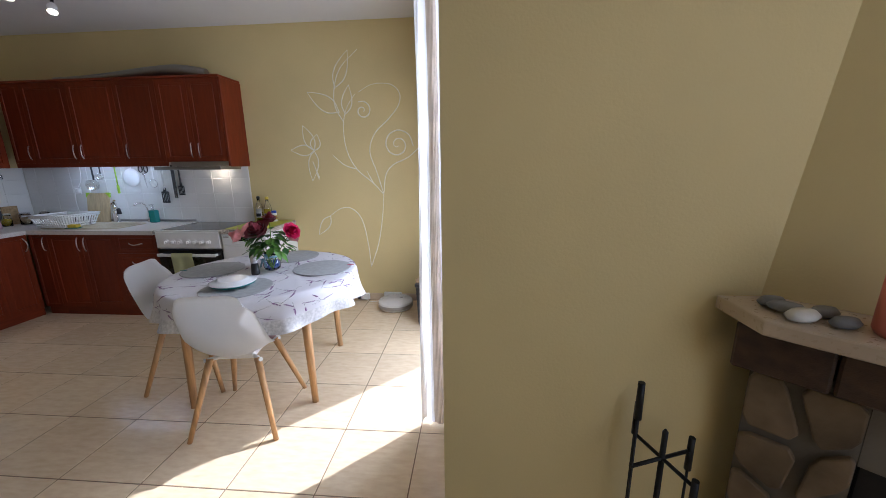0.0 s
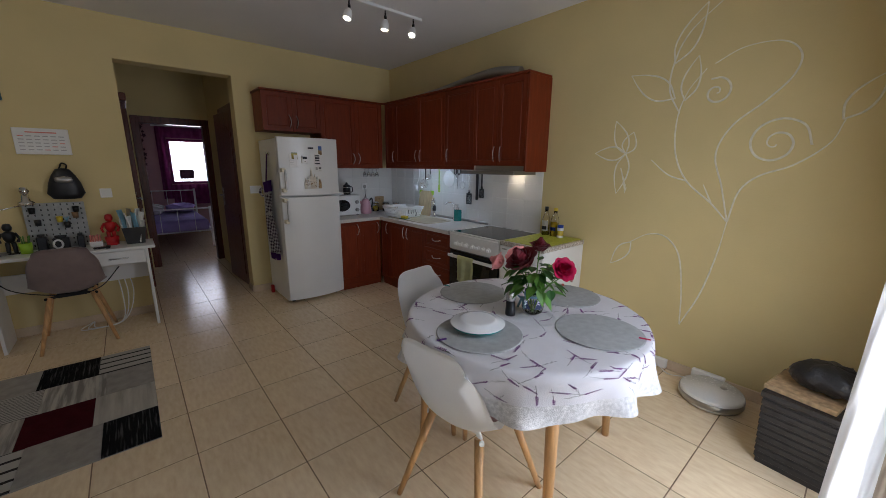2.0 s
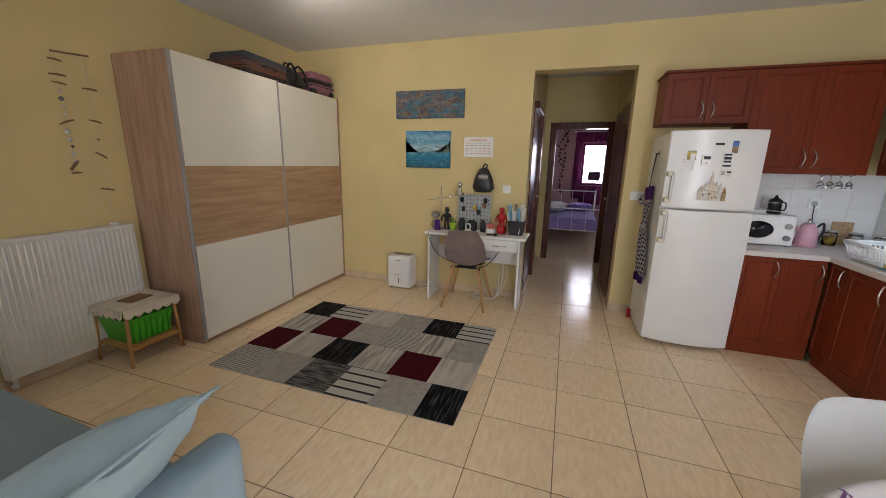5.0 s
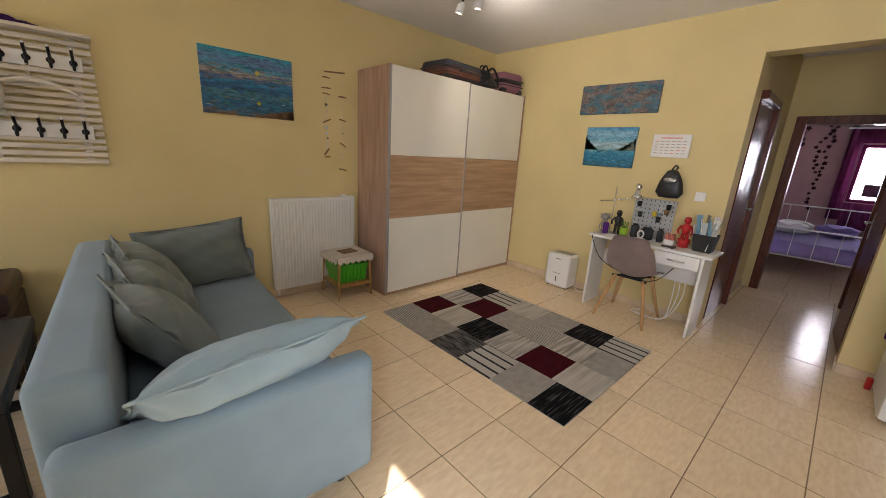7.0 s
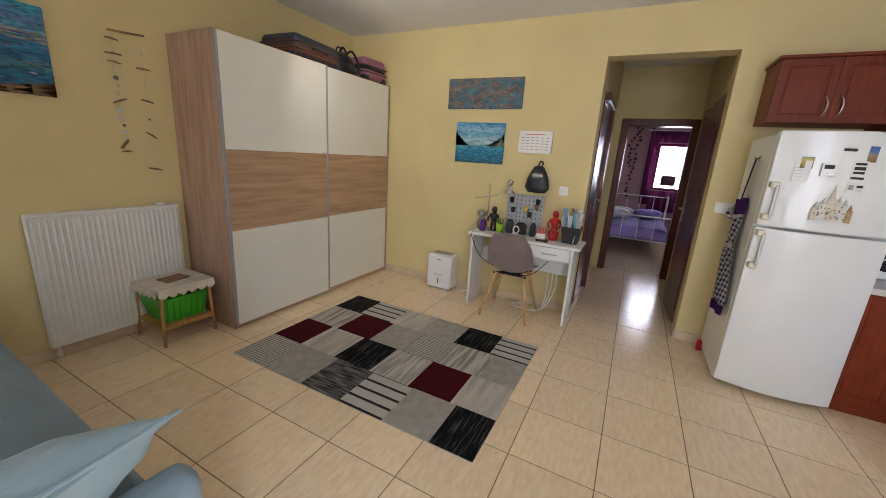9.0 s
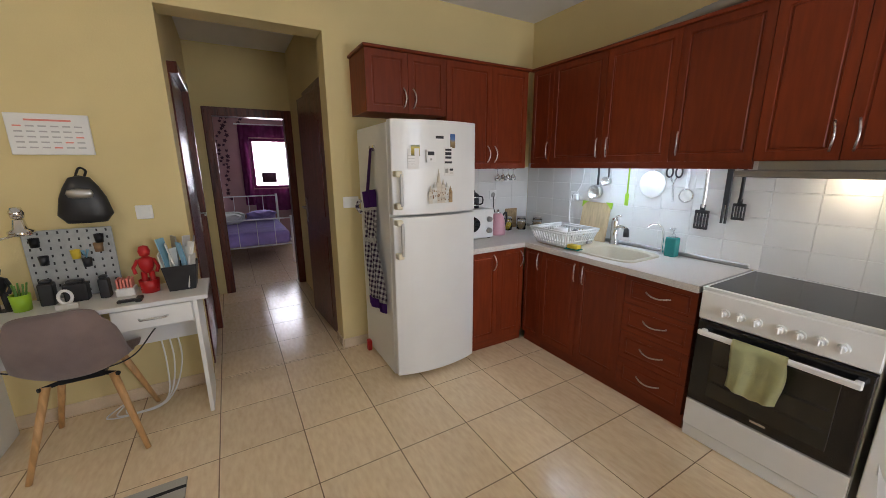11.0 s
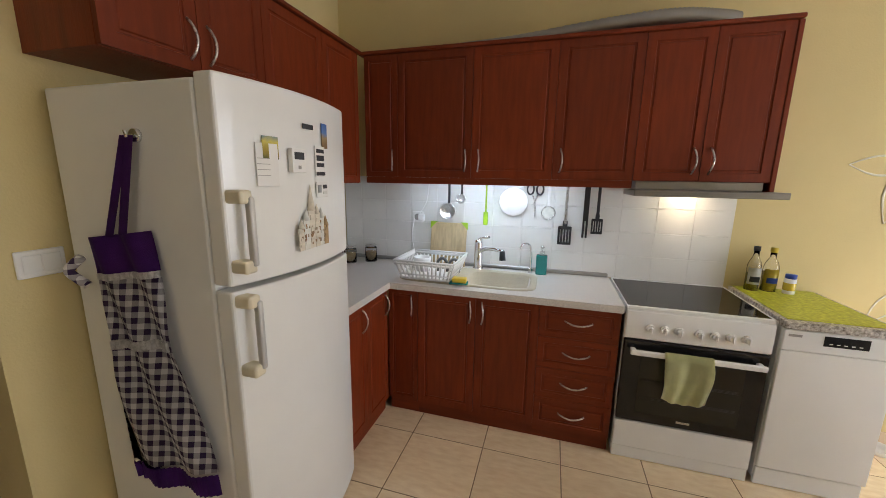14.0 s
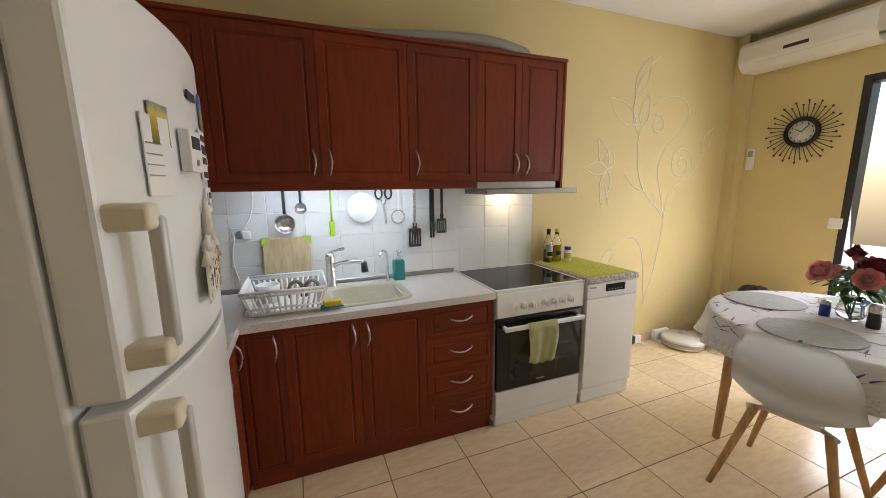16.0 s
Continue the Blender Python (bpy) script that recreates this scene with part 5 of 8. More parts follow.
rows = ("KSLGKS", "PRGFPG", "RLKPRL", "FGDSGK")
xs = [-rw / 2, -0.345, -0.01, 0.33, rw / 2]
ys = [-rl / 2 + rl * k for k in (0, 0.155, 0.335, 0.505, 0.675, 0.84, 1.0)]
for i, row in enumerate(rows):
    sh = 0.0 if i % 2 == 0 else 0.045
    for j, c in enumerate(row):
        q = B()
        y0, y1 = ys[j] + (sh if 0 < j else 0), ys[j + 1] + (sh if j < 5 else 0)
        bx(q, xs[i] + 0.001, xs[i + 1] - 0.001, y0 + 0.001, y1 - 0.001, 0.006, 0.0105 + (0.001 if c == "R" else 0), 0.001)
        part("patch", q, RM[c], rug)


# ---- wardrobe ----
wx0, wx1, wy0, wy1, wz = -4.305, -2.295, -0.235, 0.305, 2.172
wa = thing("wardrobe", (wx0, wy1, 0), 0, "sliding wardrobe with cream doors and oak band", "wardrobe")
L, DP = wx1 - wx0, wy1 - wy0
for name, x0, x1 in (("side_panel", 0, 0.02), ("side_panel", L - 0.025, L)):
    q = B()
    bx(q, x0, x1, -DP, -0.002, 0, wz, 0.002)
    part(name, q, "oakv", wa)
q = B()
bx(q, 0.021, L - 0.026, -DP, -0.03, wz - 0.03, wz - 0.001)
part("top_panel", q, "oak", wa)
q = B()
bx(q, 0.021, L - 0.026, -DP, -0.02, 0.0, 0.045)
part("plinth", q, "oak", wa)
q = B()
bx(q, 0.021, L - 0.026, -DP, -DP + 0.01, 0.05, wz - 0.03)
part("back_panel", q, "lacq", wa)
for k, (x0, x1, y) in enumerate(((0.0, L / 2 + 0.01, -0.034), (L / 2 - 0.01, L - 0.002, 0.0))):
    q = B()
    bx(q, x0, x0 + 0.018, y, y + 0.028, 0.035, wz - 0.004, 0.003), bx(q, x1 - 0.018, x1, y, y + 0.028, 0.035, wz - 0.004, 0.003)
    dd = part("sliding_door", q, "profile", wa, "cream sliding door with an oak band")
    for nm, z0, z1, m in (("panel", 0.04, 0.80, "lacq"), ("band", 0.802, 1.398, "oak"), ("panel", 1.40, wz - 0.006, "lacq")):
        q = B()
        bx(q, x0 + 0.0185, x1 - 0.0185, y + 0.004, y + 0.022, z0, z1, 0.0015)
        part(nm, q, m, dd)


# ---- luggage on the wardrobe ----
tartan = bands("striped_case_fabric", [(0.0, (0.02, 0.02, 0.03)), (0.22, (0.05, 0.03, 0.03)), (0.30, (0.22, 0.07, 0.03)), (0.45, (0.16, 0.05, 0.03)), (0.52, (0.04, 0.05, 0.07)), (0.62, (0.20, 0.07, 0.03)), (0.70, (0.045, 0.05, 0.065)), (1.0, (0.04, 0.045, 0.06))], 2, 0.0, 0.19, 0.07, 9, 0.85, stretch=(1, 1, 0.2))
tart2 = bands("pink_case_fabric", [(0.0, (0.26, 0.11, 0.15)), (0.44, (0.30, 0.13, 0.17)), (0.46, (0.015, 0.012, 0.015)), (0.64, (0.015, 0.012, 0.015)), (0.66, (0.32, 0.14, 0.18)), (1.0, (0.28, 0.12, 0.16))], 2, 0.0, 0.23, 0.01, 9, 0.8)


def bag(name, loc, rz, w, d_, h, m, label, handle=True):
    c = thing(name, loc, rz, label, "suitcase", "luggage on the wardrobe")
    q = B()
    bx(q, -w / 2, w / 2, -d_ / 2, d_ / 2, 0.004, h, min(0.05, h * 0.3), 3)
    part("shell", q, m, c)
    q = B()
    for z in (h * 0.36, h * 0.62):
        bx(q, -w / 2 - 0.003, w / 2 + 0.003, -d_ / 2 - 0.003, d_ / 2 + 0.003, z - 0.006, z + 0.006, 0.004)
    part("zip", q, "blackp", c)
    for sx in (-1, 1):
        for sy in (-1, 1):
            q = B()
            bx(q, sx * (w / 2 - 0.04) - 0.035, sx * (w / 2 - 0.04) + 0.045 * (1 if sx > 0 else 0.7), sy * (d_ / 2 - 0.03) - 0.03, sy * (d_ / 2 - 0.03) + 0.035, 0, 0.05, 0.012, 2)
            part("corner_guard", q, "blackp", c)
    q = tube(B(), spline([(-0.09, d_ / 2, h * 0.5), (-0.07, d_ / 2 + 0.035, h * 0.52), (0.07, d_ / 2 + 0.035, h * 0.52), (0.09, d_ / 2, h * 0.5)], 6), 0.009)
    part("handle", q, "blackp", c)
    return c


bag("suitcase", (-3.26, 0.07, wz), 4, 0.56, 0.40, 0.19, tartan, "dark striped fabric suitcase lying on the wardrobe")
bag("suitcase", (-4.085, 0.10, wz), -4, 0.35, 0.35, 0.23, tart2, "pink suitcase with a black band on the wardrobe")
c = thing("backpack", (-3.715, 0.09, wz), 6, "soft black backpack slumped on the wardrobe", "backpack", "luggage on the wardrobe")
q = B()
ringp = [(math.cos(k * math.pi / 12), math.sin(k * math.pi / 12)) for k in range(24)]
bagr = loft(q, [([(0.165 * g * x * (1 + 0.05 * math.sin(5 * k + z * 40)) + z * 0.12, 0.15 * g * y * (1 + 0.05 * math.cos(3 * k + z * 30))) for k, (x, y) in enumerate(ringp)], z) for z, g in ((0.0, 0.86), (0.025, 1.0), (0.08, 1.03), (0.13, 0.97), (0.175, 0.80), (0.205, 0.52), (0.213, 0.2))])
q.faces.new(bagr[0][::-1]), q.faces.new(bagr[-1])
part("bag", q, "blackp", c)
q = lathe(B(), [(0, 0), (0.075, 0.004), (0.08, 0.03), (0.06, 0.075), (0, 0.085)], 20, (0, 0, 0), 1.25, 0.5)
bmesh.ops.transform(q, matrix=pose(0.0, 0.135, 0.02), verts=q.verts[:])
part("front_pocket", q, "blackp", c)
for sx in (-1, 1):
    q = tube(B(), spline([(sx * 0.05, 0.03, 0.19), (sx * 0.07, 0.10, 0.235), (sx * 0.085, 0.165, 0.13), (sx * 0.10, 0.165, 0.03)], 7), 0.011, 6)
    part("strap", q, "iron", c)
q = tube(B(), spline([(-0.03, 0.0, 0.205), (-0.02, 0.01, 0.25), (0.04, 0.01, 0.25), (0.05, 0.0, 0.20)], 6), 0.008, 6)
part("grab_loop", q, "iron", c)


# ---- radiator ----
ra = thing("radiator", (-1.808, S, -0.03), 0, "white ribbed panel radiator on the wall", "radiator")
q = B()
rx, n = 0.405, 26
bx(q, -rx, rx, 0.045, 0.075, 0.125, 0.985, 0.006)
part("front_panel", q, "radi", ra)
for i in range(n):
    x = -rx + (i + 0.5) * 2 * rx / n
    q = B()
    bx(q, x - 0.009, x + 0.009, 0.075, 0.083, 0.155, 0.955, 0.006, 2)
    part("rib", q, "radi", ra)
q = B()
bx(q, -rx - 0.004, rx + 0.004, 0.02, 0.084, 0.968, 0.99, 0.004), bx(q, -rx - 0.005, -rx, 0.02, 0.08, 0.13, 0.985), bx(q, rx, rx + 0.005, 0.02, 0.08, 0.13, 0.985)
part("grille", q, "radi", ra)
q = B()
for x in (-0.25, 0.25):
    bx(q, x - 0.02, x + 0.02, 0.0, 0.046, 0.2, 0.9, 0.003)
part("bracket", q, "alu", ra)
q = B()
cyl(q, (rx - 0.03, 0.045, 0.06), (rx - 0.03, 0.045, 0.13), 0.012), cyl(q, (rx - 0.03, 0.0, 0.06), (rx - 0.03, 0.05, 0.06), 0.012)
part("valve", q, "whitep", ra)
q = B()
bx(q, -0.33, -0.28, 0.03, 0.06, 0.991, 1.01, 0.004)
part("air_vent", q, "whitep", ra)


# ---- sofa ----
def pillow(q, w, h, t, m, seed=0, sag=0.0):
    rr = random.Random(seed)
    ph = [rr.uniform(0, 6.28) for _ in range(4)]

    def side(sgn):
        def f(u, v):
            a, c = (u - 0.5) * 2, (v - 0.5) * 2
            puff = (max(0, 1 - abs(a / 0.92) ** 2.6) * max(0, 1 - abs(c / 0.90) ** 2.6)) ** 0.55
            pin = 1 - 0.07 * (1 - abs(c) ** 2) * abs(a) ** 3
            pin2 = 1 - 0.07 * (1 - abs(a) ** 2) * abs(c) ** 3
            wr = 0.013 * math.sin(a * 7 + ph[0] + c * 3) * (1 - puff) + 0.007 * math.sin(c * 11 + ph[1] + a * 5) + 0.005 * math.sin(a * 17 - c * 13 + ph[2]) * abs(a * c) ** 0.5
            p = Vector((a * w / 2 * pin, sgn * (t / 2 * puff + 0.003 * (1 - max(abs(a), abs(c)) ** 24)) + wr + sag * (c * c - 0.3), c * h / 2 * pin2))
            return m @ p
        return f
    sheet(q, side(1), 34, 34), sheet(q, side(-1), 34, 34)
    bmesh.ops.remove_doubles(q, verts=q.verts[:], dist=0.0004)
    bmesh.ops.recalc_face_normals(q, faces=q.faces[:])
    return q


def edge_seam(w, h, m, r=0.006):
    pts = []
    for i in range(80):
        k = i / 80 * 4
        s, f = int(k), k - int(k)
        a, c = ((-1 + 2 * f, -1), (1, -1 + 2 * f), (1 - 2 * f, 1), (-1, 1 - 2 * f))[s]
        pin = 1 - 0.07 * (1 - abs(c) ** 2) * abs(a) ** 3
        pin2 = 1 - 0.07 * (1 - abs(a) ** 2) * abs(c) ** 3
        pts.append(m @ Vector((a * w / 2 * pin * 1.008, 0, c * h / 2 * pin2 * 1.008)))
    return tube(B(), pts, r, 6, True)


so = thing("sofa", (0, 0, 0), 0, "blue-grey fabric sofa bed with slim arms", "sofa")
so.matrix_world = pose(-0.1, 2.03, 0, 0, 0, -2.1) @ pose(0.1, -2.03, 0)
q = B()
bx(q, -1.03, -0.10, 0.05, 2.02, 0.06, 0.27, 0.02, 2)
part("base", q, "sofa", so)
q = B()
bx(q, -1.06, -0.27, 0.15, 1.925, 0.272, 0.43, 0.035, 3)
part("seat_cushion", q, "sofa", so)
q = B()
bx(q, -0.265, -0.085, 0.147, 1.928, 0.08, 0.80, 0.042, 4)
part("backrest", q, "sofa", so)
for y0, y1 in ((0.03, 0.145), (1.93, 2.045)):
    q = B()
    bx(q, -1.075, -0.115, y0, y1, 0.07, 0.625, 0.042, 4)
    part("armrest", q, "sofa", so)
for x in (-0.95, -0.17):
    for y in (0.09, 1.95):
        q = B()
        cyl(q, (x, y, 0), (x, y, 0.06), 0.025, 0.03)
        part("foot", q, "blackp", so)


def cushion(loc, rot, w, h, t, m, label, seed):
    mm = pose(*loc, *rot)
    c = thing("cushion", (0, 0, 0), 0, label, "cushion", "cushions on the sofa")
    part("cover", pillow(B(), w, h, t, mm, seed), m, c)
    part("seam", edge_seam(w, h, mm), m, c)


cushion((-0.66, 1.885, 0.64), (-52, 0, 8), 0.78, 0.42, 0.22, "cushb", "pale blue cushion propped against the sofa arm", 1)
cushion((-0.445, 1.29, 0.615), (36, 0, 100), 0.56, 0.52, 0.24, "cush", "grey-green cushion leaning on the sofa back", 2)
cushion((-0.46, 0.91, 0.620), (34, 0, 97), 0.54, 0.52, 0.24, "cush", "grey-green cushion leaning on the sofa back", 3)
cushion((-0.475, 0.56, 0.625), (32, 0, 95), 0.54, 0.52, 0.24, "cush", "grey-green cushion leaning on the sofa back", 4)
cushion((-0.76, 0.235, 0.64), (14, 5, 2), 0.66, 0.44, 0.18, "cush", "large grey cushion against the far sofa arm", 5)

# ---- desk corner ----
dk = thing("desk", (W, 1.56, 0), 0, "small white desk with one drawer", "desk")
q = B()
bx(q, 0.02, 0.40, 0, 1.06, 0.725, 0.75, 0.003)
part("desktop", q, "deskw", dk)
for y in (0.035, 0.985):
    q = B()
    bx(q, 0.06, 0.385, y, y + 0.022, 0, 0.725, 0.002)
    part("side_panel", q, "deskw", dk)
q = B()
bx(q, 0.07, 0.088, 0.058, 0.984, 0.40, 0.56, 0.002)
part("back_panel", q, "deskw", dk)
q = B()
bx(q, 0.07, 0.375, 0.62, 0.984, 0.60, 0.724, 0.002)
part("drawer_box", q, "deskw", dk)
q = B()
bx(q, 0.376, 0.394, 0.625, 0.98, 0.605, 0.72, 0.003)
dr = part("drawer", q, "deskw", dk)
q = tube(B(), [(0.394, 0.74, 0.662), (0.415, 0.745, 0.662), (0.415, 0.86, 0.662), (0.394, 0.865, 0.662)], 0.006)
part("handle", q, "steel", dr)
DX, DZ = W + 0.0, 0.7505


def cup(name, x, y, r, h, m, label, cat, inner=None):
    q = lathe(B(), [(0, 0), (r * 0.85, 0), (r, h), (r * 0.93, h), (r * 0.8, 0.006), (0, 0.006)], 20)
    return single(name, q, m, label, cat, "things on the desk", loc=(x, y, DZ))


# pegboard against the wall with small pots
pg = thing("pegboard", (W + 0.045, 2.005, DZ), 0, "grey pegboard with small pots on the desk", "pegboard", "things on the desk")
q = B()
bx(q, 0.0, 0.012, -0.185, 0.185, 0.0, 0.385, 0.004, 2)
bd2 = part("board", q, "mata", pg)
q = B()
for i in range(9):
    for j in range(9):
        bx(q, 0.012, 0.0126, -0.16 + i * 0.04 - 0.004, -0.16 + i * 0.04 + 0.004, 0.025 + j * 0.042, 0.040 + j * 0.042)
tagged(part("slots", q, "blackp", pg), kind="stuff")
for y, z, m in ((-0.11, 0.20, "blackp"), (0.02, 0.22, "yellow"), (0.06, 0.17, "blackp"), (0.12, 0.25, "drift"), (-0.13, 0.30, "iron"), (0.13, 0.30, "iron")):
    q = lathe(B(), [(0, 0), (0.018, 0), (0.022, 0.05), (0.019, 0.05), (0.016, 0.006), (0, 0.006)], 14, (0.036, y, z))
    part("pot", q, m, pg)
q = B()
for k in range(9):
    tube(q, [(0.036, 0.06, 0.22), (0.036 + 0.02 * math.cos(k), 0.06 + 0.02 * math.sin(k * 2.3), 0.265)], 0.002, 5)
part("pens", q, "ribbon", pg)


def figure(name, x, y, s, m, label, cat="toy figure"):
    q = B()
    for sg in (-1, 1):
        cyl(q, (0, sg * 0.018 * s, 0), (0, sg * 0.014 * s, 0.085 * s), 0.011 * s, 0.013 * s, 8)
        tube(q, [(0, sg * 0.03 * s, 0.145 * s), (0.015 * s, sg * 0.048 * s, 0.11 * s), (0.03 * s, sg * 0.04 * s, 0.085 * s)], 0.008 * s, 6)
    lathe(q, [(0.018 * s, 0.08 * s), (0.03 * s, 0.11 * s), (0.034 * s, 0.145 * s), (0.012 * s, 0.16 * s)], 12)
    lathe(q, [(0, 0.155 * s), (0.02 * s, 0.165 * s), (0.025 * s, 0.185 * s), (0.018 * s, 0.208 * s), (0, 0.214 * s)], 12)
    bx(q, -0.025 * s, 0.025 * s, -0.035 * s, 0.035 * s, 0, 0.006, 0.002)
    return single(name, q, m, label, cat, "things on the desk", loc=(x, y, DZ))


figure("toy_figure", W + 0.17, 1.735, 1.15, "blackp", "dark toy figure standing on the desk")
rp = cup("plant_pot", W + 0.17, 2.335, 0.05, 0.075, "red", "red plastic pot on the desk", "pot")
figure("toy_figure", W + 0.17, 2.335, 1.2, "red", "red cloth doll sitting in a red pot").matrix_world = pose(W + 0.17, 2.335, DZ + 0.02)
cup("pen_cup", W + 0.20, 1.815, 0.04, 0.085, "limeg", "lime green pen cup", "cup")
q = B()
for k in range(6):
    tube(q, [(W + 0.20 + 0.01 * math.cos(k), 1.815 + 0.01 * math.sin(k * 2), DZ + 0.01), (W + 0.20 + 0.03 * math.cos(k), 1.815 + 0.03 * math.sin(k * 2), DZ + 0.14)], 0.004, 6)
single("pencils", q, "leafl", "bundle of pencils in the green cup", "pencils", "things on the desk")
for y, w, h, dx in ((1.905, 0.06, 0.12, 0.16), (2.015, 0.10, 0.10, 0.15), (2.135, 0.045, 0.11, 0.16)):
    q = B()
    bx(q, W + dx - 0.03, W + dx + 0.03, y - w / 2, y + w / 2, DZ, DZ + h, 0.008, 2)
    bx(q, W + dx - 0.022, W + dx + 0.022, y - w * 0.36, y + w * 0.36, DZ + h, DZ + h + 0.018, 0.006, 2)
    single("desk_holder", q, "blackp", "black plastic holder on the desk", "holder", "things on the desk")
q = B()
bx(q, W + 0.13, W + 0.21, 2.185, 2.27, DZ, DZ + 0.045, 0.004)
single("card_box", q, "whitep", "small white box on the desk", "box", "things on the desk")
q = B()
for k in range(5):
    bx(q, W + 0.135, W + 0.20, 2.19 + k * 0.015, 2.20 + k * 0.015, DZ + 0.0455, DZ + 0.10 - 0.004 * (k % 3), 0.001)
single("sticky_notes", q, "coral", "orange note pads standing on a white box", "notes", "things on the desk")
# large white clip
cl = thing("paper_clip", (W + 0.30, 2.01, DZ), 0, "large white bulldog clip on the desk", "clip", "things on the desk")
q = B()
bx(q, -0.012, 0.012, -0.045, 0.045, 0, 0.03, 0.005, 2)
part("jaw", q, "whitep", cl)
q = tube(B(), [(0, 0.026 * math.cos(a), 0.066 + 0.034 * math.sin(a)) for a in [2 * math.pi * i / 20 for i in range(20)]], 0.0075, 8, True)
part("loop", q, "whitep", cl)
# black basket of papers
bk = thing("paper_basket", (W + 0.17, 2.495, DZ), 0, "black basket crammed with rolled papers and magazines", "basket", "things on the desk")
q = B()
rr4 = loft(q, [([(-0.07, -0.065), (0.07, -0.065), (0.07, 0.065), (-0.07, 0.065)], 0), ([(-0.085, -0.085), (0.085, -0.085), (0.085, 0.085), (-0.085, 0.085)], 0.15),
               ([(-0.08, -0.08), (0.08, -0.08), (0.08, 0.08), (-0.08, 0.08)], 0.15), ([(-0.066, -0.06), (0.066, -0.06), (0.066, 0.06), (-0.066, 0.06)], 0.008)])
q.faces.new(rr4[0][::-1]), q.faces.new(rr4[-1])
for f in q.faces:
    f.smooth = False
part("basket", q, "blackp", bk)
rs = random.Random(3)
for k in range(13):
    q = B()
    y, x = rs.uniform(-0.06, 0.06), rs.uniform(-0.05, 0.05)
    ln, tl = rs.uniform(0.20, 0.33), rs.uniform(-0.25, 0.25)
    bx(q, -0.028, 0.028, -0.004, 0.004, 0.01, ln, 0.001, m=pose(x, y, 0, math.degrees(-tl) * 0.9, math.degrees(rs.uniform(-0.15, 0.15)), rs.uniform(-40, 40)))
    part("paper", q, ("paper", "label", "ribbon", "paper", "alu")[k % 5], bk)
# desk lamp: stand, cross arm, chrome head
dl2 = thing("desk_lamp", (W + 0.17, 1.665, DZ), 0, "chrome desk lamp with a cross arm and round head", "lamp", "things on the desk")
q = lathe(B(), [(0, 0), (0.055, 0), (0.055, 0.012), (0.01, 0.02), (0, 0.02)], 20)
part("foot", q, "alu", dl2)
q = B()
cyl(q, (0, 0, 0.015), (0, 0, 0.47), 0.005)
part("stand", q, "alu", dl2)
q = tube(B(), [(0, -0.15, 0.31), (0, 0.0, 0.335), (0, 0.19, 0.385)], 0.0055)
part("arm", q, "chrome", dl2)
q = lathe(B(), [(0, 0.05), (0.022, 0.045), (0.03, 0.0), (0.05, -0.01), (0.05, -0.03), (0.045, -0.035), (0, -0.03)], 20, (0, 0.205, 0.415))
lathe(q, [(0, 0), (0.024, 0.008), (0.03, 0.035), (0.02, 0.06), (0, 0.066)], 14, (0, 0.205, 0.46))
part("head", q, "chrome", dl2)
q = lathe(B(), [(0, -0.012), (0.012, 0), (0, 0.012)], 12, (0.006, 0, 0.335))
part("joint", q, "pebblew", dl2)
# small chrome model with a purple can
q = B()
for k in range(6):
    a = k * 1.05
    tube(q, spline([(0.02 * math.cos(a), 0.02 * math.sin(a), 0.0), (0.05 * math.cos(a), 0.045 * math.sin(a), 0.06), (0.015 * math.cos(a + 1), 0.02 * math.sin(a + 1), 0.14), (0.05 * math.cos(a + 2), 0.05 * math.sin(a + 2), 0.19)], 5), 0.006, 6)
lathe(q, [(0, 0.13), (0.045, 0.14), (0.05, 0.16), (0.03, 0.19), (0, 0.2)], 12)
single("metal_ornament", q, "alu", "wiry chrome ornament on the desk", "ornament", "things on the desk", loc=(W + 0.2, 1.615, DZ))
q = lathe(B(), [(0, 0), (0.026, 0), (0.027, 0.004), (0.027, 0.10), (0.022, 0.11), (0, 0.11)], 18)
single("purple_tin", q, "purple", "small purple tin on the desk", "tin", "things on the desk", loc=(W + 0.25, 1.655, DZ))
q = B()
bx(q, W + 0.31, W + 0.34, 2.21, 2.29, DZ, DZ + 0.014, 0.004), bx(q, W + 0.29, W + 0.36, 2.29, 2.32, DZ, DZ + 0.02, 0.004)
single("cable_plug", q, "blackp", "black plug lying on the desk", "plug", "things on the desk")
q = tube(B(), spline([(W + 0.36, 1.60, DZ + 0.005), (W + 0.42, 1.62, 0.70), (W + 0.30, 1.70, 0.48), (W + 0.22, 2.0, 0.36), (W + 0.25, 2.2, 0.40), (W + 0.34, 2.35, 0.58)], 8), 0.004, 6)
single("black_cable", q, "blackp", "black cable hanging below the desk", "cable", "cables")
for k in range(3):
    q = tube(B(), spline([(W + 0.03, 2.30 + 0.04 * k, 0.55), (W + 0.10, 2.33 + 0.04 * k, 0.25), (W + 0.13 + 0.02 * k, 2.30, 0.02), (W + 0.17, 2.12 - 0.05 * k, 0.008), (W + 0.05, 2.10, 0.03)], 8), 0.0045, 6)
    single("white_cable", q, "whitep", "white cable looping to the floor behind the desk", "cable", "cables")

# wall pictures and papers on the west wall


def picture(name, y0, y1, z0, z1, m, label, wall="W", cat="painting"):
    c = thing(name, (0, 0, 0), 0, label, cat)
    c.matrix_world = pose(W + 0.001, (y0 + y1) / 2, (z0 + z1) / 2, 0, 0, 90) if wall == "W" else pose((y0 + y1) / 2, S + 0.001, (z0 + z1) / 2, 0, 0, 180)
    w, h = y1 - y0, z1 - z0
    q = B()
    bx(q, -w / 2, w / 2, -0.018, 0, -h / 2, h / 2, 0.003)
    part("canvas", q, m, c)
    return c, w, h


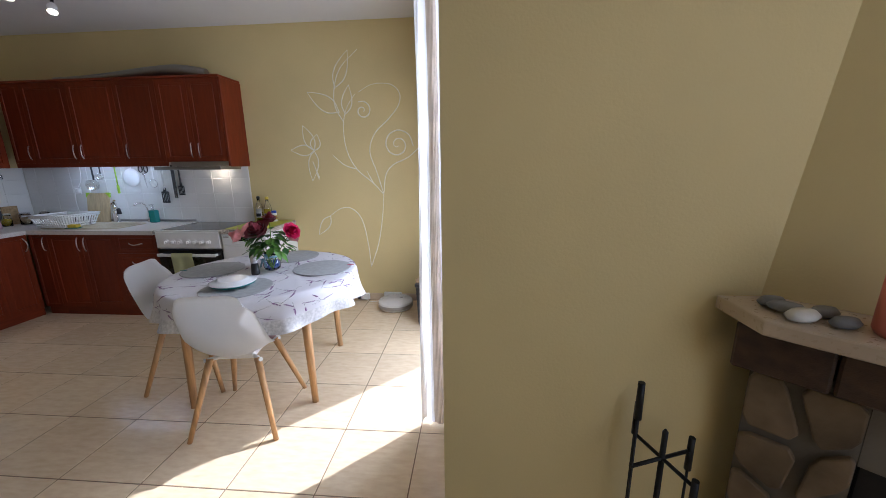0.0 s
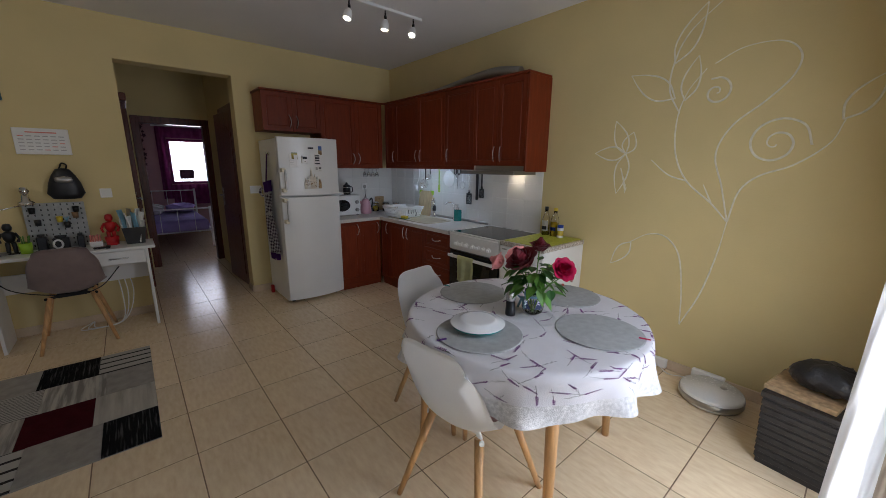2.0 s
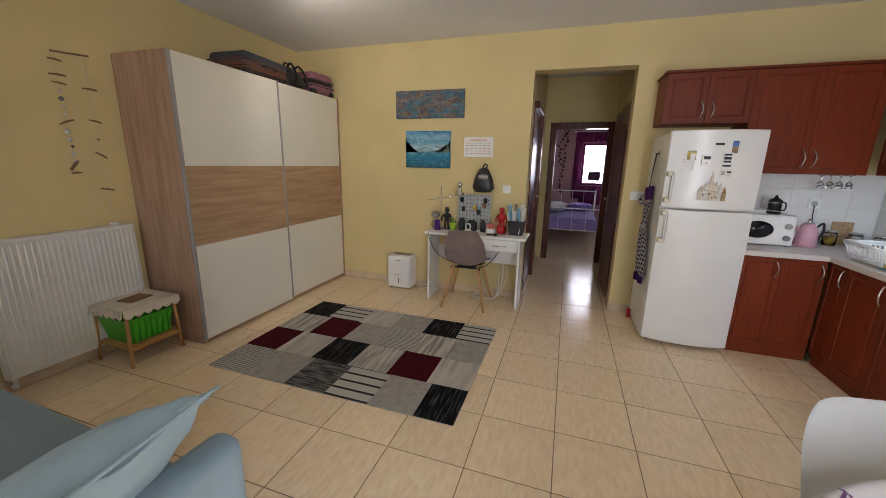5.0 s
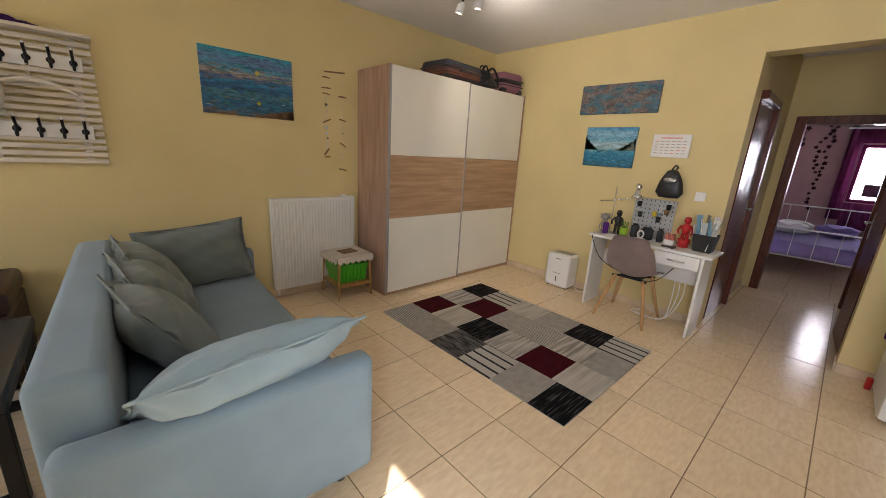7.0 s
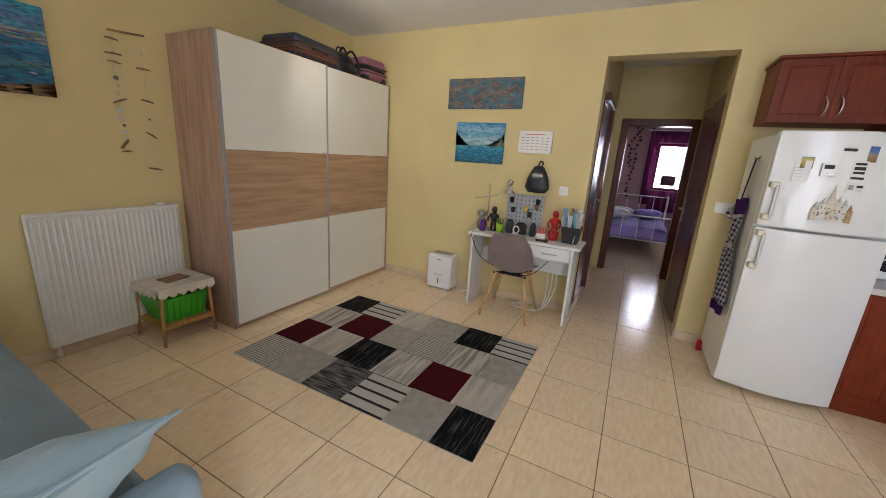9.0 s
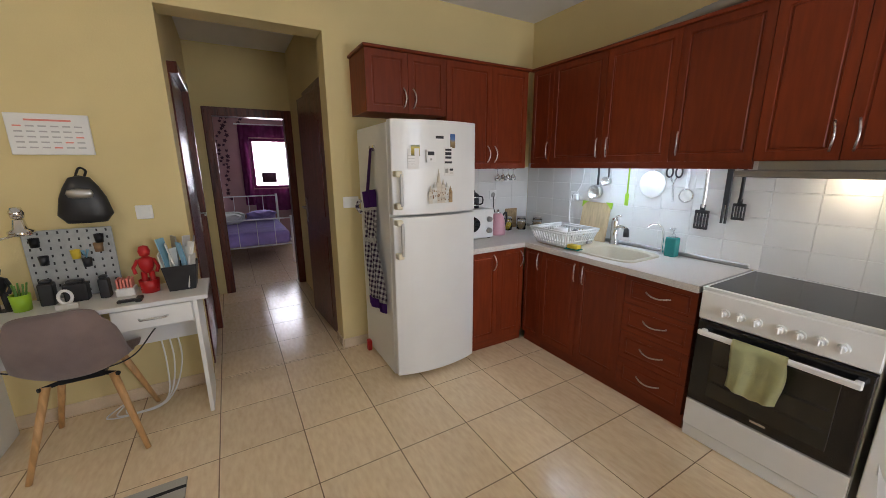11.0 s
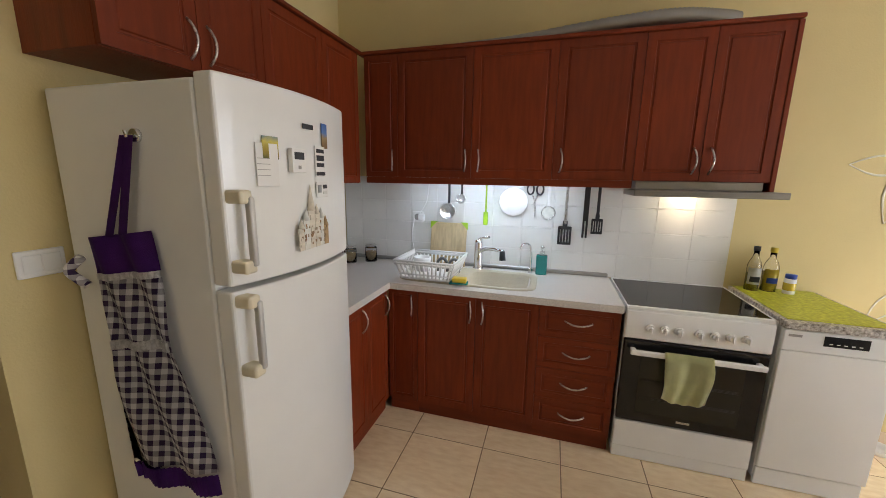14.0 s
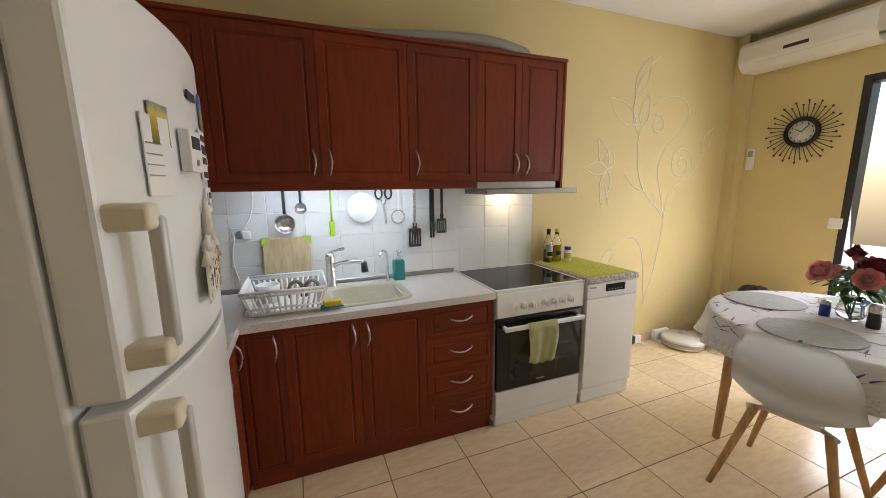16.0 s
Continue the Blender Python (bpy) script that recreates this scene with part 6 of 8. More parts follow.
teal_p = blots("teal_abstract_paint", [(0.30, (0.03, 0.10, 0.16)), (0.42, (0.06, 0.14, 0.18)), (0.50, (0.11, 0.125, 0.135)), (0.57, (0.17, 0.12, 0.115)), (0.64, (0.13, 0.105, 0.07)), (0.75, (0.21, 0.165, 0.16))], 7.0, (1, 1, 2.2))
brushed(teal_p, 0.45, 1.5, 18, (1, 1, 1.6))
picture("abstract_painting", 1.058, 1.85, 1.935, 2.224, teal_p, "wide teal and mauve abstract painting on the wall")
lake = brushed(bands("lake_paint", [(0.0, (0.02, 0.10, 0.14)), (0.12, (0.015, 0.16, 0.26)), (0.30, (0.02, 0.20, 0.33)), (0.40, (0.06, 0.27, 0.36)), (0.46, (0.25, 0.42, 0.46)), (0.56, (0.36, 0.50, 0.54)), (0.7, (0.13, 0.36, 0.50)), (0.85, (0.22, 0.42, 0.55)), (1.0, (0.03, 0.24, 0.46))], 2, -0.2, 0.2, 0.15, 10, stretch=(1, 1, 3)), 0.5, 1.45, 16, (1, 1, 3))
c, w, h = picture("lake_painting", 1.177, 1.708, 1.405, 1.803, lake, "blue lake painting with green headlands")
headm = brushed(blots("headland_paint", [(0.3, (0.02, 0.06, 0.05)), (0.5, (0.07, 0.12, 0.08)), (0.7, (0.17, 0.20, 0.15))], 14), 0.6, 1.4, 30, (1, 1, 1))
for sg, ww, hh in ((-1, 0.16, 0.15), (1, 0.20, 0.13)):
    q = B()
    n = 14
    pts = [(sg * (w / 2 - 0.001), -0.03)] + [(sg * (w / 2 - 0.001 - ww * k / n), -0.03 + hh * (1 - k / n) ** 1.3 * (0.9 + 0.12 * math.sin(k * 2.1))) for k in range(n + 1)]
    fs = [q.verts.new((x, -0.0195, z)) for x, z in pts]
    q.faces.new(fs)
    bmesh.ops.solidify(q, geom=q.faces[:], thickness=0.001)
    part("headland", q, headm, c)
q = B()
rs = random.Random(8)
for k in range(16):
    x, z = rs.uniform(-w / 2 + 0.02, w / 2 - 0.05), rs.uniform(-h / 2 + 0.02, -0.04)
    bx(q, x, x + rs.uniform(0.01, 0.03), -0.0196, -0.0185, z, z + 0.0025)
tagged(part("ripples", q, "ribbon", c), kind="stuff")
c, w, h = picture("calendar_sheet", 1.858, 2.18, 1.53, 1.738, "paper", "white printed sheet with rows of dark print", cat="paper sheet")
for r in range(5):
    for k in range(6):
        q = B()
        x, z = -w * 0.42 + k * w * 0.145, h * 0.18 - r * h * 0.13
        bx(q, x, x + w * 0.10, -0.0192, -0.018, z, z + h * 0.035)
        part("print", q, "alu" if (r + k) % 7 else "coral", c)
q = B()
bx(q, -0.09, 0.09, -0.0192, -0.018, h * 0.32, h * 0.365)
part("heading", q, "coral", c)
# black mask-shaped bag
bg = thing("mini_backpack", (W + 0.002, 2.10, 1.16), 0, "small black backpack hanging from a wall hook", "backpack")
q = lathe(B(), [(0, 0), (0.085, 0.005), (0.118, 0.05), (0.10, 0.14), (0.075, 0.20), (0.045, 0.25), (0, 0.262)], 22, (0.055, 0, 0), 0.45, 1.0)
part("bag", q, "blackp", bg)
q = lathe(B(), [(0, -0.03), (0.05, -0.02), (0.058, 0.0), (0.05, 0.02), (0, 0.03)], 18, (0.095, 0, 0.165), 0.2, 1.0)
part("badge", q, "alu", bg)
q = tube(B(), spline([(0.04, -0.02, 0.25), (0.02, 0.0, 0.30), (0.04, 0.03, 0.285), (0.05, 0.02, 0.25)], 6), 0.006, 6)
part("strap", q, "iron", bg)


def switch(name, m4, label, w=0.082, h=0.082, keys=1):
    c = thing(name, (0, 0, 0), 0, label, "switch", "switches and sockets")
    c.matrix_world = m4
    q = B()
    bx(q, -w / 2, w / 2, -0.010, 0, -h / 2, h / 2, 0.003)
    part("plate", q, "whitep", c)
    for k in range(keys):
        q = B()
        kw = (w - 0.024) / keys
        bx(q, -w / 2 + 0.012 + k * kw + 0.001, -w / 2 + 0.012 + (k + 1) * kw - 0.001, -0.014, -0.010, -h / 2 + 0.014, h / 2 - 0.014, 0.002)
        part("key", q, "enamel", c)


def socket(m4, label):
    c = thing("wall_socket", (0, 0, 0), 0, label, "socket", "switches and sockets")
    c.matrix_world = m4
    q = B()
    bx(q, -0.041, 0.041, -0.010, 0, -0.041, 0.041, 0.003)
    part("plate", q, "whitep", c)
    q = B()
    cyl(q, (0, -0.010, 0), (0, -0.012, 0), 0.024, 0.024, 20)
    part("well", q, "alu", c)
    return c


WX = lambda y, z: pose(W + 0.001, y, z, 0, 0, 90)
NX = lambda x, z: pose(x, N - 0.008, z)
EX = lambda y, z: pose(E - 0.001, y, z, 0, 0, -90)
switch("light_switch", WX(2.345, 1.20), "white light switch on the yellow wall")
switch("light_switch", WX(3.60, 1.19), "white double light switch beside the fridge", 0.12, 0.085, 2)
switch("light_switch", EX(4.60, 1.122), "white light switch beside the balcony door")
socket(NX(-3.705, 1.19), "white socket on the tiled wall")
socket(pose(W + 0.008, 4.955, 1.185, 0, 0, 90), "white socket on the tiled wall above the kettle")

# dehumidifier
dh = thing("dehumidifier", (W + 0.015, 1.17, 0), 0, "white portable dehumidifier on the floor", "dehumidifier")
q = B()
bx(q, 0.0, 0.205, -0.145, 0.145, 0.012, 0.395, 0.022, 3)
part("casing", q, "whitep", dh)
q = B()
for k in range(7):
    bx(q, 0.03 + k * 0.016, 0.036 + k * 0.016, -0.11, 0.11, 0.394, 0.3975)
part("vent", q, "alu", dh)
q = B()
bx(q, 0.2045, 0.2065, -0.005, 0.005, 0.07, 0.135), bx(q, 0.2045, 0.2065, -0.05, 0.05, 0.172, 0.176)
part("water_gauge", q, "blackp", dh)
q = B()
bx(q, 0.2045, 0.2065, -0.03, 0.03, 0.34, 0.347)
part("badge", q, "ink", dh)
q = B()
for y in (-0.11, 0.11):
    bx(q, 0.02, 0.18, y - 0.01, y + 0.01, 0, 0.0125)
part("feet", q, "blackp", dh)
q = tube(B(), spline([(W + 0.04, 1.32, 0.03), (W + 0.12, 1.40, 0.006), (W + 0.05, 1.48, 0.006), (W + 0.02, 1.55, 0.03)], 8), 0.004, 6)
single("extension_lead", q, "whitep", "white power cord on the floor", "cable", "cables")

# ---- bamboo stool with crate ----
st = thing("stool_shelf", (-2.04, -0.005, 0), 0, "bamboo stool with a lower shelf", "stool")
for sx in (-1, 1):
    for sy in (-1, 1):
        q = B()
        cyl(q, (sx * 0.178, sy * 0.175, 0), (sx * 0.163, sy * 0.163, 0.415), 0.0115, 0.0125, 10)
        part("leg", q, "bamboo", st)
for nm, z in (("top", 0.415), ("shelf", 0.14)):
    for k in range(6):
        q = B()
        y = -0.15 + k * 0.06
        bx(q, -0.185, 0.185, y - 0.026, y + 0.026, z, z + 0.012, 0.003)
        part("slat", q, "bamboo", st)
for sy in (-1, 1):
    for yy, z0, z1 in ((0.166, 0.385, 0.414), (0.17, 0.122, 0.139)):
        q = B()
        bx(q, -0.17, 0.17, sy * yy - 0.008, sy * yy + 0.008, z0, z1)
        part("rail", q, "bamboo", st)

q = B()
bx(q, -0.192, 0.192, -0.188, 0.188, 0.4285, 0.4315, 0.001)
for side in range(4):
    half, off = (0.192, 0.190) if side % 2 == 0 else (0.188, 0.194)
    n = 48
    rot = Matrix.Rotation(side * math.pi / 2, 4, "Z")
    top = [q.verts.new(rot @ Vector((-half + 2 * half * i / n, off, 0.431))) for i in range(n + 1)]
    low = [q.verts.new(rot @ Vector((-half + 2 * half * i / n, off + 0.006 + 0.003 * math.sin(i * 0.9), 0.386 - 0.024 * abs(math.sin(math.pi * i / 8))))) for i in range(n + 1)]
    for i in range(n):
        q.faces.new((top[i], top[i + 1], low[i + 1], low[i]))
single("lace_doily", q, "weather", "cream crocheted doily draped over the stool", "doily", loc=(-2.04, -0.005, 0))
q = B()
bx(q, -0.09, 0.08, -0.06, 0.07, 0.4335, 0.442, 0.003)
single("magazine", q, "drift", "brown covered magazine on the stool", "magazine", loc=(-2.04, -0.005, 0), rz=8)
q = B()
rr5 = loft(q, [([(-0.13, -0.12), (0.13, -0.12), (0.13, 0.12), (-0.13, 0.12)], 0), ([(-0.16, -0.145), (0.16, -0.145), (0.16, 0.145), (-0.16, 0.145)], 0.165),
               ([(-0.165, -0.15), (0.165, -0.15), (0.165, 0.15), (-0.165, 0.15)], 0.185), ([(-0.153, -0.138), (0.153, -0.138), (0.153, 0.138), (-0.153, 0.138)], 0.185), ([(-0.124, -0.114), (0.124, -0.114), (0.124, 0.114), (-0.124, 0.114)], 0.006)])
q.faces.new(rr5[0][::-1]), q.faces.new(rr5[-1])
for f in q.faces:
    f.smooth = False
crt = single("storage_crate", q, "green", "green plastic crate on the stool's lower shelf", "crate", loc=(-2.04, -0.005, 0.1525))
for k in range(7):
    q = B()
    bx(q, -0.13 + k * 0.04, -0.12 + k * 0.04, 0.118, 0.150, 0.01, 0.165)
    part("rib", q, "green", crt)

# ---- south wall ----
sea = brushed(bands("sea_paint", [(0.0, (0.16, 0.09, 0.05)), (0.08, (0.03, 0.12, 0.20)), (0.22, (0.015, 0.11, 0.20)), (0.34, (0.05, 0.16, 0.20)), (0.42, (0.012, 0.08, 0.19)), (0.54, (0.02, 0.16, 0.30)), (0.58, (0.07, 0.10, 0.19)), (0.66, (0.30, 0.25, 0.20)), (0.74, (0.06, 0.24, 0.36)), (0.86, (0.10, 0.17, 0.34)), (1.0, (0.02, 0.27, 0.36))], 2, -0.24, 0.24, 0.17, 9, stretch=(1, 1, 4)), 0.35, 1.75, 14, (1, 1, 4))
c, w, h = picture("sea_painting", -1.655, -0.967, 1.642, 2.123, sea, "blue seascape painting with a yellow sun", wall="S")
for z in (0.10, -0.13):
    q = lathe(B(), [(0.016, 0), (0.016, 0.001), (0, 0.0012)], 16)
    bmesh.ops.transform(q, matrix=pose(0.06, -0.0185, z, 90, 0, 0), verts=q.verts[:])
    part("sun_spot", q, "yellow", c)
rs = random.Random(31)
for k in range(34):
    x, z = rs.uniform(-0.33, 0.28), rs.uniform(-0.20, 0.0)
    ln = rs.uniform(0.02, 0.09)
    q = tube(B(), [(x, -0.0185, z), (x + ln * 0.5, -0.0185, z + rs.uniform(-0.006, 0.008)), (x + ln, -0.0185, z + rs.uniform(-0.01, 0.006))], rs.uniform(0.0012, 0.0028), 5, False, lambda t: 0.3 + math.sin(math.pi * t))
    part("brush_stroke", q, ("teal", "blue", "leaf", "drift")[k % 4] if k > 3 else "weather", c)
for k in range(12):
    x, z = rs.uniform(-0.30, 0.20), rs.uniform(0.035, 0.14)
    q = tube(B(), [(x, -0.0185, z), (x + 0.07, -0.0185, z + rs.uniform(-0.012, 0.012)), (x + 0.14, -0.0185, z + rs.uniform(-0.015, 0.01))], rs.uniform(0.002, 0.005), 5, False, lambda t: 0.2 + math.sin(math.pi * t))
    for v in q.verts:
        v.co.y = -0.0185 + (v.co.y + 0.0185) * 0.3
    part("brush_stroke", q, ("drift", "teal", "blue", "teal")[k % 4], c)
q = B()
fs = [q.verts.new(p) for p in ((w / 2 - 0.002, -0.0192, -h / 2 + 0.002), (w / 2 - 0.30, -0.0192, -h / 2 + 0.002), (w / 2 - 0.24, -0.0192, -h / 2 + 0.03), (w / 2 - 0.10, -0.0192, -h / 2 + 0.06), (w / 2 - 0.002, -0.0192, -h / 2 + 0.075))]
q.faces.new(fs)
bmesh.ops.solidify(q, geom=q.faces[:], thickness=0.001)
part("shore", q, "drift", c)
# driftwood mobile
dm = thing("driftwood_mobile", (-2.05, S + 0.02, 0), 0, "driftwood and pebble mobile hanging on the wall", "wall hanging")
q = tube(B(), [(0.10, 0, 2.10), (-0.10, 0.005, 2.115)], 0.007, 6)
part("branch", q, "drift", dm)
rs = random.Random(11)
for x, z1, gaps in ((0.087, 1.39, (0.05, 0.09, 0.05, 0.05, 0.045, 0.045, 0.05, 0.05, 0.06, 0.05, 0.045, 0.05, 0.045, 0.08)), (-0.075, 1.0, (0.10, 0.10, 0.11, 0.10, 0.12, 0.11, 0.12, 0.12, 0.10))):
    q = B()
    cyl(q, (x, 0, z1), (x, 0, 2.10), 0.0012, 0.0012, 5)
    part("string", q, "weather", dm)
    z = 2.10
    for i, g in enumerate(gaps):
        z -= g
        q = B()
        if x > 0 and i > 2 and i not in (7, 13) or x < 0 and i % 2 == 0:
            r = rs.uniform(0.010, 0.020) if x > 0 else 0.009
            lathe(q, [(0, -r), (r * 0.8, -r * 0.5), (r, r * 0.3), (0, r)], 9, (x + rs.uniform(-0.006, 0.006), 0, z), 1.0, 0.6)
            part("pebble", q, ("pebblew", "pebble", "pebblew")[i % 3], dm)
        else:
            w, sl = rs.uniform(0.028, 0.045), rs.uniform(-0.02, 0.02)
            tube(q, [(x - w, 0, z - sl), (x, 0.004, z + 0.003), (x + w, 0.002, z + sl)], 0.0065, 6, False, lambda t: 0.7 + 0.4 * math.sin(3.1 * t))
            part("twig", q, "drift", dm)
q = tube(B(), [(0.115, 0.002, 1.36), (0.07, 0.004, 1.42)], 0.009, 6)
part("twig", q, "drift", dm)
# slatted coat rack
cr = thing("coat_rack", (-0.085, S, -0.035), 0, "whitewashed slatted coat rack with black hooks", "coat rack")
for k in range(17):
    q = B()
    z = 1.275 + k * 0.0445
    bx(q, -0.29, 0.29, 0.020, 0.034, z, z + 0.028, 0.002)
    part("slat", q, "weather", cr)
for x in (-0.2, 0.2):
    q = B()
    bx(q, x - 0.02, x + 0.02, 0.001, 0.0195, 1.275, 2.03, 0.002)
    part("batten", q, "weather", cr)
q = B()
bx(q, -0.30, 0.30, 0.001, 0.13, 2.032, 2.052, 0.003)
part("shelf", q, "weather", cr)
for z in (1.43, 1.84):
    q = B()
    bx(q, -0.24, 0.24, 0.0345, 0.046, z, z + 0.085, 0.003)
    part("hook_board", q, "deskw", cr)
    for k in range(5):
        x = -0.20 + k * 0.10
        q = tube(B(), spline([(x, 0.047, z + 0.07), (x, 0.065, z + 0.02), (x, 0.085, z + 0.005), (x, 0.098, z + 0.03)], 5), 0.008, 6)
        tube(q, spline([(x, 0.047, z + 0.06), (x, 0.08, z + 0.085), (x, 0.105, z + 0.115)], 5), 0.008, 6)
        for v in lathe(q, [(0.0195, 0.0), (0.0195, 0.004), (0, 0.005)], 12, (x, 0.0, 0.0)).verts:
            if abs(v.co.z) < 0.006 and v.co.y < 0.025 and v.co.y > -0.025:
                v.co = Vector((v.co.x, 0.0475 + v.co.z, z + 0.045 + v.co.y * 1.0))
        hook = part("hook", q, "iron", cr)
        q = lathe(B(), [(0, -0.010), (0.010, 0), (0, 0.010)], 10, (x, 0.105, z + 0.118))
        part("knob", q, "whitep", hook, "white knob")
q = tube(B(), spline([(-0.20, 0.10, 1.68), (-0.10, 0.10, 1.725), (0.0, 0.10, 1.745), (0.10, 0.10, 1.725), (0.20, 0.10, 1.68)], 8), 0.013, 8, False, lambda t: 0.7 + 0.55 * math.sin(math.pi * t))
tube(q, spline([(0.0, 0.10, 1.745), (0.0, 0.10, 1.79), (0.02, 0.10, 1.81), (0.0, 0.10, 1.83)], 5), 0.003, 6)
single("clothes_hanger", q, "weather", "pale wooden clothes hanger on the coat rack", "hanger", loc=(-0.085, S, -0.02))
q = lathe(B(), [(0.06, -0.10), (0.09, -0.06), (0.105, 0.0), (0.10, 0.06), (0.08, 0.11), (0.04, 0.14), (0, 0.145)], 20, (0, 0, 0), 0.75, 0.5)
sheet(q, lambda u, v: Vector(((v - 0.5) * 0.15, 0.03 + 0.055 * u * math.cos((v - 0.5) * 2), -0.085 - 0.035 * u)), 5, 8, 0.004)
single("cap", q, "label", "beige cap hanging on the coat rack", "cap", loc=(0.105, S + 0.12, 1.625))
q = sheet(B(), lambda u, v: Vector((-0.05 + 0.32 * (u - 0.5), 0.02 + 0.09 * v, 2.053 + 0.035 * math.sin(math.pi * u) * math.sin(math.pi * v) + 0.008 * math.sin(u * 23 + v * 9))), 20, 8, 0.006)
single("purple_cloth", q, "purple", "crumpled purple cloth on the coat rack shelf", "cloth", loc=(0.045, S, -0.035))
# ornate mirror
mi = thing("wall_mirror", (0.58, S + 0.005, 0.62), 0, "mirror in a white carved frame", "mirror")
q = B()
for x0, x1, z0, z1 in ((-0.31, -0.23, 0, 0.75), (0.23, 0.31, 0, 0.75), (-0.23, 0.23, 0, 0.08), (-0.23, 0.23, 0.67, 0.75)):
    bx(q, x0, x1, 0, 0.035, z0, z1, 0.012, 3)
part("frame", q, "deskw", mi)
q = B()
for sx in (-1, 1):
    for k in range(14):
        q = lathe(B(), [(0.014, 0), (0.01, 0.006), (0, 0.009)], 8, (sx * 0.245, 0.036, 0.04 + k * 0.052))
        part("carving", q, "deskw", mi)
q = B()
bx(q, -0.229, 0.229, 0.008, 0.014, 0.081, 0.669)
part("glass", q, "mirror", mi)
# black bench and brown armchair behind the sofa
bn = thing("bench", (0.37, 0.93, 0), 0, "black padded bench with a square frame", "bench")
q = B()
bx(q, -0.33, 0.33, -0.46, 0.40, 0.42, 0.49, 0.012, 2)
part("seat", q, "blackp", bn)
for y in (-0.42, 0.34):
    q = B()
    bx(q, -0.32, -0.27, y, y + 0.05, 0, 0.42, 0.003), bx(q, 0.27, 0.32, y, y + 0.05, 0, 0.42, 0.003), bx(q, -0.27, 0.27, y, y + 0.05, 0.0, 0.04, 0.003)
    part("leg_frame", q, "iron", bn)
ac = thing("leather_ottoman", (0.50, 0.05, 0), 0, "dark brown leather ottoman with a flat padded lid", "ottoman")
q = B()
bx(q, -0.36, 0.36, -0.26, 0.30, 0.05, 0.46, 0.02, 2)
part("base", q, "brownl", ac)
q = B()
bx(q, -0.365, 0.365, -0.265, 0.305, 0.465, 0.59, 0.035, 3)
part("lid", q, "brownl", ac)
for x in (-0.30, 0.30):
    for y in (-0.21, 0.25):
        q = B()
        cyl(q, (x, y, 0), (x, y, 0.055), 0.02)
        part("foot", q, "blackp", ac)

# ---- east end: clock, air conditioner, mural ----
ck2 = thing("sunburst_clock", (E, 4.893, 1.847), 0, "black sunburst wall clock with beaded rays", "clock")
R90 = pose(0, 0, 0, 0, -90, 0)
q = lathe(B(), [(0.085, 0.0), (0.115, 0.0), (0.122, 0.012), (0.115, 0.024), (0.095, 0.028), (0.09, 0.018), (0.085, 0.0)], 40, cap=False)
bmesh.ops.transform(q, matrix=R90, verts=q.verts[:])
part("rim", q, "iron", ck2)
q = lathe(B(), [(0, 0.006), (0.094, 0.006), (0.094, 0.012), (0, 0.012)], 40)
bmesh.ops.transform(q, matrix=R90, verts=q.verts[:])
part("dial", q, "label", ck2, "pale dial")
for a, ln in ((radians(60), 0.05), (radians(-40), 0.075)):
    q = B()
    tube(q, [(-0.016, 0, 0), (-0.016, ln * math.sin(a), ln * math.cos(a))], 0.0028, 6)
    part("pointer", q, "iron", ck2)
q = B()
for k in range(12):
    a = k * math.pi / 6
    bx(q, -0.0135, -0.0122, 0.075 * math.sin(a) - 0.003, 0.075 * math.sin(a) + 0.003, 0.075 * math.cos(a) - 0.008, 0.075 * math.cos(a) + 0.008)
part("hour_marks", q, "iron", ck2)
for k in range(36):
    a = 2 * math.pi * k / 36
    r1 = 0.245 if k % 2 else 0.215
    pts = [(-0.010, rr * math.sin(a + 0.7 * (rr - 0.115)), rr * math.cos(a + 0.7 * (rr - 0.115))) for rr in [0.115 + (r1 - 0.115) * i / 5 for i in range(6)]]
    q = tube(B(), pts, 0.0028, 5)
    lathe(q, [(0, -0.009), (0.009, 0), (0, 0.009)], 8, pts[-1])
    part("ray", q, "iron", ck2)
acu = thing("air_conditioner", (E, 4.90, 2.39), 0, "white wall air conditioner above the balcony door", "air conditioner")
q = B()
n = 10
prof = [(0, 0)] + [(-0.205 + 0.07 * (1 - math.sin(math.pi / 2 * k / n)), 0.0 + 0.09 * k / n * 1.0) for k in range(n + 1)] + [(-0.205, 0.20), (-0.17, 0.235), (0, 0.235)]
prof[1] = (-0.11, 0.0)
a0 = [q.verts.new((x, -0.42, z)) for x, z in prof]
a1 = [q.verts.new((x, 0.42, z)) for x, z in prof]
for i in range(len(prof)):
    j = (i + 1) % len(prof)
    q.faces.new((a0[i], a0[j], a1[j], a1[i]))
q.faces.new(a0[::-1]), q.faces.new(a1)
bmesh.ops.recalc_face_normals(q, faces=q.faces[:])
part("casing", q, "whitep", acu)
q = B()
bx(q, -0.20, -0.12, -0.36, 0.30, -0.004, 0.012, 0.003, m=pose(0, 0, 0.01, 0, 14, 0))
part("flap", q, "cream", acu)
q = B()
bx(q, -0.207, -0.2045, -0.06, 0.10, 0.10, 0.125)
part("badge", q, "ink", acu)
q = B()
bx(q, -0.02, -0.001, -0.03, 0.03, -0.095, 0.095, 0.005)
rm = single("remote_control", q, "whitep", "white remote control in a wall holder", "remote", loc=(E, 5.24, 1.655))
q = B()
bx(q, -0.0225, -0.02, -0.02, 0.02, 0.02, 0.07)
part("display", q, "alu", rm)

# painted relief mural on the north wall
mu = thing("wall_mural", (0, N - 0.0025, 0), 0, "white painted vine mural with leaves and spirals", "mural")


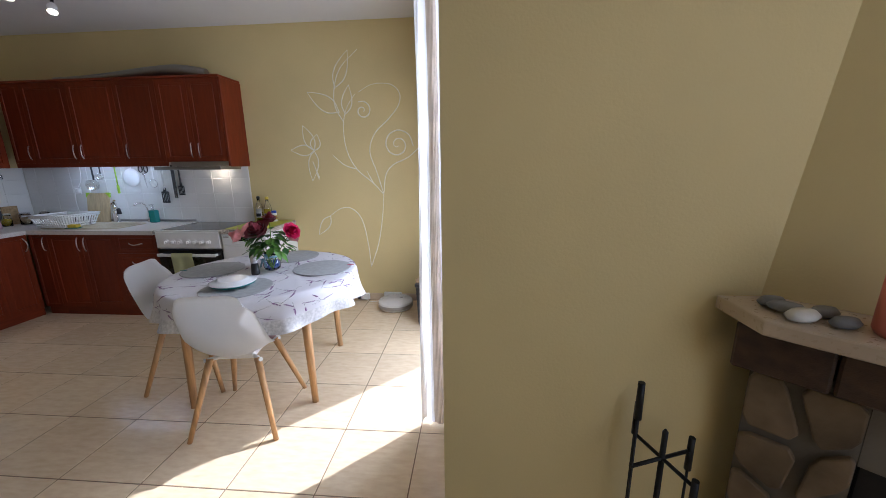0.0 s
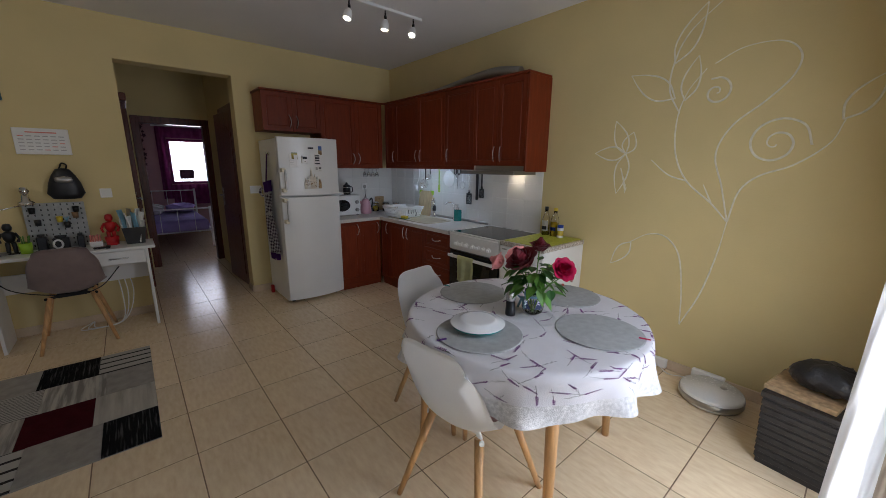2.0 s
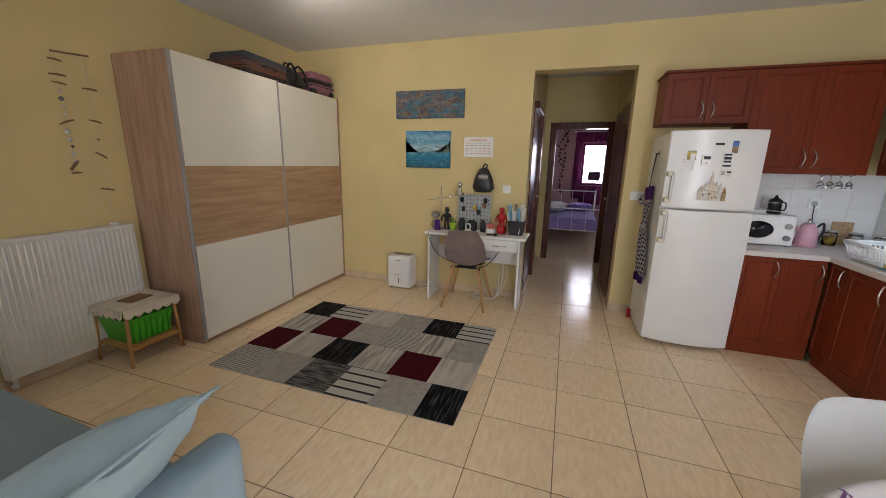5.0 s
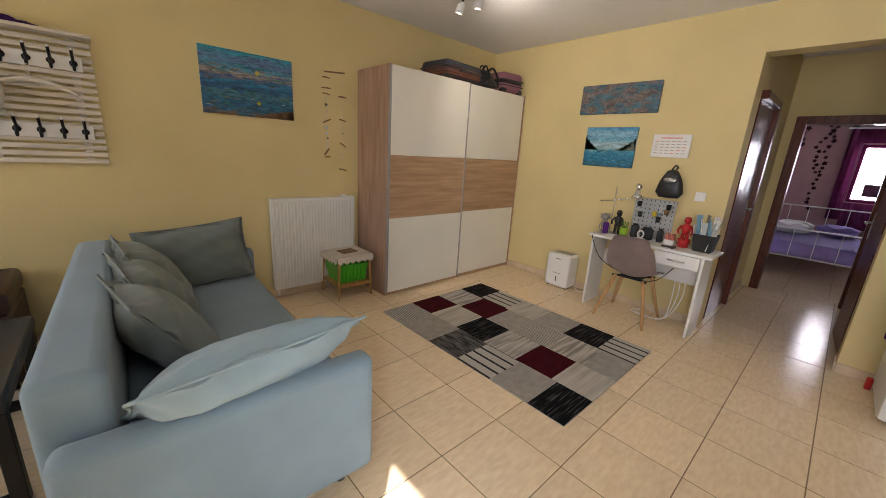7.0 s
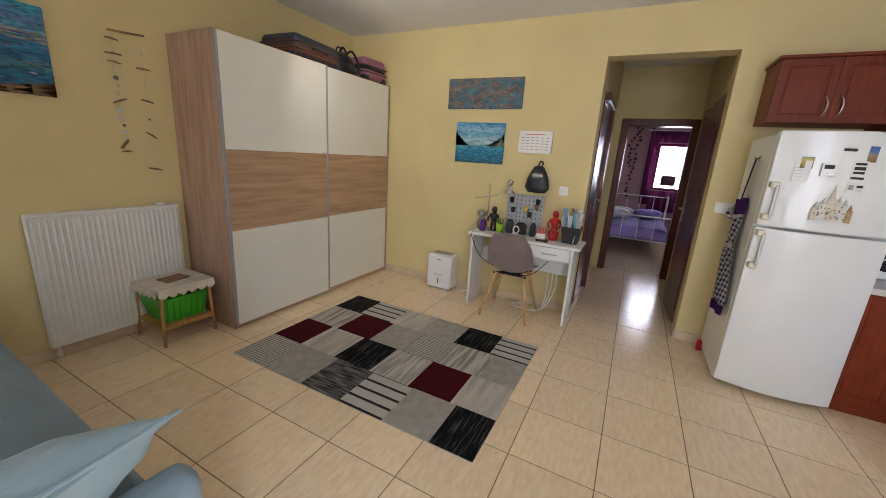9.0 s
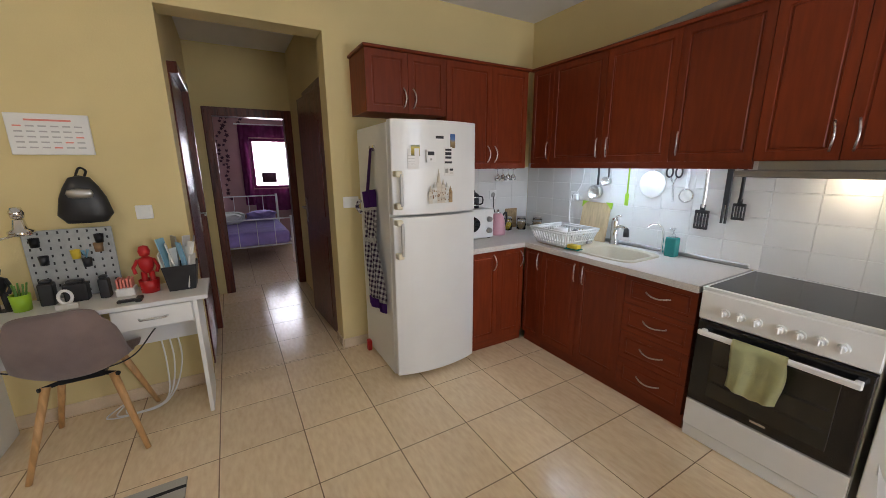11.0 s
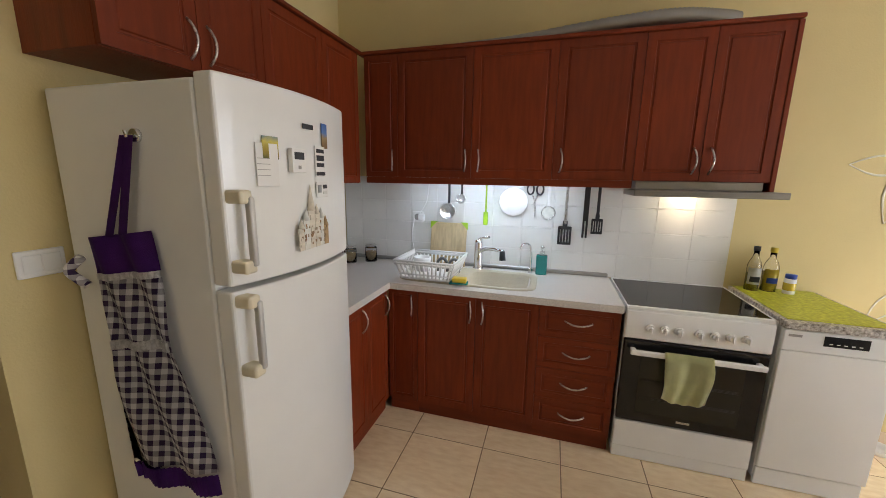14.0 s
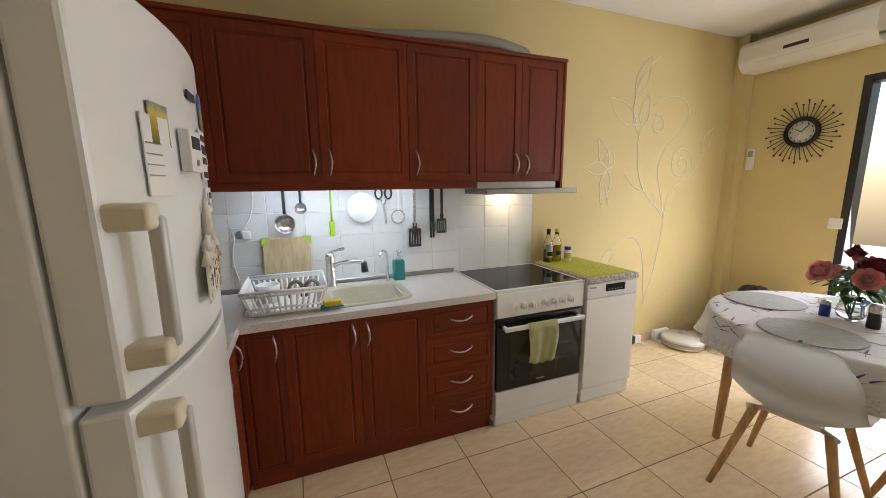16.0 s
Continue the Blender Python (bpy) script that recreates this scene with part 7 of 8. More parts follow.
def stroke(pts, r=0.0054):
    q = tube(B(), [(p.x, 0, p.y) for p in spline([(x, z, 0) for x, z in pts], 10)], r, 8, False, lambda t: 0.55 + 0.45 * math.sin(math.pi * min(1, t * 1.1 + 0.1)) ** 0.5)
    for v in q.verts:
        v.co.y *= 0.45
    part("stem", q, "mural", mu)


def leafline(x, z, ang, ln, wd):
    a = radians(ang)
    for s in (-1, 1):
        pts = []
        for k in range(5):
            t = k / 4
            o = s * wd * math.sin(math.pi * t ** 0.8)
            pts.append((x + ln * t * math.cos(a) - o * math.sin(a), z + ln * t * math.sin(a) + o * math.cos(a)))
        stroke(pts, 0.0055)


def spiral(cx, cz, r, turns, start, hand):
    stroke([(cx + r * (1 - t) * math.cos(start + hand * t * turns * 6.283) , cz + r * (1 - t) * math.sin(start + hand * t * turns * 6.283)) for t in [k / 16 for k in range(16)]], 0.0065)


stroke([(-0.53, 0.37), (-0.44, 0.62), (-0.385, 0.9), (-0.36, 1.13)])
stroke([(-0.53, 0.37), (-0.55, 0.62), (-0.60, 0.87), (-0.70, 0.985), (-0.82, 0.985), (-0.95, 0.90)])
leafline(-0.93, 0.91, 235, 0.24, 0.045)
stroke([(-0.36, 1.13), (-0.46, 1.24), (-0.62, 1.38), (-0.71, 1.56), (-0.73, 1.78), (-0.69, 1.95), (-0.60, 2.08)])
stroke([(-0.72, 1.82), (-0.80, 1.98), (-0.79, 2.16), (-0.72, 2.32), (-0.55, 2.47)])
leafline(-0.79, 2.14, 66, 0.36, 0.06)
leafline(-0.76, 1.92, 148, 0.36, 0.07)
leafline(-0.70, 1.9, 80, 0.27, 0.05)
stroke([(-0.36, 1.13), (-0.42, 1.35), (-0.48, 1.55), (-0.42, 1.72), (-0.28, 1.85), (-0.18, 1.97), (-0.165, 2.08), (-0.25, 2.16), (-0.42, 2.165), (-0.56, 2.10)])
spiral(-0.53, 1.93, 0.09, 1.6, 2.0, -1)
stroke([(-0.36, 1.13), (-0.33, 1.32), (-0.25, 1.42), (-0.10, 1.49), (0.02, 1.60), (0.06, 1.72)])
spiral(-0.20, 1.61, 0.155, 2.0, -0.1, 1)
leafline(0.05, 1.72, 60, 0.25, 0.05)
stroke([(-0.62, 1.38), (-0.74, 1.42), (-0.86, 1.52)], 0.005)
stroke([(-0.46, 1.24), (-0.52, 1.36)], 0.005)
for a, ln in ((112, 0.26), (178, 0.24), (262, 0.30), (75, 0.16)):
    leafline(-1.045, 1.565, a, ln, 0.05)
for k in range(8):
    stroke([(-1.07 + 0.008 * k, 1.46 - 0.02 * k), (-1.05 + 0.004 * k, 1.40 - 0.018 * k)], 0.004)

# curtain: linen panels gathered beside the balcony door
cu = thing("curtain", (0, 0, 0), 0, "white linen curtain with beige bands gathered at the balcony door", "curtain")


def curt_f(u, v):
    z = 2.41 - 2.385 * u
    left = 0.262 + 0.010 * math.sin(u * 5.2) + 0.010 * u
    right = 0.405 + 0.055 * u + 0.006 * math.sin(u * 9)
    x = left + (right - left) * v
    crink = 0.0022 * math.sin(v * 47 + 9 * math.sin(u * 7 + v * 5)) + 0.002 * math.sin(u * 55 + v * 31 + 3 * math.sin(v * 12))
    y = 3.53 + 0.017 * math.sin(v * 13.5 + 0.7 * math.sin(u * 3.4)) * (0.7 + 0.5 * u) + crink * (0.5 + u) + 0.02 * u * u * math.sin(v * 7) - 0.05 * u
    return Vector((x, y, z + 0.010 * math.sin(v * 20) * (u > 0.98)))


for k, (v0, v1, m) in enumerate(((0, 0.36, "curt"), (0.36, 0.66, "curtb"), (0.66, 1.0, "curt"))):
    q = sheet(B(), lambda u, v, v0=v0, v1=v1: curt_f(u, v0 + (v1 - v0) * v), 90, 24)
    part("panel", q, m, cu, "white linen panel" if m == "curt" else "beige crinkled band")
rod = thing("curtain_rod", (0, 0, 0), 0, "slim steel curtain rod over the balcony door", "curtain rod")
q = tube(B(), [(0.345, 3.20, 2.43), (0.345, 4.62, 2.43)], 0.010, 10)
part("rod", q, "alu", rod)
for y in (3.36, 4.60):
    q = tube(B(), [(0.345, y, 2.43), (E, y, 2.43)], 0.008, 8)
    part("bracket", q, "alu", rod)

# ---- floor things by the balcony ----
rv = thing("robot_vacuum", (-0.24, 5.19, 0), 0, "white round robot vacuum docked at the wall", "robot vacuum")
q = lathe(B(), [(0, 0.012), (0.165, 0.012), (0.172, 0.03), (0.172, 0.075), (0.165, 0.086), (0, 0.088)], 48)
part("body", q, "vacuum", rv)
q = lathe(B(), [(0.1735, 0.028), (0.1755, 0.03), (0.1755, 0.06), (0.1735, 0.062)], 48)
part("bumper", q, "alu", rv)
q = lathe(B(), [(0.02, 0.088), (0.02, 0.0905), (0, 0.091)], 20, (0.05, 0.06, 0))
part("button", q, "alu", rv)
q = B()
for y in (-0.11, 0.11):
    bx(q, -0.03, 0.03, y - 0.012, y + 0.012, 0, 0.014)
part("wheel", q, "blackp", rv)
q = B()
bx(q, -0.40, -0.21, N - 0.05, N - 0.012, 0.0, 0.10, 0.006), bx(q, -0.40, -0.21, N - 0.12, N - 0.05, 0, 0.012, 0.003)
single("charging_dock", q, "whitep", "white charging dock against the skirting", "charging dock")
ps = thing("plug_adapter", (-0.60, N - 0.012, 0.045), 0, "white plugs and adapter in a low wall socket", "plug")
q = B()
bx(q, -0.05, 0.04, -0.035, 0, -0.03, 0.04, 0.006, 2)
part("adapter", q, "whitep", ps)
q = B()
bx(q, -0.085, -0.05, -0.05, 0, -0.02, 0.05, 0.006, 2)
part("plug", q, "blackp", ps)
q = tube(B(), spline([(-0.05, -0.03, 0.02), (0.06, -0.06, -0.04), (0.16, -0.02, -0.04), (0.25, -0.02, -0.03)], 7), 0.003, 6)
part("cord", q, "whitep", ps)
for x, m, nm in ((-1.03, "pinkc", "pink"), (-0.93, "enamel", "white")):
    q = lathe(B(), [(0, 0.002), (0.055, 0.0), (0.065, 0.03), (0.06, 0.03), (0.05, 0.008), (0, 0.008)], 22)
    single("pet_bowl", q, "rosem" if m == "pinkc" else m, "small %s pet bowl on the floor" % nm, "bowl", "pet bowls", loc=(x, 5.31, 0))
bn2 = thing("storage_bin", (0.215, 4.925, 0), -6, "black woven resin bin wrapped in plastic", "bin")
q = B()
rr6 = loft(q, [([(-0.14, -0.16), (0.14, -0.16), (0.14, 0.16), (-0.14, 0.16)], 0.0), ([(-0.155, -0.175), (0.155, -0.175), (0.155, 0.175), (-0.155, 0.175)], 0.36),
               ([(-0.165, -0.185), (0.165, -0.185), (0.165, 0.185), (-0.165, 0.185)], 0.37), ([(-0.165, -0.185), (0.165, -0.185), (0.165, 0.185), (-0.165, 0.185)], 0.395), ([(-0.14, -0.16), (0.14, -0.16), (0.14, 0.16), (-0.14, 0.16)], 0.395)])
q.faces.new(rr6[0][::-1]), q.faces.new(rr6[-1])
for f in q.faces:
    f.smooth = False
part("bin_body", q, "wicker", bn2)
q = B()
for k in range(9):
    z = 0.03 + k * 0.037
    wv = 0.142 + 0.014 * z / 0.36
    for s in (-1, 1):
        bx(q, -wv, wv, s * (wv + 0.022) - 0.003, s * (wv + 0.022) + 0.003, z, z + 0.026, 0.002), bx(q, s * (wv + 0.002) - 0.003, s * (wv + 0.002) + 0.003, -wv - 0.02, wv + 0.02, z, z + 0.026, 0.002)
tagged(part("weave", q, "wicker", bn2), kind="stuff")
q = B()
bx(q, -0.16, 0.10, -0.15, 0.15, 0.396, 0.42, 0.002)
single("cardboard", q, "kraft", "folded cardboard lying on the bin", "cardboard", loc=(0.215, 4.925, 0), rz=-10)
q = sheet(B(), lambda u, v: Vector((0.14 * math.sin(math.pi * u) * math.cos(6.283 * v) * (1 + 0.12 * math.sin(v * 40 + u * 9)), 0.12 * math.sin(math.pi * u) * math.sin(6.283 * v) * (1 + 0.12 * math.sin(v * 33)), 0.07 - 0.07 * math.cos(math.pi * u) + 0.012 * math.sin(v * 50 + u * 17) * math.sin(math.pi * u))), 14, 36, 0, True)
single("black_bag", q, "wicker", "crumpled black plastic bag on the bin", "bag", loc=(0.245, 4.94, 0.422))

# ---- fireplace corner ----
fp = thing("fireplace", (0, 0, 0), 0, "fieldstone corner fireplace with beige marble mantel", "fireplace")
# the front runs slantwise from the wall beside the balcony door
FA, FB = Vector((1.193, 2.623, 0)), Vector((2.165, 1.69, 0))
fd = (FB - FA).normalized()
fn = Vector((-fd.y, fd.x, 0)) * -1
MF = Matrix(((fd.x, -fn.x, 0, FA.x), (fd.y, -fn.y, 0, FA.y), (0, 0, 1, 0), (0, 0, 0, 1)))
fl = (FB - FA).length


def in_fp(q):
    bmesh.ops.transform(q, matrix=MF, verts=q.verts[:])
    bmesh.ops.recalc_face_normals(q, faces=q.faces[:])
    return q


q = B()
bx(q, 0.05, fl - 0.05, -0.02, 0.30, 0.0, 0.045)
part("hearth", in_fp(q), "mortar", fp)
for nm, x0, x1, y0, y1, z0, z1 in (("pier", 0.03, 0.24, 0.06, 0.20, 0.046, 0.925), ("pier", fl - 0.26, fl - 0.04, 0.06, 0.20, 0.046, 0.925), ("lintel", 0.241, fl - 0.261, 0.06, 0.20, 0.74, 0.925), ("firebox_back", 0.24, fl - 0.26, 0.301, 0.34, 0, 0.74)):
    q = B()
    bx(q, x0, x1, y0, y1, z0, z1)
    part(nm, in_fp(q), "mortar", fp)
rs = random.Random(21)
for x0, x1, z0, z1, nx, nz in ((0.02, 0.25, 0.05, 0.91, 2, 6), (fl - 0.27, fl - 0.03, 0.05, 0.91, 2, 5)):
    knot = [[(x0 + i * (x1 - x0) / nx + (rs.uniform(-0.045, 0.045) if 0 < i < nx else 0), z0 + j * (z1 - z0) / nz + (rs.uniform(-0.06, 0.06) if 0 < j < nz else 0)) for j in range(nz + 1)] for i in range(nx + 1)]
    for i in range(nx):
        for j in range(nz):
            ring = [knot[i][j], knot[i + 1][j], knot[i + 1][j + 1], knot[i][j + 1]]
            mx, mz = sum(p[0] for p in ring) / 4, sum(p[1] for p in ring) / 4
            inset = [(mx + (p[0] - mx) * (1 - 0.012 / max(0.03, abs(p[0] - mx))), mz + (p[1] - mz) * (1 - 0.012 / max(0.03, abs(p[1] - mz)))) for p in ring]
            pts = [p for a in range(4) for p in ((inset[a][0] * 0.82 + inset[a - 1][0] * 0.18, inset[a][1] * 0.82 + inset[a - 1][1] * 0.18), (inset[a][0] * 0.85 + inset[(a + 1) % 4][0] * 0.15, inset[a][1] * 0.85 + inset[(a + 1) % 4][1] * 0.15))]
            q = extrude_outline(B(), pts, 0, 0.02, 0.005)
            bmesh.ops.transform(q, matrix=pose(0, 0.06, 0, 90, 0, 0), verts=q.verts[:])
            part("stone", in_fp(q), "stone", fp)
for k in range(7):
    q = B()
    x = -0.005 + k * (fl - 0.07) / 7
    bx(q, x, x + (fl - 0.07) / 7 - 0.005, 0.0, 0.10, 0.912, 1.032, 0.006)
    part("timber_block", in_fp(q), "beam", fp, "dark timber corbel block")
q = B()
extrude_outline(q, [(-0.066, 0.062), (0.05, -0.06), (fl + 0.03, -0.06), (fl + 0.03, 0.12), (0.26, 0.36), (0.21, 0.32)], 1.033, 1.069, 0.005)
part("mantel", in_fp(q), "marble", fp)
q = B()
loft(q, [([(-0.005, 0.148), (fl + 0.08, 0.148), (fl + 0.08, 0.6), (0.475, 0.6)], 1.070), ([(0.153, 0.30), (fl + 0.08, 0.30), (fl + 0.08, 0.6), (0.475, 0.6)], 2.712)])
for f in q.faces:
    f.smooth = False
part("chimney_breast", in_fp(q), "wall", fp)
q = B()
bx(q, 0.245, fl - 0.265, 0.09, 0.13, 0.05, 0.735, 0.004)
fdoor = part("fire_door", in_fp(q), "iron", fp)
q = B()
bx(q, 0.31, fl - 0.33, 0.084, 0.089, 0.12, 0.66)
part("glass", in_fp(q), "blackg", fdoor)
for x, y, rx_, m, nm in ((0.045, 0.06, 0.028, "pebble", "grey"), (0.075, 0.035, 0.032, "pebble", "grey"), (0.105, 0.0, 0.036, "pebblew", "white"), (0.135, 0.055, 0.030, "pebble", "grey"), (0.17, 0.01, 0.026, "pebble", "grey")):
    q = lathe(B(), [(0, 0), (rx_ * 0.8, 0.004), (rx_, 0.013), (rx_ * 0.7, 0.024), (0, 0.028)], 18, (0, 0, 0), 1.2, 0.7)
    p = MF @ Vector((x, y, 1.0695))
    single("pebble_stone", q, m, "flat %s pebble on the mantel" % nm, "pebble", "pebbles on the mantel", loc=tuple(p), rz=rs.uniform(-60, 20))
q = lathe(B(), [(0, 0), (0.055, 0), (0.06, 0.01), (0.058, 0.13), (0.05, 0.14), (0, 0.138)], 26)
single("pillar_candle", q, "coral", "coral pink pillar candle on the mantel", "candle", loc=tuple(MF @ Vector((0.265, 0.04, 1.0695))))
ft = thing("fire_tools", (1.035, 2.585, 0), 20, "black iron fireplace tool set on a stand", "fire tools")
q = B()
lathe(q, [(0, 0), (0.09, 0), (0.09, 0.012), (0.008, 0.02), (0.007, 0.74), (0, 0.75)], 16)
part("stand", q, "iron", ft)
q = B()
for k in range(2):
    tube(q, [(0.10 * math.cos(k * 1.57), 0.10 * math.sin(k * 1.57), 0.66), (-0.10 * math.cos(k * 1.57), -0.10 * math.sin(k * 1.57), 0.66)], 0.005, 8)
part("cross_bar", q, "iron", ft)
for k in range(4):
    a = k * 1.57
    x, y = 0.095 * math.cos(a), 0.095 * math.sin(a)
    q = B()
    h1 = (0.60, 0.66, 0.80, 0.58)[k]
    cyl(q, (x, y, 0.05), (x, y, h1), 0.0035), cyl(q, (x, y, h1), (x, y, h1 + 0.10), 0.009, 0.008)
    part("tool", q, "iron", ft)

# ---- bedroom through the doorway ----
def cyl_part(p0, p1, r_):
    q = B()
    cyl(q, p0, p1, r_)
    return q


be = thing("bed", (-7.50, 3.57, 0), 0, "white metal bed with a lilac bedspread", "bed")
BLn, BWd = 1.80, 1.45
for nm, x, h in (("footboard", 0.0, 0.70), ("headboard", -BLn, 0.92)):
    board = part(nm, cyl_part((x, 0, h), (x, -BWd, h), 0.011), "enamel", be)
    part("lower_rail", cyl_part((x, 0, 0.30), (x, -BWd, 0.30), 0.011), "enamel", board)
    for y in (0, -BWd):
        part("post", cyl_part((x, y, 0), (x, y, h + 0.03), 0.02), "enamel", board)
    for k in range(1, 6):
        part("bar", cyl_part((x, -BWd * k / 6, 0.30), (x, -BWd * k / 6, h), 0.005), "enamel", board)
q = B()
for y in (0, -BWd):
    bx(q, -BLn, 0, y - 0.015, y + 0.015, 0.27, 0.33, 0.003)
part("side_rail", q, "enamel", be)
q = B()
bx(q, -BLn + 0.03, -0.03, -BWd + 0.03, -0.03, 0.30, 0.50, 0.05, 3)
part("mattress", q, "lilac", be, "lilac covered mattress")
q = sheet(B(), lambda u, v: Vector((-BLn + 0.1 + (BLn - 0.12) * u, -BWd + 0.01 + (BWd - 0.02) * v, 0.508 + 0.006 * math.sin(u * 14) * math.sin(v * 9) - (0.16 + 0.02 * math.sin(u * 18)) * max(0, (abs(v - 0.5) - 0.46) / 0.04))), 24, 40, 0.006)
single("bedspread", q, "lilac", "lilac quilted bedspread on the bed", "bedspread", loc=(-7.50, 3.57, 0))
for x, y, m, nm in ((-8.85, 2.75, "label", "white"), (-8.85, 3.25, "lilac", "lilac"), (-8.55, 2.70, "paper", "patterned")):
    c = thing("pillow", (0, 0, 0), 0, "%s pillow on the bed" % nm, "pillow", "pillows on the bed")
    part("cover", pillow(B(), 0.5, 0.36, 0.15, pose(x, y, 0.60, 65, 0, 90), 7), m, c)
vn = thing("vine_decal", (BED_W + 0.002, 0, 0), 0, "dark trailing vine leaves on the pink wall", "wall decal")
rs = random.Random(4)
for y0, z0, z1 in ((2.95, 2.45, 0.9), (2.80, 2.45, 1.5), (3.10, 2.5, 2.1), (2.55, 2.4, 1.2)):
    z, y = z0, y0
    while z > z1:
        z -= rs.uniform(0.055, 0.10)
        y += rs.uniform(-0.05, 0.05)
        q = B()
        a, s = rs.uniform(0, 6.28), rs.uniform(0.028, 0.048)
        pts = [(s * (1 if k % 2 == 0 else 0.55) * math.cos(a + k * 0.628), s * (1 if k % 2 == 0 else 0.55) * math.sin(a + k * 0.628)) for k in range(10)]
        q.faces.new([q.verts.new((0.002, y + px_, z + pz_)) for px_, pz_ in pts])
        bmesh.ops.solidify(q, geom=q.faces[:], thickness=0.001)
        part("vine_leaf", q, "vine", vn)
bc = thing("bedroom_curtain", (BED_W + 0.06, 0, 0), 0, "plum voile curtain hung round the bedroom window", "curtain")
for nm, y0, y1, z0, z1 in (("valance", 3.06, 4.4, 1.985, 2.2), ("panel", 3.05, 3.215, 0.75, 2.18), ("panel", 4.26, 4.45, 0.75, 2.18), ("panel", 3.215, 4.26, 0.62, 1.04)):
    q = sheet(B(), lambda u, v, y0=y0, y1=y1, z0=z0, z1=z1: Vector((0.02 * math.sin(v * (y1 - y0) * 62), y0 + (y1 - y0) * v, z1 + (z0 - z1) * u)), 4, 60)
    part(nm, q, "plum", bc)
q = B()
bx(q, BED_W + 0.02, BED_W + 0.04, 3.0, 4.5, 2.2, 2.225, 0.003)
single("curtain_rail", q, "whitep", "white curtain rail over the bedroom window", "curtain rail")

# ---- ceiling track lights ----
def track(x, y0, y1, heads, label):
    c = thing("track_light", (x, 0, H), 0, label, "track light", "track lights")
    q = B()
    bx(q, -0.018, 0.018, y0, y1, -0.022, 0.0, 0.003)
    part("rail", q, "enamel", c)
    for y, tilt, yaw in heads:
        q = B()
        cyl(q, (0, y, -0.022), (0, y, -0.07), 0.006)
        cyl(q, (0, y, -0.06), (0, y, -0.085), 0.011)
        part("arm", q, "iron", c)
        m4 = Matrix.Translation((0, y, -0.088)) @ pose(0, 0, 0, tilt, 0, yaw)
        q = lathe(B(), [(0.014, 0.0), (0.022, -0.012), (0.03, -0.03), (0.034, -0.085), (0.031, -0.085), (0.027, -0.03), (0, -0.02)], 20)
        bmesh.ops.transform(q, matrix=m4, verts=q.verts[:])
        sh = part("shade", q, "enamel", c)
        q = lathe(B(), [(0, -0.078), (0.029, -0.078), (0.029, -0.073), (0, -0.070)], 20)
        bmesh.ops.transform(q, matrix=m4, verts=q.verts[:])
        part("bulb", q, "bulb", sh, "lit warm bulb")


track(-2.62, 3.55, 4.66, ((3.98, 22, 200), (4.30, 10, 200), (4.58, 30, 215)), "white track light with three lit spot heads")
track(-2.66, 0.72, 1.75, ((0.80, -20, 20), (0.98, 12, 160)), "white track light with lit spot heads")
for x, y in ((-2.66, 4.30), (-2.70, 4.56)):
    lamp("track_spot", "SPOT", 1.6, look((x, y, 2.52), (x - 0.1, y - 0.25, 0.5)), (1.0, 0.83, 0.6), cone=radians(95))
lamp("track_spot", "SPOT", 8.0, look((-2.70, 0.98, 2.52), (-4.3, 1.15, 1.7)), (1.0, 0.88, 0.70), cone=radians(150))

# ---- things on the kitchen worktop ----
mw = thing("microwave", (-4.265, 4.515, SZ), 0, "white microwave oven with a dark window", "microwave")
q = B()
bx(q, 0.0, 0.31, -0.21, 0.19, 0.008, 0.25, 0.006)
part("casing", q, "whitep", mw)
q = B()
bx(q, 0.31, 0.318, -0.205, 0.09, 0.015, 0.243, 0.003)
dd = part("door", q, "whitep", mw)
q = lathe(B(), [(0.0, 0), (0.085, 0), (0.085, 0.003), (0, 0.004)], 28, (0, 0, 0), 0.82, 1.25)
bmesh.ops.transform(q, matrix=pose(0.318, -0.06, 0.13, 0, 90, 0), verts=q.verts[:])
part("window", q, "blackg", dd)
for z in (0.07, 0.165):
    q = B()
    cyl(q, (0.31, 0.14, z), (0.335, 0.14, z), 0.024, 0.021, 18)
    part("dial", q, "alu", mw)
q = B()
for y in (-0.18, 0.16):
    bx(q, 0.02, 0.29, y - 0.01, y + 0.01, 0, 0.0085)
part("feet", q, "blackp", mw)
q = B()
bx(q, -4.22, -4.02, 4.36, 4.52, SZ + 0.251, SZ + 0.285, 0.008, 2)
single("kitchen_scale", q, "whitep", "flat white kitchen scale on the microwave", "scale")
cf = thing("coffee_pot", (-4.10, 4.60, SZ + 0.2505), 0, "black and steel coffee press on the microwave", "coffee pot")
q = lathe(B(), [(0, 0), (0.045, 0), (0.045, 0.105), (0.04, 0.115), (0.015, 0.13), (0.008, 0.15), (0, 0.152)], 20)
part("jug", q, "blackp", cf)
q = lathe(B(), [(0.046, 0.02), (0.047, 0.02), (0.047, 0.03), (0.046, 0.03)], 20)
lathe(q, [(0.046, 0.085), (0.047, 0.085), (0.047, 0.095), (0.046, 0.095)], 20)
part("band", q, "chrome", cf)
q = tube(B(), spline([(0.04, 0.02, 0.10), (0.07, 0.04, 0.09), (0.07, 0.04, 0.04), (0.042, 0.02, 0.03)], 5), 0.006)
part("handle", q, "blackp", cf)
kt = thing("kettle", (-4.07, 4.84, SZ), 0, "pink enamel electric kettle", "kettle")
q = lathe(B(), [(0, 0), (0.07, 0), (0.072, 0.015), (0.074, 0.02), (0.066, 0.10), (0.05, 0.165), (0.035, 0.185), (0, 0.195)], 26)
part("body", q, "pinkp", kt)
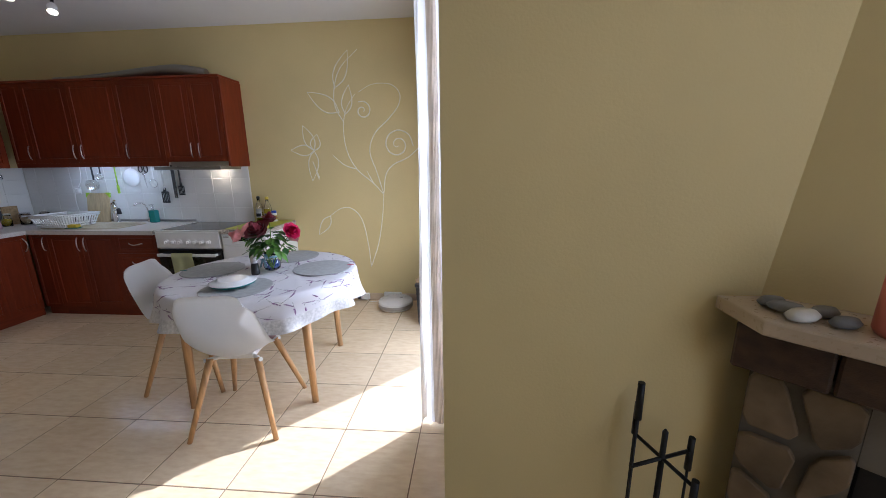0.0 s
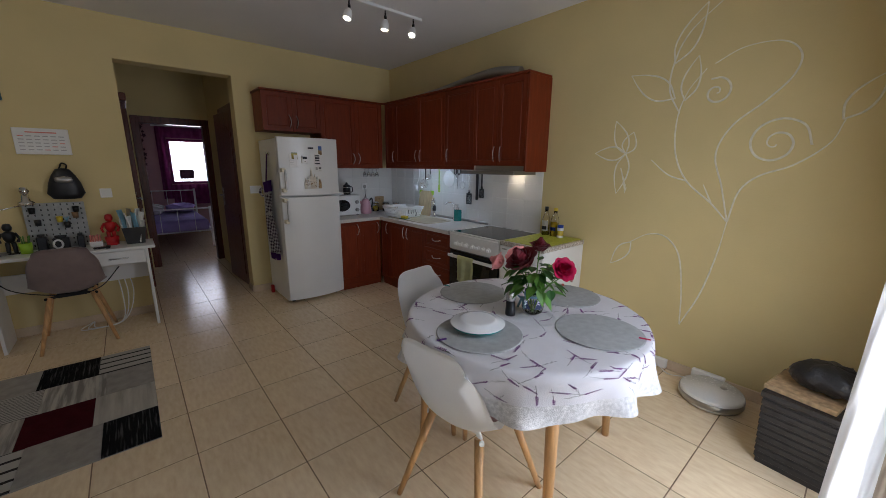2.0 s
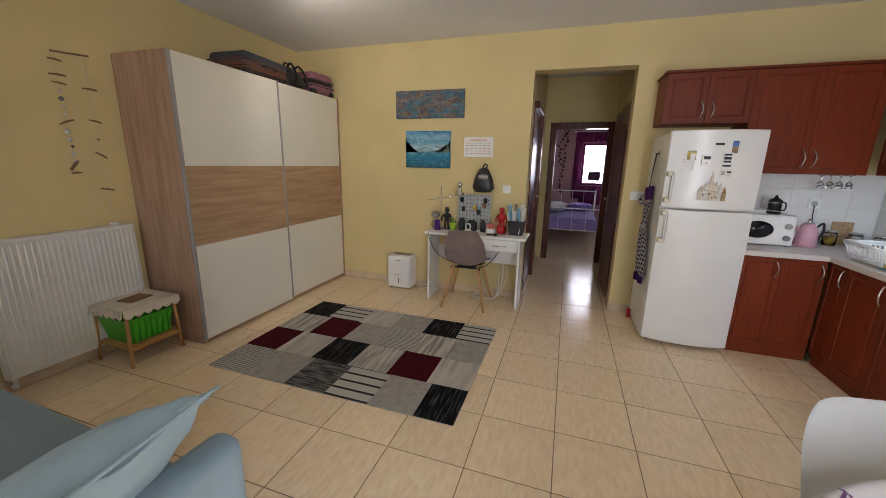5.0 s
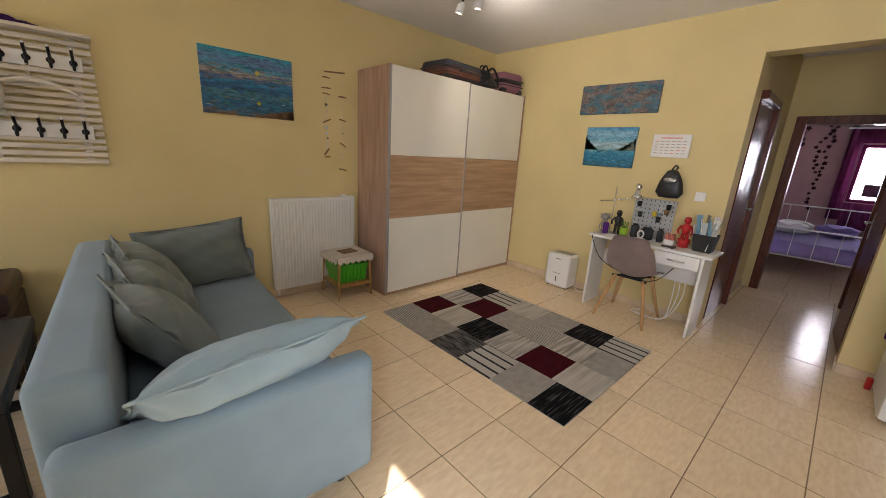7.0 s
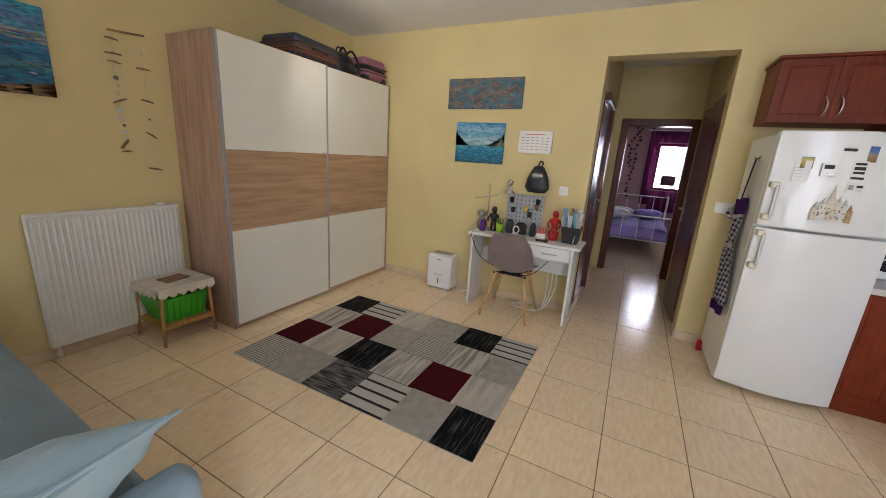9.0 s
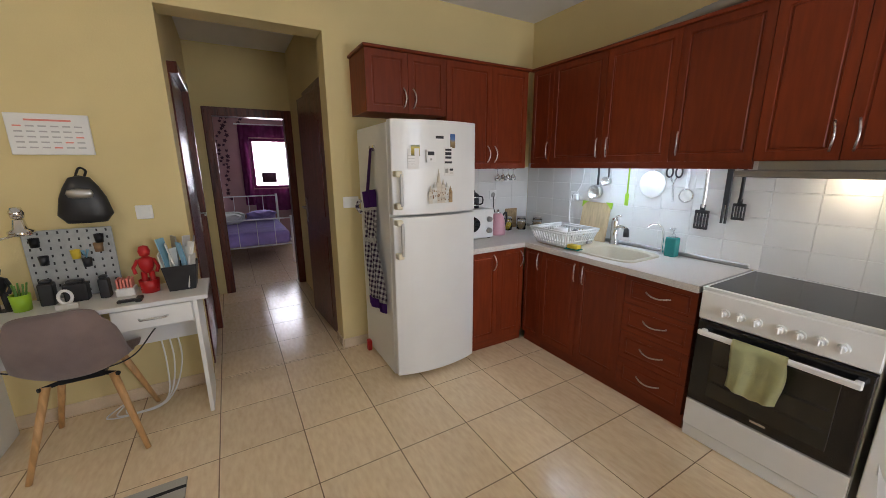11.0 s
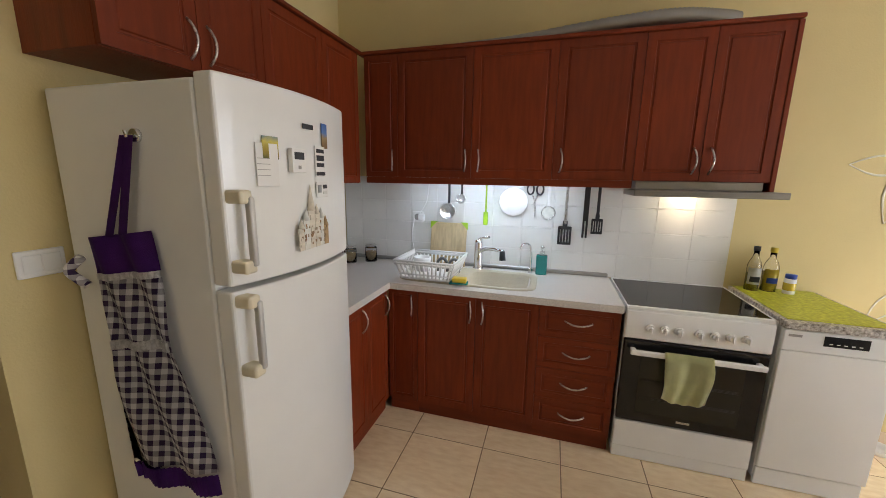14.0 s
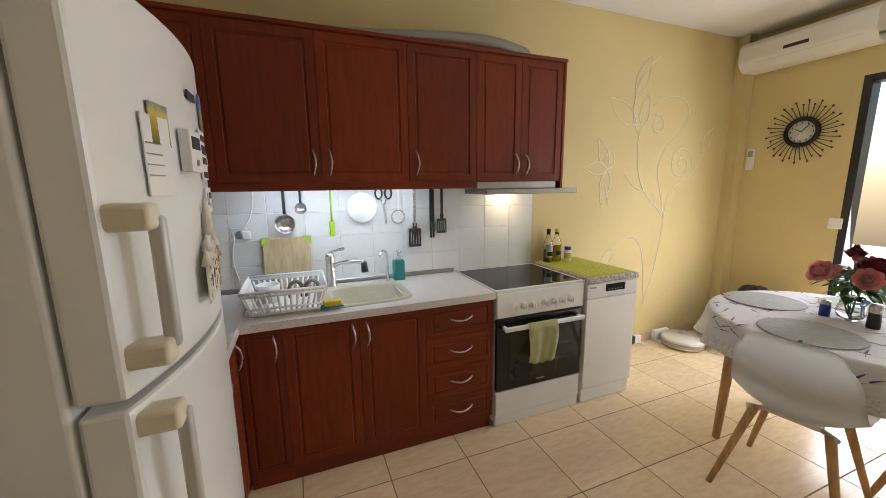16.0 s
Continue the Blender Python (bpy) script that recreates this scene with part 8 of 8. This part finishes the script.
q = lathe(B(), [(0.0, 0.185), (0.03, 0.189), (0.012, 0.205), (0.012, 0.22), (0, 0.223)], 16)
part("lid", q, "chrome", kt)
q = tube(B(), spline([(0.0, 0.055, 0.16), (0.0, 0.09, 0.19), (0.0, 0.10, 0.13), (0.0, 0.075, 0.05)], 6), 0.009)
part("handle", q, "blackp", kt)
q = B()
cyl(q, (0, -0.05, 0.12), (0, -0.09, 0.165), 0.016, 0.01)
part("spout", q, "pinkp", kt)
q = tube(B(), spline([(-0.03, 0.08, 0.01), (-0.15, 0.14, 0.05), (-0.21, 0.12, 0.195), (-0.22, 0.115, 0.315)], 8), 0.004, 6)
part("cord", q, "blackp", kt, "black power cord")
jar = None
for x, y, m, h in ((-4.20, 5.06, "oily", 0.10), (-4.16, 5.20, "board", 0.095), (-4.04, 5.29, "kraft", 0.10)):
    jr = thing("storage_jar", (x, y, SZ), 0, "clear glass storage jar with dry food", "jar", "storage jars")
    q = lathe(B(), [(0, 0), (0.042, 0), (0.044, 0.004), (0.044, h), (0.036, h + 0.012), (0.034, h + 0.012), (0.042, h - 0.003), (0.042, 0.005), (0, 0.005)], 22)
    part("glass", q, "clear", jr)
    q = lathe(B(), [(0, 0.006), (0.0405, 0.006), (0.0405, h * 0.7), (0, h * 0.72)], 20)
    part("contents", q, m, jr)
    q = lathe(B(), [(0.0, h + 0.013), (0.042, h + 0.013), (0.042, h + 0.026), (0, h + 0.028)], 20)
    part("lid", q, "steel", jr)
q = B()
bx(q, -4.29, -4.275, 5.10, 5.24, SZ + 0.001, SZ + 0.19, 0.003)
single("cork_board", q, "kraft", "small cork trivet leaning on the tiles", "trivet")
# glasses hung under the cabinet
for k in range(4):
    q = lathe(B(), [(0.026, 0.0), (0.026, -0.004), (0.003, -0.008), (0.003, -0.045), (0.022, -0.07), (0.024, -0.105), (0.0225, -0.105), (0.020, -0.07), (0, -0.05)], 16)
    single("hanging_glass", q, "clear", "stemmed glass hung under the wall cabinet", "glass", "hanging glasses", loc=(-4.14, 4.88 + k * 0.06, 1.429))

# dish rack
dr2 = thing("dish_rack", (-3.475, 5.02, SZ + 0.012), 0, "white plastic dish rack on the drainer", "dish rack")
q = B()
lo_, hi_ = [(-0.15, -0.14), (0.15, -0.14), (0.15, 0.14), (-0.15, 0.14)], [(-0.185, -0.175), (0.185, -0.175), (0.185, 0.175), (-0.185, 0.175)]
bx(q, -0.15, 0.15, -0.14, 0.14, 0, 0.008, 0.002)
for z, k in ((0.012, 0.02), (0.035, 0.25), (0.1, 0.86), (0.118, 1.0)):
    pts = [(a[0] + (c[0] - a[0]) * k, a[1] + (c[1] - a[1]) * k, z) for a, c in zip(lo_, hi_)]
    for i in range(4):
        tube(q, [pts[i], pts[(i + 1) % 4]], 0.007, 6)
part("basket_rim", q, "whitep", dr2)
q = B()
loft(q, [([(x * (0.86 + 0.14 * k), y * (0.86 + 0.14 * k)) for x, y in hi_], 0.088 + 0.03 * k) for k in (0.55, 1.0)])
bmesh.ops.solidify(q, geom=q.faces[:], thickness=0.003)
for f in q.faces:
    f.smooth = False
part("rim_band", q, "whitep", dr2)
for i in range(4):
    a0_, a1_, c0_, c1_ = lo_[i], lo_[(i + 1) % 4], hi_[i], hi_[(i + 1) % 4]
    for k in range(13):
        t = (k + 0.5) / 13
        q = tube(B(), [(a0_[0] + (a1_[0] - a0_[0]) * t, a0_[1] + (a1_[1] - a0_[1]) * t, 0.008), (c0_[0] + (c1_[0] - c0_[0]) * t, c0_[1] + (c1_[1] - c0_[1]) * t, 0.115)], 0.0062, 6)
        part("slat", q, "whitep", dr2)
q = lathe(B(), [(0, 0), (0.05, 0), (0.055, 0.09), (0.052, 0.09), (0.047, 0.005), (0, 0.005)], 20)
single("cutlery_cup", q, "whitep", "white cutlery cup in the dish rack", "cup", loc=(-3.56, 5.08, SZ + 0.021))
for k in range(2):
    q = tube(B(), spline([(-0.03, 0, 0.0), (-0.03, 0, 0.06), (0, 0, 0.085), (0.03, 0, 0.06), (0.03, 0, 0.0)], 6), 0.010, 8)
    single("mug_handle", q, "pebble", "grey mug drying in the dish rack", "mug", "drying mugs", loc=(-3.43 + 0.08 * k, 5.10, SZ + 0.021))
q = B()
bx(q, -0.055, 0.055, -0.035, 0.035, 0, 0.006, 0.002)
single("scrub_cloth", q, "teal", "teal cleaning cloth beside the sink", "cloth", loc=(-3.27, 4.90, SZ + 0.010), rz=10)
q = B()
bx(q, -0.042, 0.042, -0.026, 0.026, 0, 0.028, 0.006, 2)
single("sponge", q, "yellow", "yellow sponge on a teal cloth", "sponge", loc=(-3.265, 4.90, SZ + 0.0165), rz=4)
sp = thing("soap_dispenser", (-2.815, 5.32, SZ), 0, "square teal soap dispenser with steel pump", "soap dispenser")
q = B()
bx(q, -0.035, 0.035, -0.03, 0.03, 0, 0.13, 0.008, 2)
part("bottle", q, "teal", sp)
q = B()
cyl(q, (0, 0, 0.13), (0, 0, 0.155), 0.016), cyl(q, (0, 0, 0.155), (0, 0, 0.18), 0.006), bx(q, -0.012, 0.012, -0.04, 0.012, 0.18, 0.192, 0.004)
part("pump", q, "steel", sp)
cb = thing("chopping_board", (-3.465, N - 0.075, SZ), 0, "bamboo chopping board with lime green corners", "chopping board")
tilt = pose(0, 0, 0.0, -9, 0, 0)
q = B()
bx(q, -0.13, 0.13, 0, 0.016, 0.0, 0.31, 0.004, m=tilt)
part("board", q, "board", cb)
for s in (-1, 1):
    q = extrude_outline(B(), [(s * 0.135, 0.315), (s * 0.085, 0.315), (s * 0.135, 0.265)], -0.001, 0.018)
    bmesh.ops.transform(q, matrix=tilt @ pose(0, 0.017, 0, 90, 0, 0), verts=q.verts[:])
    part("corner", q, "limeg", cb)

# utensils hung from hooks under the cabinets
UY, UZ = 5.365, 1.447


def hook(c):
    q = tube(B(), spline([(0, 0, 0.022), (0, 0, 0.008), (0, -0.008, 0.0), (0, -0.010, 0.010)], 4), 0.0018, 5)
    part("hook", q, "steel", c)


def hung(name, x, label, cat):
    c = thing(name, (x, UY, UZ), 0, label, cat, "hanging kitchen tools")
    hook(c)
    return c


def place_flat(q, rx=90):
    bmesh.ops.transform(q, matrix=pose(0, 0, 0, rx, 0, 0), verts=q.verts[:])
    return q


c = hung("saucepan", -3.465, "small steel saucepan hung by its handle", "saucepan")
q = place_flat(lathe(B(), [(0, 0), (0.052, 0), (0.056, 0.05), (0.052, 0.05), (0.048, 0.006), (0, 0.006)], 24))
for v in q.verts:
    v.co.z -= 0.20
part("pan", q, "steel", c)
q = B()
bx(q, -0.008, 0.008, -0.008, 0.004, -0.15, 0.0, 0.003)
part("handle", q, "blackp", c)
c = hung("measuring_cup", -3.375, "small steel measuring cup hung up", "measuring cup")
q = place_flat(lathe(B(), [(0, 0), (0.03, 0), (0.034, 0.04), (0.031, 0.04), (0.028, 0.005), (0, 0.005)], 20))
for v in q.verts:
    v.co.z -= 0.115
part("cup", q, "steel", c)
q = B()
bx(q, -0.006, 0.006, -0.005, 0.003, -0.085, 0, 0.002)
part("handle", q, "blackp", c)
c = hung("lime_spatula", -3.205, "lime green silicone spatula hung up", "spatula")
q = B()
tube(q, [(0, 0, 0), (0, 0, -0.2)], 0.006, 8), bx(q, -0.016, 0.016, -0.004, 0.004, -0.29, -0.2, 0.004)
part("blade", q, "limeg", c)
c = hung("splatter_guard", -3.022, "round white splatter guard hung up", "splatter guard")
q = place_flat(lathe(B(), [(0, 0), (0.088, 0), (0.092, 0.006), (0.088, 0.012), (0, 0.010)], 36))
for v in q.verts:
    v.co.z -= 0.125
part("disc", q, "whitep", c)
q = tube(B(), [(0, 0, 0), (0, 0, -0.04)], 0.004, 6)
part("tab", q, "whitep", c)
c = hung("scissors", -2.885, "black handled kitchen scissors hung open", "scissors")
for s in (-1, 1):
    q = tube(B(), [(s * 0.03 + 0.021 * math.cos(a), 0, -0.04 + 0.034 * math.sin(a)) for a in [6.283 * i / 18 for i in range(18)]], 0.006, 6, True)
    part("grip", q, "blackp", c)
    q = tube(B(), [(s * 0.02, 0, -0.07), (-s * 0.004, 0, -0.13), (0.012 - s * 0.004, 0, -0.235)], 0.006, 6, False, lambda t: 1 - 0.75 * t)
    part("blade", q, "steel", c)
c = hung("tea_strainer", -2.795, "round mesh strainer hung up", "strainer")
q = tube(B(), [(0.042 * math.cos(a), 0, -0.19 + 0.042 * math.sin(a)) for a in [6.283 * i / 24 for i in range(24)]], 0.004, 6, True)
part("rim", q, "steel", c)
q = B()
bx(q, -0.009, 0.009, -0.003, 0.003, -0.148, 0, 0.002)
part("handle", q, "whitep", c)
q = place_flat(lathe(B(), [(0, 0.025), (0.025, 0.018), (0.04, 0)], 20), -90)
for v in q.verts:
    v.co.z -= 0.19
part("mesh", q, "label", c)
for x, ln, bw, nm in ((-2.685, 0.38, 0.042, "slotted turner"), (-2.565, 0.34, 0.014, "long tongs"), (-2.495, 0.30, 0.034, "slotted spatula")):
    c = hung(nm.replace(" ", "_"), x, "black %s hung up" % nm, nm.split()[1])
    q = B()
    bx(q, -0.009, 0.009, -0.006, 0.004, -ln * 0.68, 0, 0.003)
    part("handle", q, "blackp" if x > -2.6 else "steel", c)
    if bw > 0.02:
        for k in range(5):
            q = B()
            xx = (k - 2) * bw * 0.42
            bx(q, xx - bw * 0.15, xx + bw * 0.15, -0.003, 0.003, -ln, -ln * 0.72, 0.002)
            part("tine", q, "blackp", c)
        q = extrude_outline(B(), [(-bw * 0.35, -0.004), (bw * 0.35, -0.004), (bw * 0.35, 0.004), (-bw * 0.35, 0.004)], -ln * 0.72, -ln * 0.62, 0.001)
        part("neck", q, "blackp", c)
        for nm2, wd2, z0, z1 in (("shoulder", bw * 0.95, -ln * 0.77, -ln * 0.715), ("tip", bw, -ln - 0.012, -ln + 0.004)):
            q = B()
            bx(q, -wd2, wd2, -0.004, 0.004, z0, z1, 0.003)
            part(nm2, q, "blackp", c)
    else:
        for s in (-1, 1):
            q = B()
            bx(q, s * 0.010 - 0.006, s * 0.010 + 0.006, -0.006, 0.006, -ln, -0.02, 0.002)
            part("arm", q, "blackp", c)
q = tube(B(), spline([(-3.70, N - 0.02, 1.20), (-3.64, N - 0.012, 1.30), (-3.62, N - 0.012, 1.44)], 6), 0.0035, 6)
tube(q, spline([(-3.73, N - 0.02, 1.19), (-3.75, N - 0.014, 1.05), (-3.73, N - 0.014, 0.93)], 6), 0.0035, 6)
single("extension_lead", q, "whitep", "white extension lead running along the tiles", "cable", "cables")
q = B()
bx(q, -3.69, -3.645, N - 0.06, N - 0.018, 1.165, 1.215, 0.01, 2)
single("plug_timer", q, "whitep", "white plug in the tiled wall socket", "plug")

# bottles on the dishwasher
q = B()
bx(q, -1.715, -1.33, 4.835, 5.385, 0.8665, 0.870, 0.0015)
single("lime_mat", q, "lime", "lime green plastic mat on the dishwasher top", "mat")
for x, y, r, h, m, cap, nm, fill in ((-1.65, 5.325, 0.033, 0.225, "oil", "blackp", "clear glass bottle of olive oil with a black cap", 0.42), (-1.565, 5.335, 0.036, 0.22, "oily", "yellow", "clear bottle of sunflower oil with a yellow cap", 0.5)):
    bt = thing("oil_bottle", (x, y, 0.8702), 0, nm, "bottle", "bottles beside the cooker")
    q = lathe(B(), [(0, 0), (r, 0), (r, h * 0.62), (r * 0.8, h * 0.74), (r * 0.42, h * 0.86), (r * 0.40, h), (r * 0.33, h), (r * 0.35, h * 0.86), (r * 0.73, h * 0.735), (r - 0.0025, h * 0.61), (r - 0.0025, 0.004), (0, 0.004)], 22)
    part("bottle", q, "clear", bt)
    q = lathe(B(), [(0, 0.0045), (r - 0.003, 0.0045), (r - 0.003, h * fill), (0, h * fill + 0.001)], 22)
    part("oil", q, m, bt)
    q = B()
    sheet(q, lambda u, v, r=r, h=h: Vector(((r + 0.0012) * math.sin((u - 0.5) * 2.3), -(r + 0.0012) * math.cos((u - 0.5) * 2.3), h * (0.16 + 0.42 * v))), 12, 3, 0.0006)
    lb = part("label", q, "label" if m == "oil" else "oily", bt)
    q = B()
    sheet(q, lambda u, v, r=r, h=h: Vector(((r + 0.0022) * math.sin((u - 0.5) * 1.5), -(r + 0.0022) * math.cos((u - 0.5) * 1.5), h * (0.22 + 0.14 * v))), 8, 2, 0.0005)
    part("print", q, "ink" if m == "oil" else "blue", lb)
    q = lathe(B(), [(0.0, h), (r * 0.48, h), (r * 0.48, h + 0.026), (0, h + 0.028)], 16)
    part("cap", q, cap, bt)
bt = thing("spice_jar", (-1.485, 5.30, 0.8702), 0, "white spice jar with blue lid", "jar", "bottles beside the cooker")
q = lathe(B(), [(0, 0), (0.026, 0), (0.027, 0.004), (0.027, 0.085), (0, 0.086)], 20)
part("jar", q, "whitep", bt)
q = lathe(B(), [(0.0, 0.086), (0.025, 0.086), (0.025, 0.108), (0, 0.11)], 20)
part("lid", q, "blue", bt)
q = lathe(B(), [(0.0274, 0.02), (0.0278, 0.022), (0.0278, 0.06), (0.0274, 0.062)], 20)
part("label", q, "oily", bt)

# ventilation duct on the cabinets
pts = spline([(-3.55, 5.28, 2.262), (-3.05, 5.27, 2.272), (-2.55, 5.25, 2.302), (-2.22, 5.23, 2.302), (-2.02, 5.23, 2.275), (-1.95, 5.24, 2.262)], 26)
q = B()
k = len(pts)
tube(q, pts, 0.048, 14, False, lambda t: (0.55 + 0.45 * min(1, t * 1.8)) * (1 + 0.06 * math.sin(t * k * 3.14159)))
single("vent_duct", q, "alu", "flexible silver extractor duct lying on the wall cabinets", "duct")

# apron on the fridge's side
ap = thing("apron", (-3.638, 3.965, 0.02), 90, "purple and white gingham apron hung on the fridge", "apron")
sx0 = -0.303 - 0.008


def apron_f(z, s):
    """A point of the apron's cloth: height z and s across, from the wall side (-1) to the front (1)."""
    k = (1.27 - z) / 0.80
    mid = 0.385 - 0.145 * k
    half = 0.136 + 0.034 * k - 0.02 * math.exp(-((k - 0.42) / 0.12) ** 2)
    yy = mid - half * s
    return Vector((sx0 - 0.014 - 0.012 * math.sin(s * 6 + z * 9) - 0.014 * k, yy, z + 0.018 * s))


def apron_part(name, z0, z1, m, label="", ruf=0.0, nv=30):
    q = sheet(B(), lambda u, v: apron_f(z1 + (z0 - z1) * u, (v - 0.5) * 2) + Vector((-ruf * (0.4 + 0.6 * math.sin(v * 60) ** 2), 0, 0)), 14, nv, 0.003)
    return part(name, q, m, ap, label)


apron_part("bib", 1.155, 1.27, "purple", "purple bib")
apron_part("bib_trim", 1.135, 1.155, "lace", "white ruffle", 0.008, 60)
apron_part("skirt", 0.515, 1.135, "gingham", "gingham cloth")
apron_part("waist_trim", 0.915, 0.945, "lace", "white ruffle", 0.012, 60)
apron_part("hem", 0.448, 0.512, "purple", "purple ruffled hem", 0.010, 60)
q = B()
for s, yo in ((0.35, 0.0), (-0.25, 0.018)):
    a = apron_f(1.265, s)
    sheet(q, lambda u, v, a=a, yo=yo: Vector((a.x + (sx0 - 0.012 - a.x) * u, a.y + (0.272 + yo - a.y) * u + (v - 0.5) * 0.036, a.z + (1.555 - a.z) * u)), 8, 3, 0.002)
part("neck_strap", q, "purple", ap)
q = sheet(B(), lambda u, v: Vector((sx0 - 0.006, 0.43 - 0.02 * u + 0.13 * (v - 0.5), 0.80 - 0.33 * u + 0.008 * math.sin(v * 9))), 8, 10, 0.003)
part("back_fold", q, "gingham", ap, "gingham cloth folded behind")
q = sheet(B(), lambda u, v: Vector((sx0 - 0.008 - 0.006 * math.sin(v * 30), 0.41 - 0.01 * u + 0.14 * (v - 0.5), 0.468 - 0.055 * u)), 4, 30, 0.003)
part("back_hem", q, "purple", ap, "purple ruffled hem")
q = tube(B(), spline([(sx0 - 0.02, 0.54, 1.19), (sx0 - 0.04, 0.57, 1.15), (sx0 - 0.03, 0.55, 1.12), (sx0 - 0.02, 0.53, 1.10)], 5), 0.014, 8)
part("tie", q, "gingham", ap)
hk = B()
cyl(hk, (-0.3075, 0.272, 1.575), (-0.319, 0.272, 1.575), 0.02, 0.018, 16), tube(hk, [(-0.319, 0.272, 1.575), (-0.337, 0.272, 1.571), (-0.339, 0.272, 1.587)], 0.005, 6)
single("fridge_hook", hk, "chrome", "chrome hook stuck on the fridge side", "hook", loc=(-3.638, 3.972, 0), rz=90)
q = B()
bx(q, -4.20, -4.15, 3.625, 3.66, 0, 0.09, 0.01, 2)
single("red_bottle", q, "red", "small red bottle on the floor beside the fridge", "bottle")

# ---- floor and wall tiles, last ----
GAP = 0.005


def tile_mesh(w, d, h):
    q = B()
    bx(q, -w / 2, w / 2, -d / 2, d / 2, -h, 0, 0.0012)
    me = bpy.data.meshes.new("floor_tile")
    q.to_mesh(me)
    q.free()
    me.materials.append(M["tile"])
    return me


tile_cache = {}


def lay(x0, x1, y0, y1):
    for i in range(math.floor((x0 - TX) / TILE), math.ceil((x1 - TX) / TILE)):
        for j in range(math.floor((y0 - TY) / TILE), math.ceil((y1 - TY) / TILE)):
            a0, a1 = max(x0, TX + i * TILE) + GAP / 2, min(x1, TX + (i + 1) * TILE) - GAP / 2
            c0, c1 = max(y0, TY + j * TILE) + GAP / 2, min(y1, TY + (j + 1) * TILE) - GAP / 2
            if a1 - a0 < 0.01 or c1 - c0 < 0.01:
                continue
            key = (round(a1 - a0, 4), round(c1 - c0, 4))
            if key not in tile_cache:
                tile_cache[key] = tile_mesh(a1 - a0, c1 - c0, 0.007)
            ob = new("tile", tile_cache[key])
            ob.parent = floor
            ob.location = ((a0 + a1) / 2, (c0 + c1) / 2, 0)


lay(W, E, S, N)
lay(E, EAST2, S, STUB)
lay(E, E + 0.12, STUB + 0.12, D1)
lay(HALL_W - 0.15, W, HALL_S, HALL_N)
b = B()
for i in range(8):
    for j in range(9):
        x, y = HALL_W - 0.155 - (i + 0.5) * TILE, BED_S + (j + 0.5) * TILE
        if x > BED_W and y < BED_N:
            bx(b, x - TILE / 2 + 0.002, x + TILE / 2 - 0.002, y - TILE / 2 + 0.002, y + TILE / 2 - 0.002, -0.007, 0)
tagged(part("bedroom_tiles", b, "tile", floor), kind="stuff")


def glaze(w, h):
    q = B()
    bx(q, -w / 2, w / 2, -0.004, 0, -h / 2, h / 2, 0.0015)
    me = bpy.data.meshes.new("wall_tile")
    q.to_mesh(me)
    q.free()
    me.materials.append(M["walltile"])
    return me


GW, GH = 0.20, 0.15
gm = {}
for run, a0, a1, ztop in (("n", -4.30, -1.76, 1.472), ("w", 4.275, N - 0.01, 1.43)):
    for i in range(math.ceil((a1 - a0) / GW)):
        for j in range(4):
            u0, u1 = a1 - (i + 1) * GW, a1 - i * GW
            u0 = max(u0, a0)
            z0, z1 = SZ + j * GH, min(SZ + (j + 1) * GH, ztop)
            if u1 - u0 < 0.01 or z1 - z0 < 0.02:
                continue
            key = (round(u1 - u0 - 0.003, 4), round(z1 - z0 - 0.003, 4))
            if key not in gm:
                gm[key] = glaze(*key)
            ob = new("wall_tile", gm[key])
            ob.parent = tiling
            ob.matrix_local = pose((u0 + u1) / 2, N - 0.004, (z0 + z1) / 2) if run == "n" else pose(W + 0.004, (u0 + u1) / 2, (z0 + z1) / 2, 0, 0, 90)
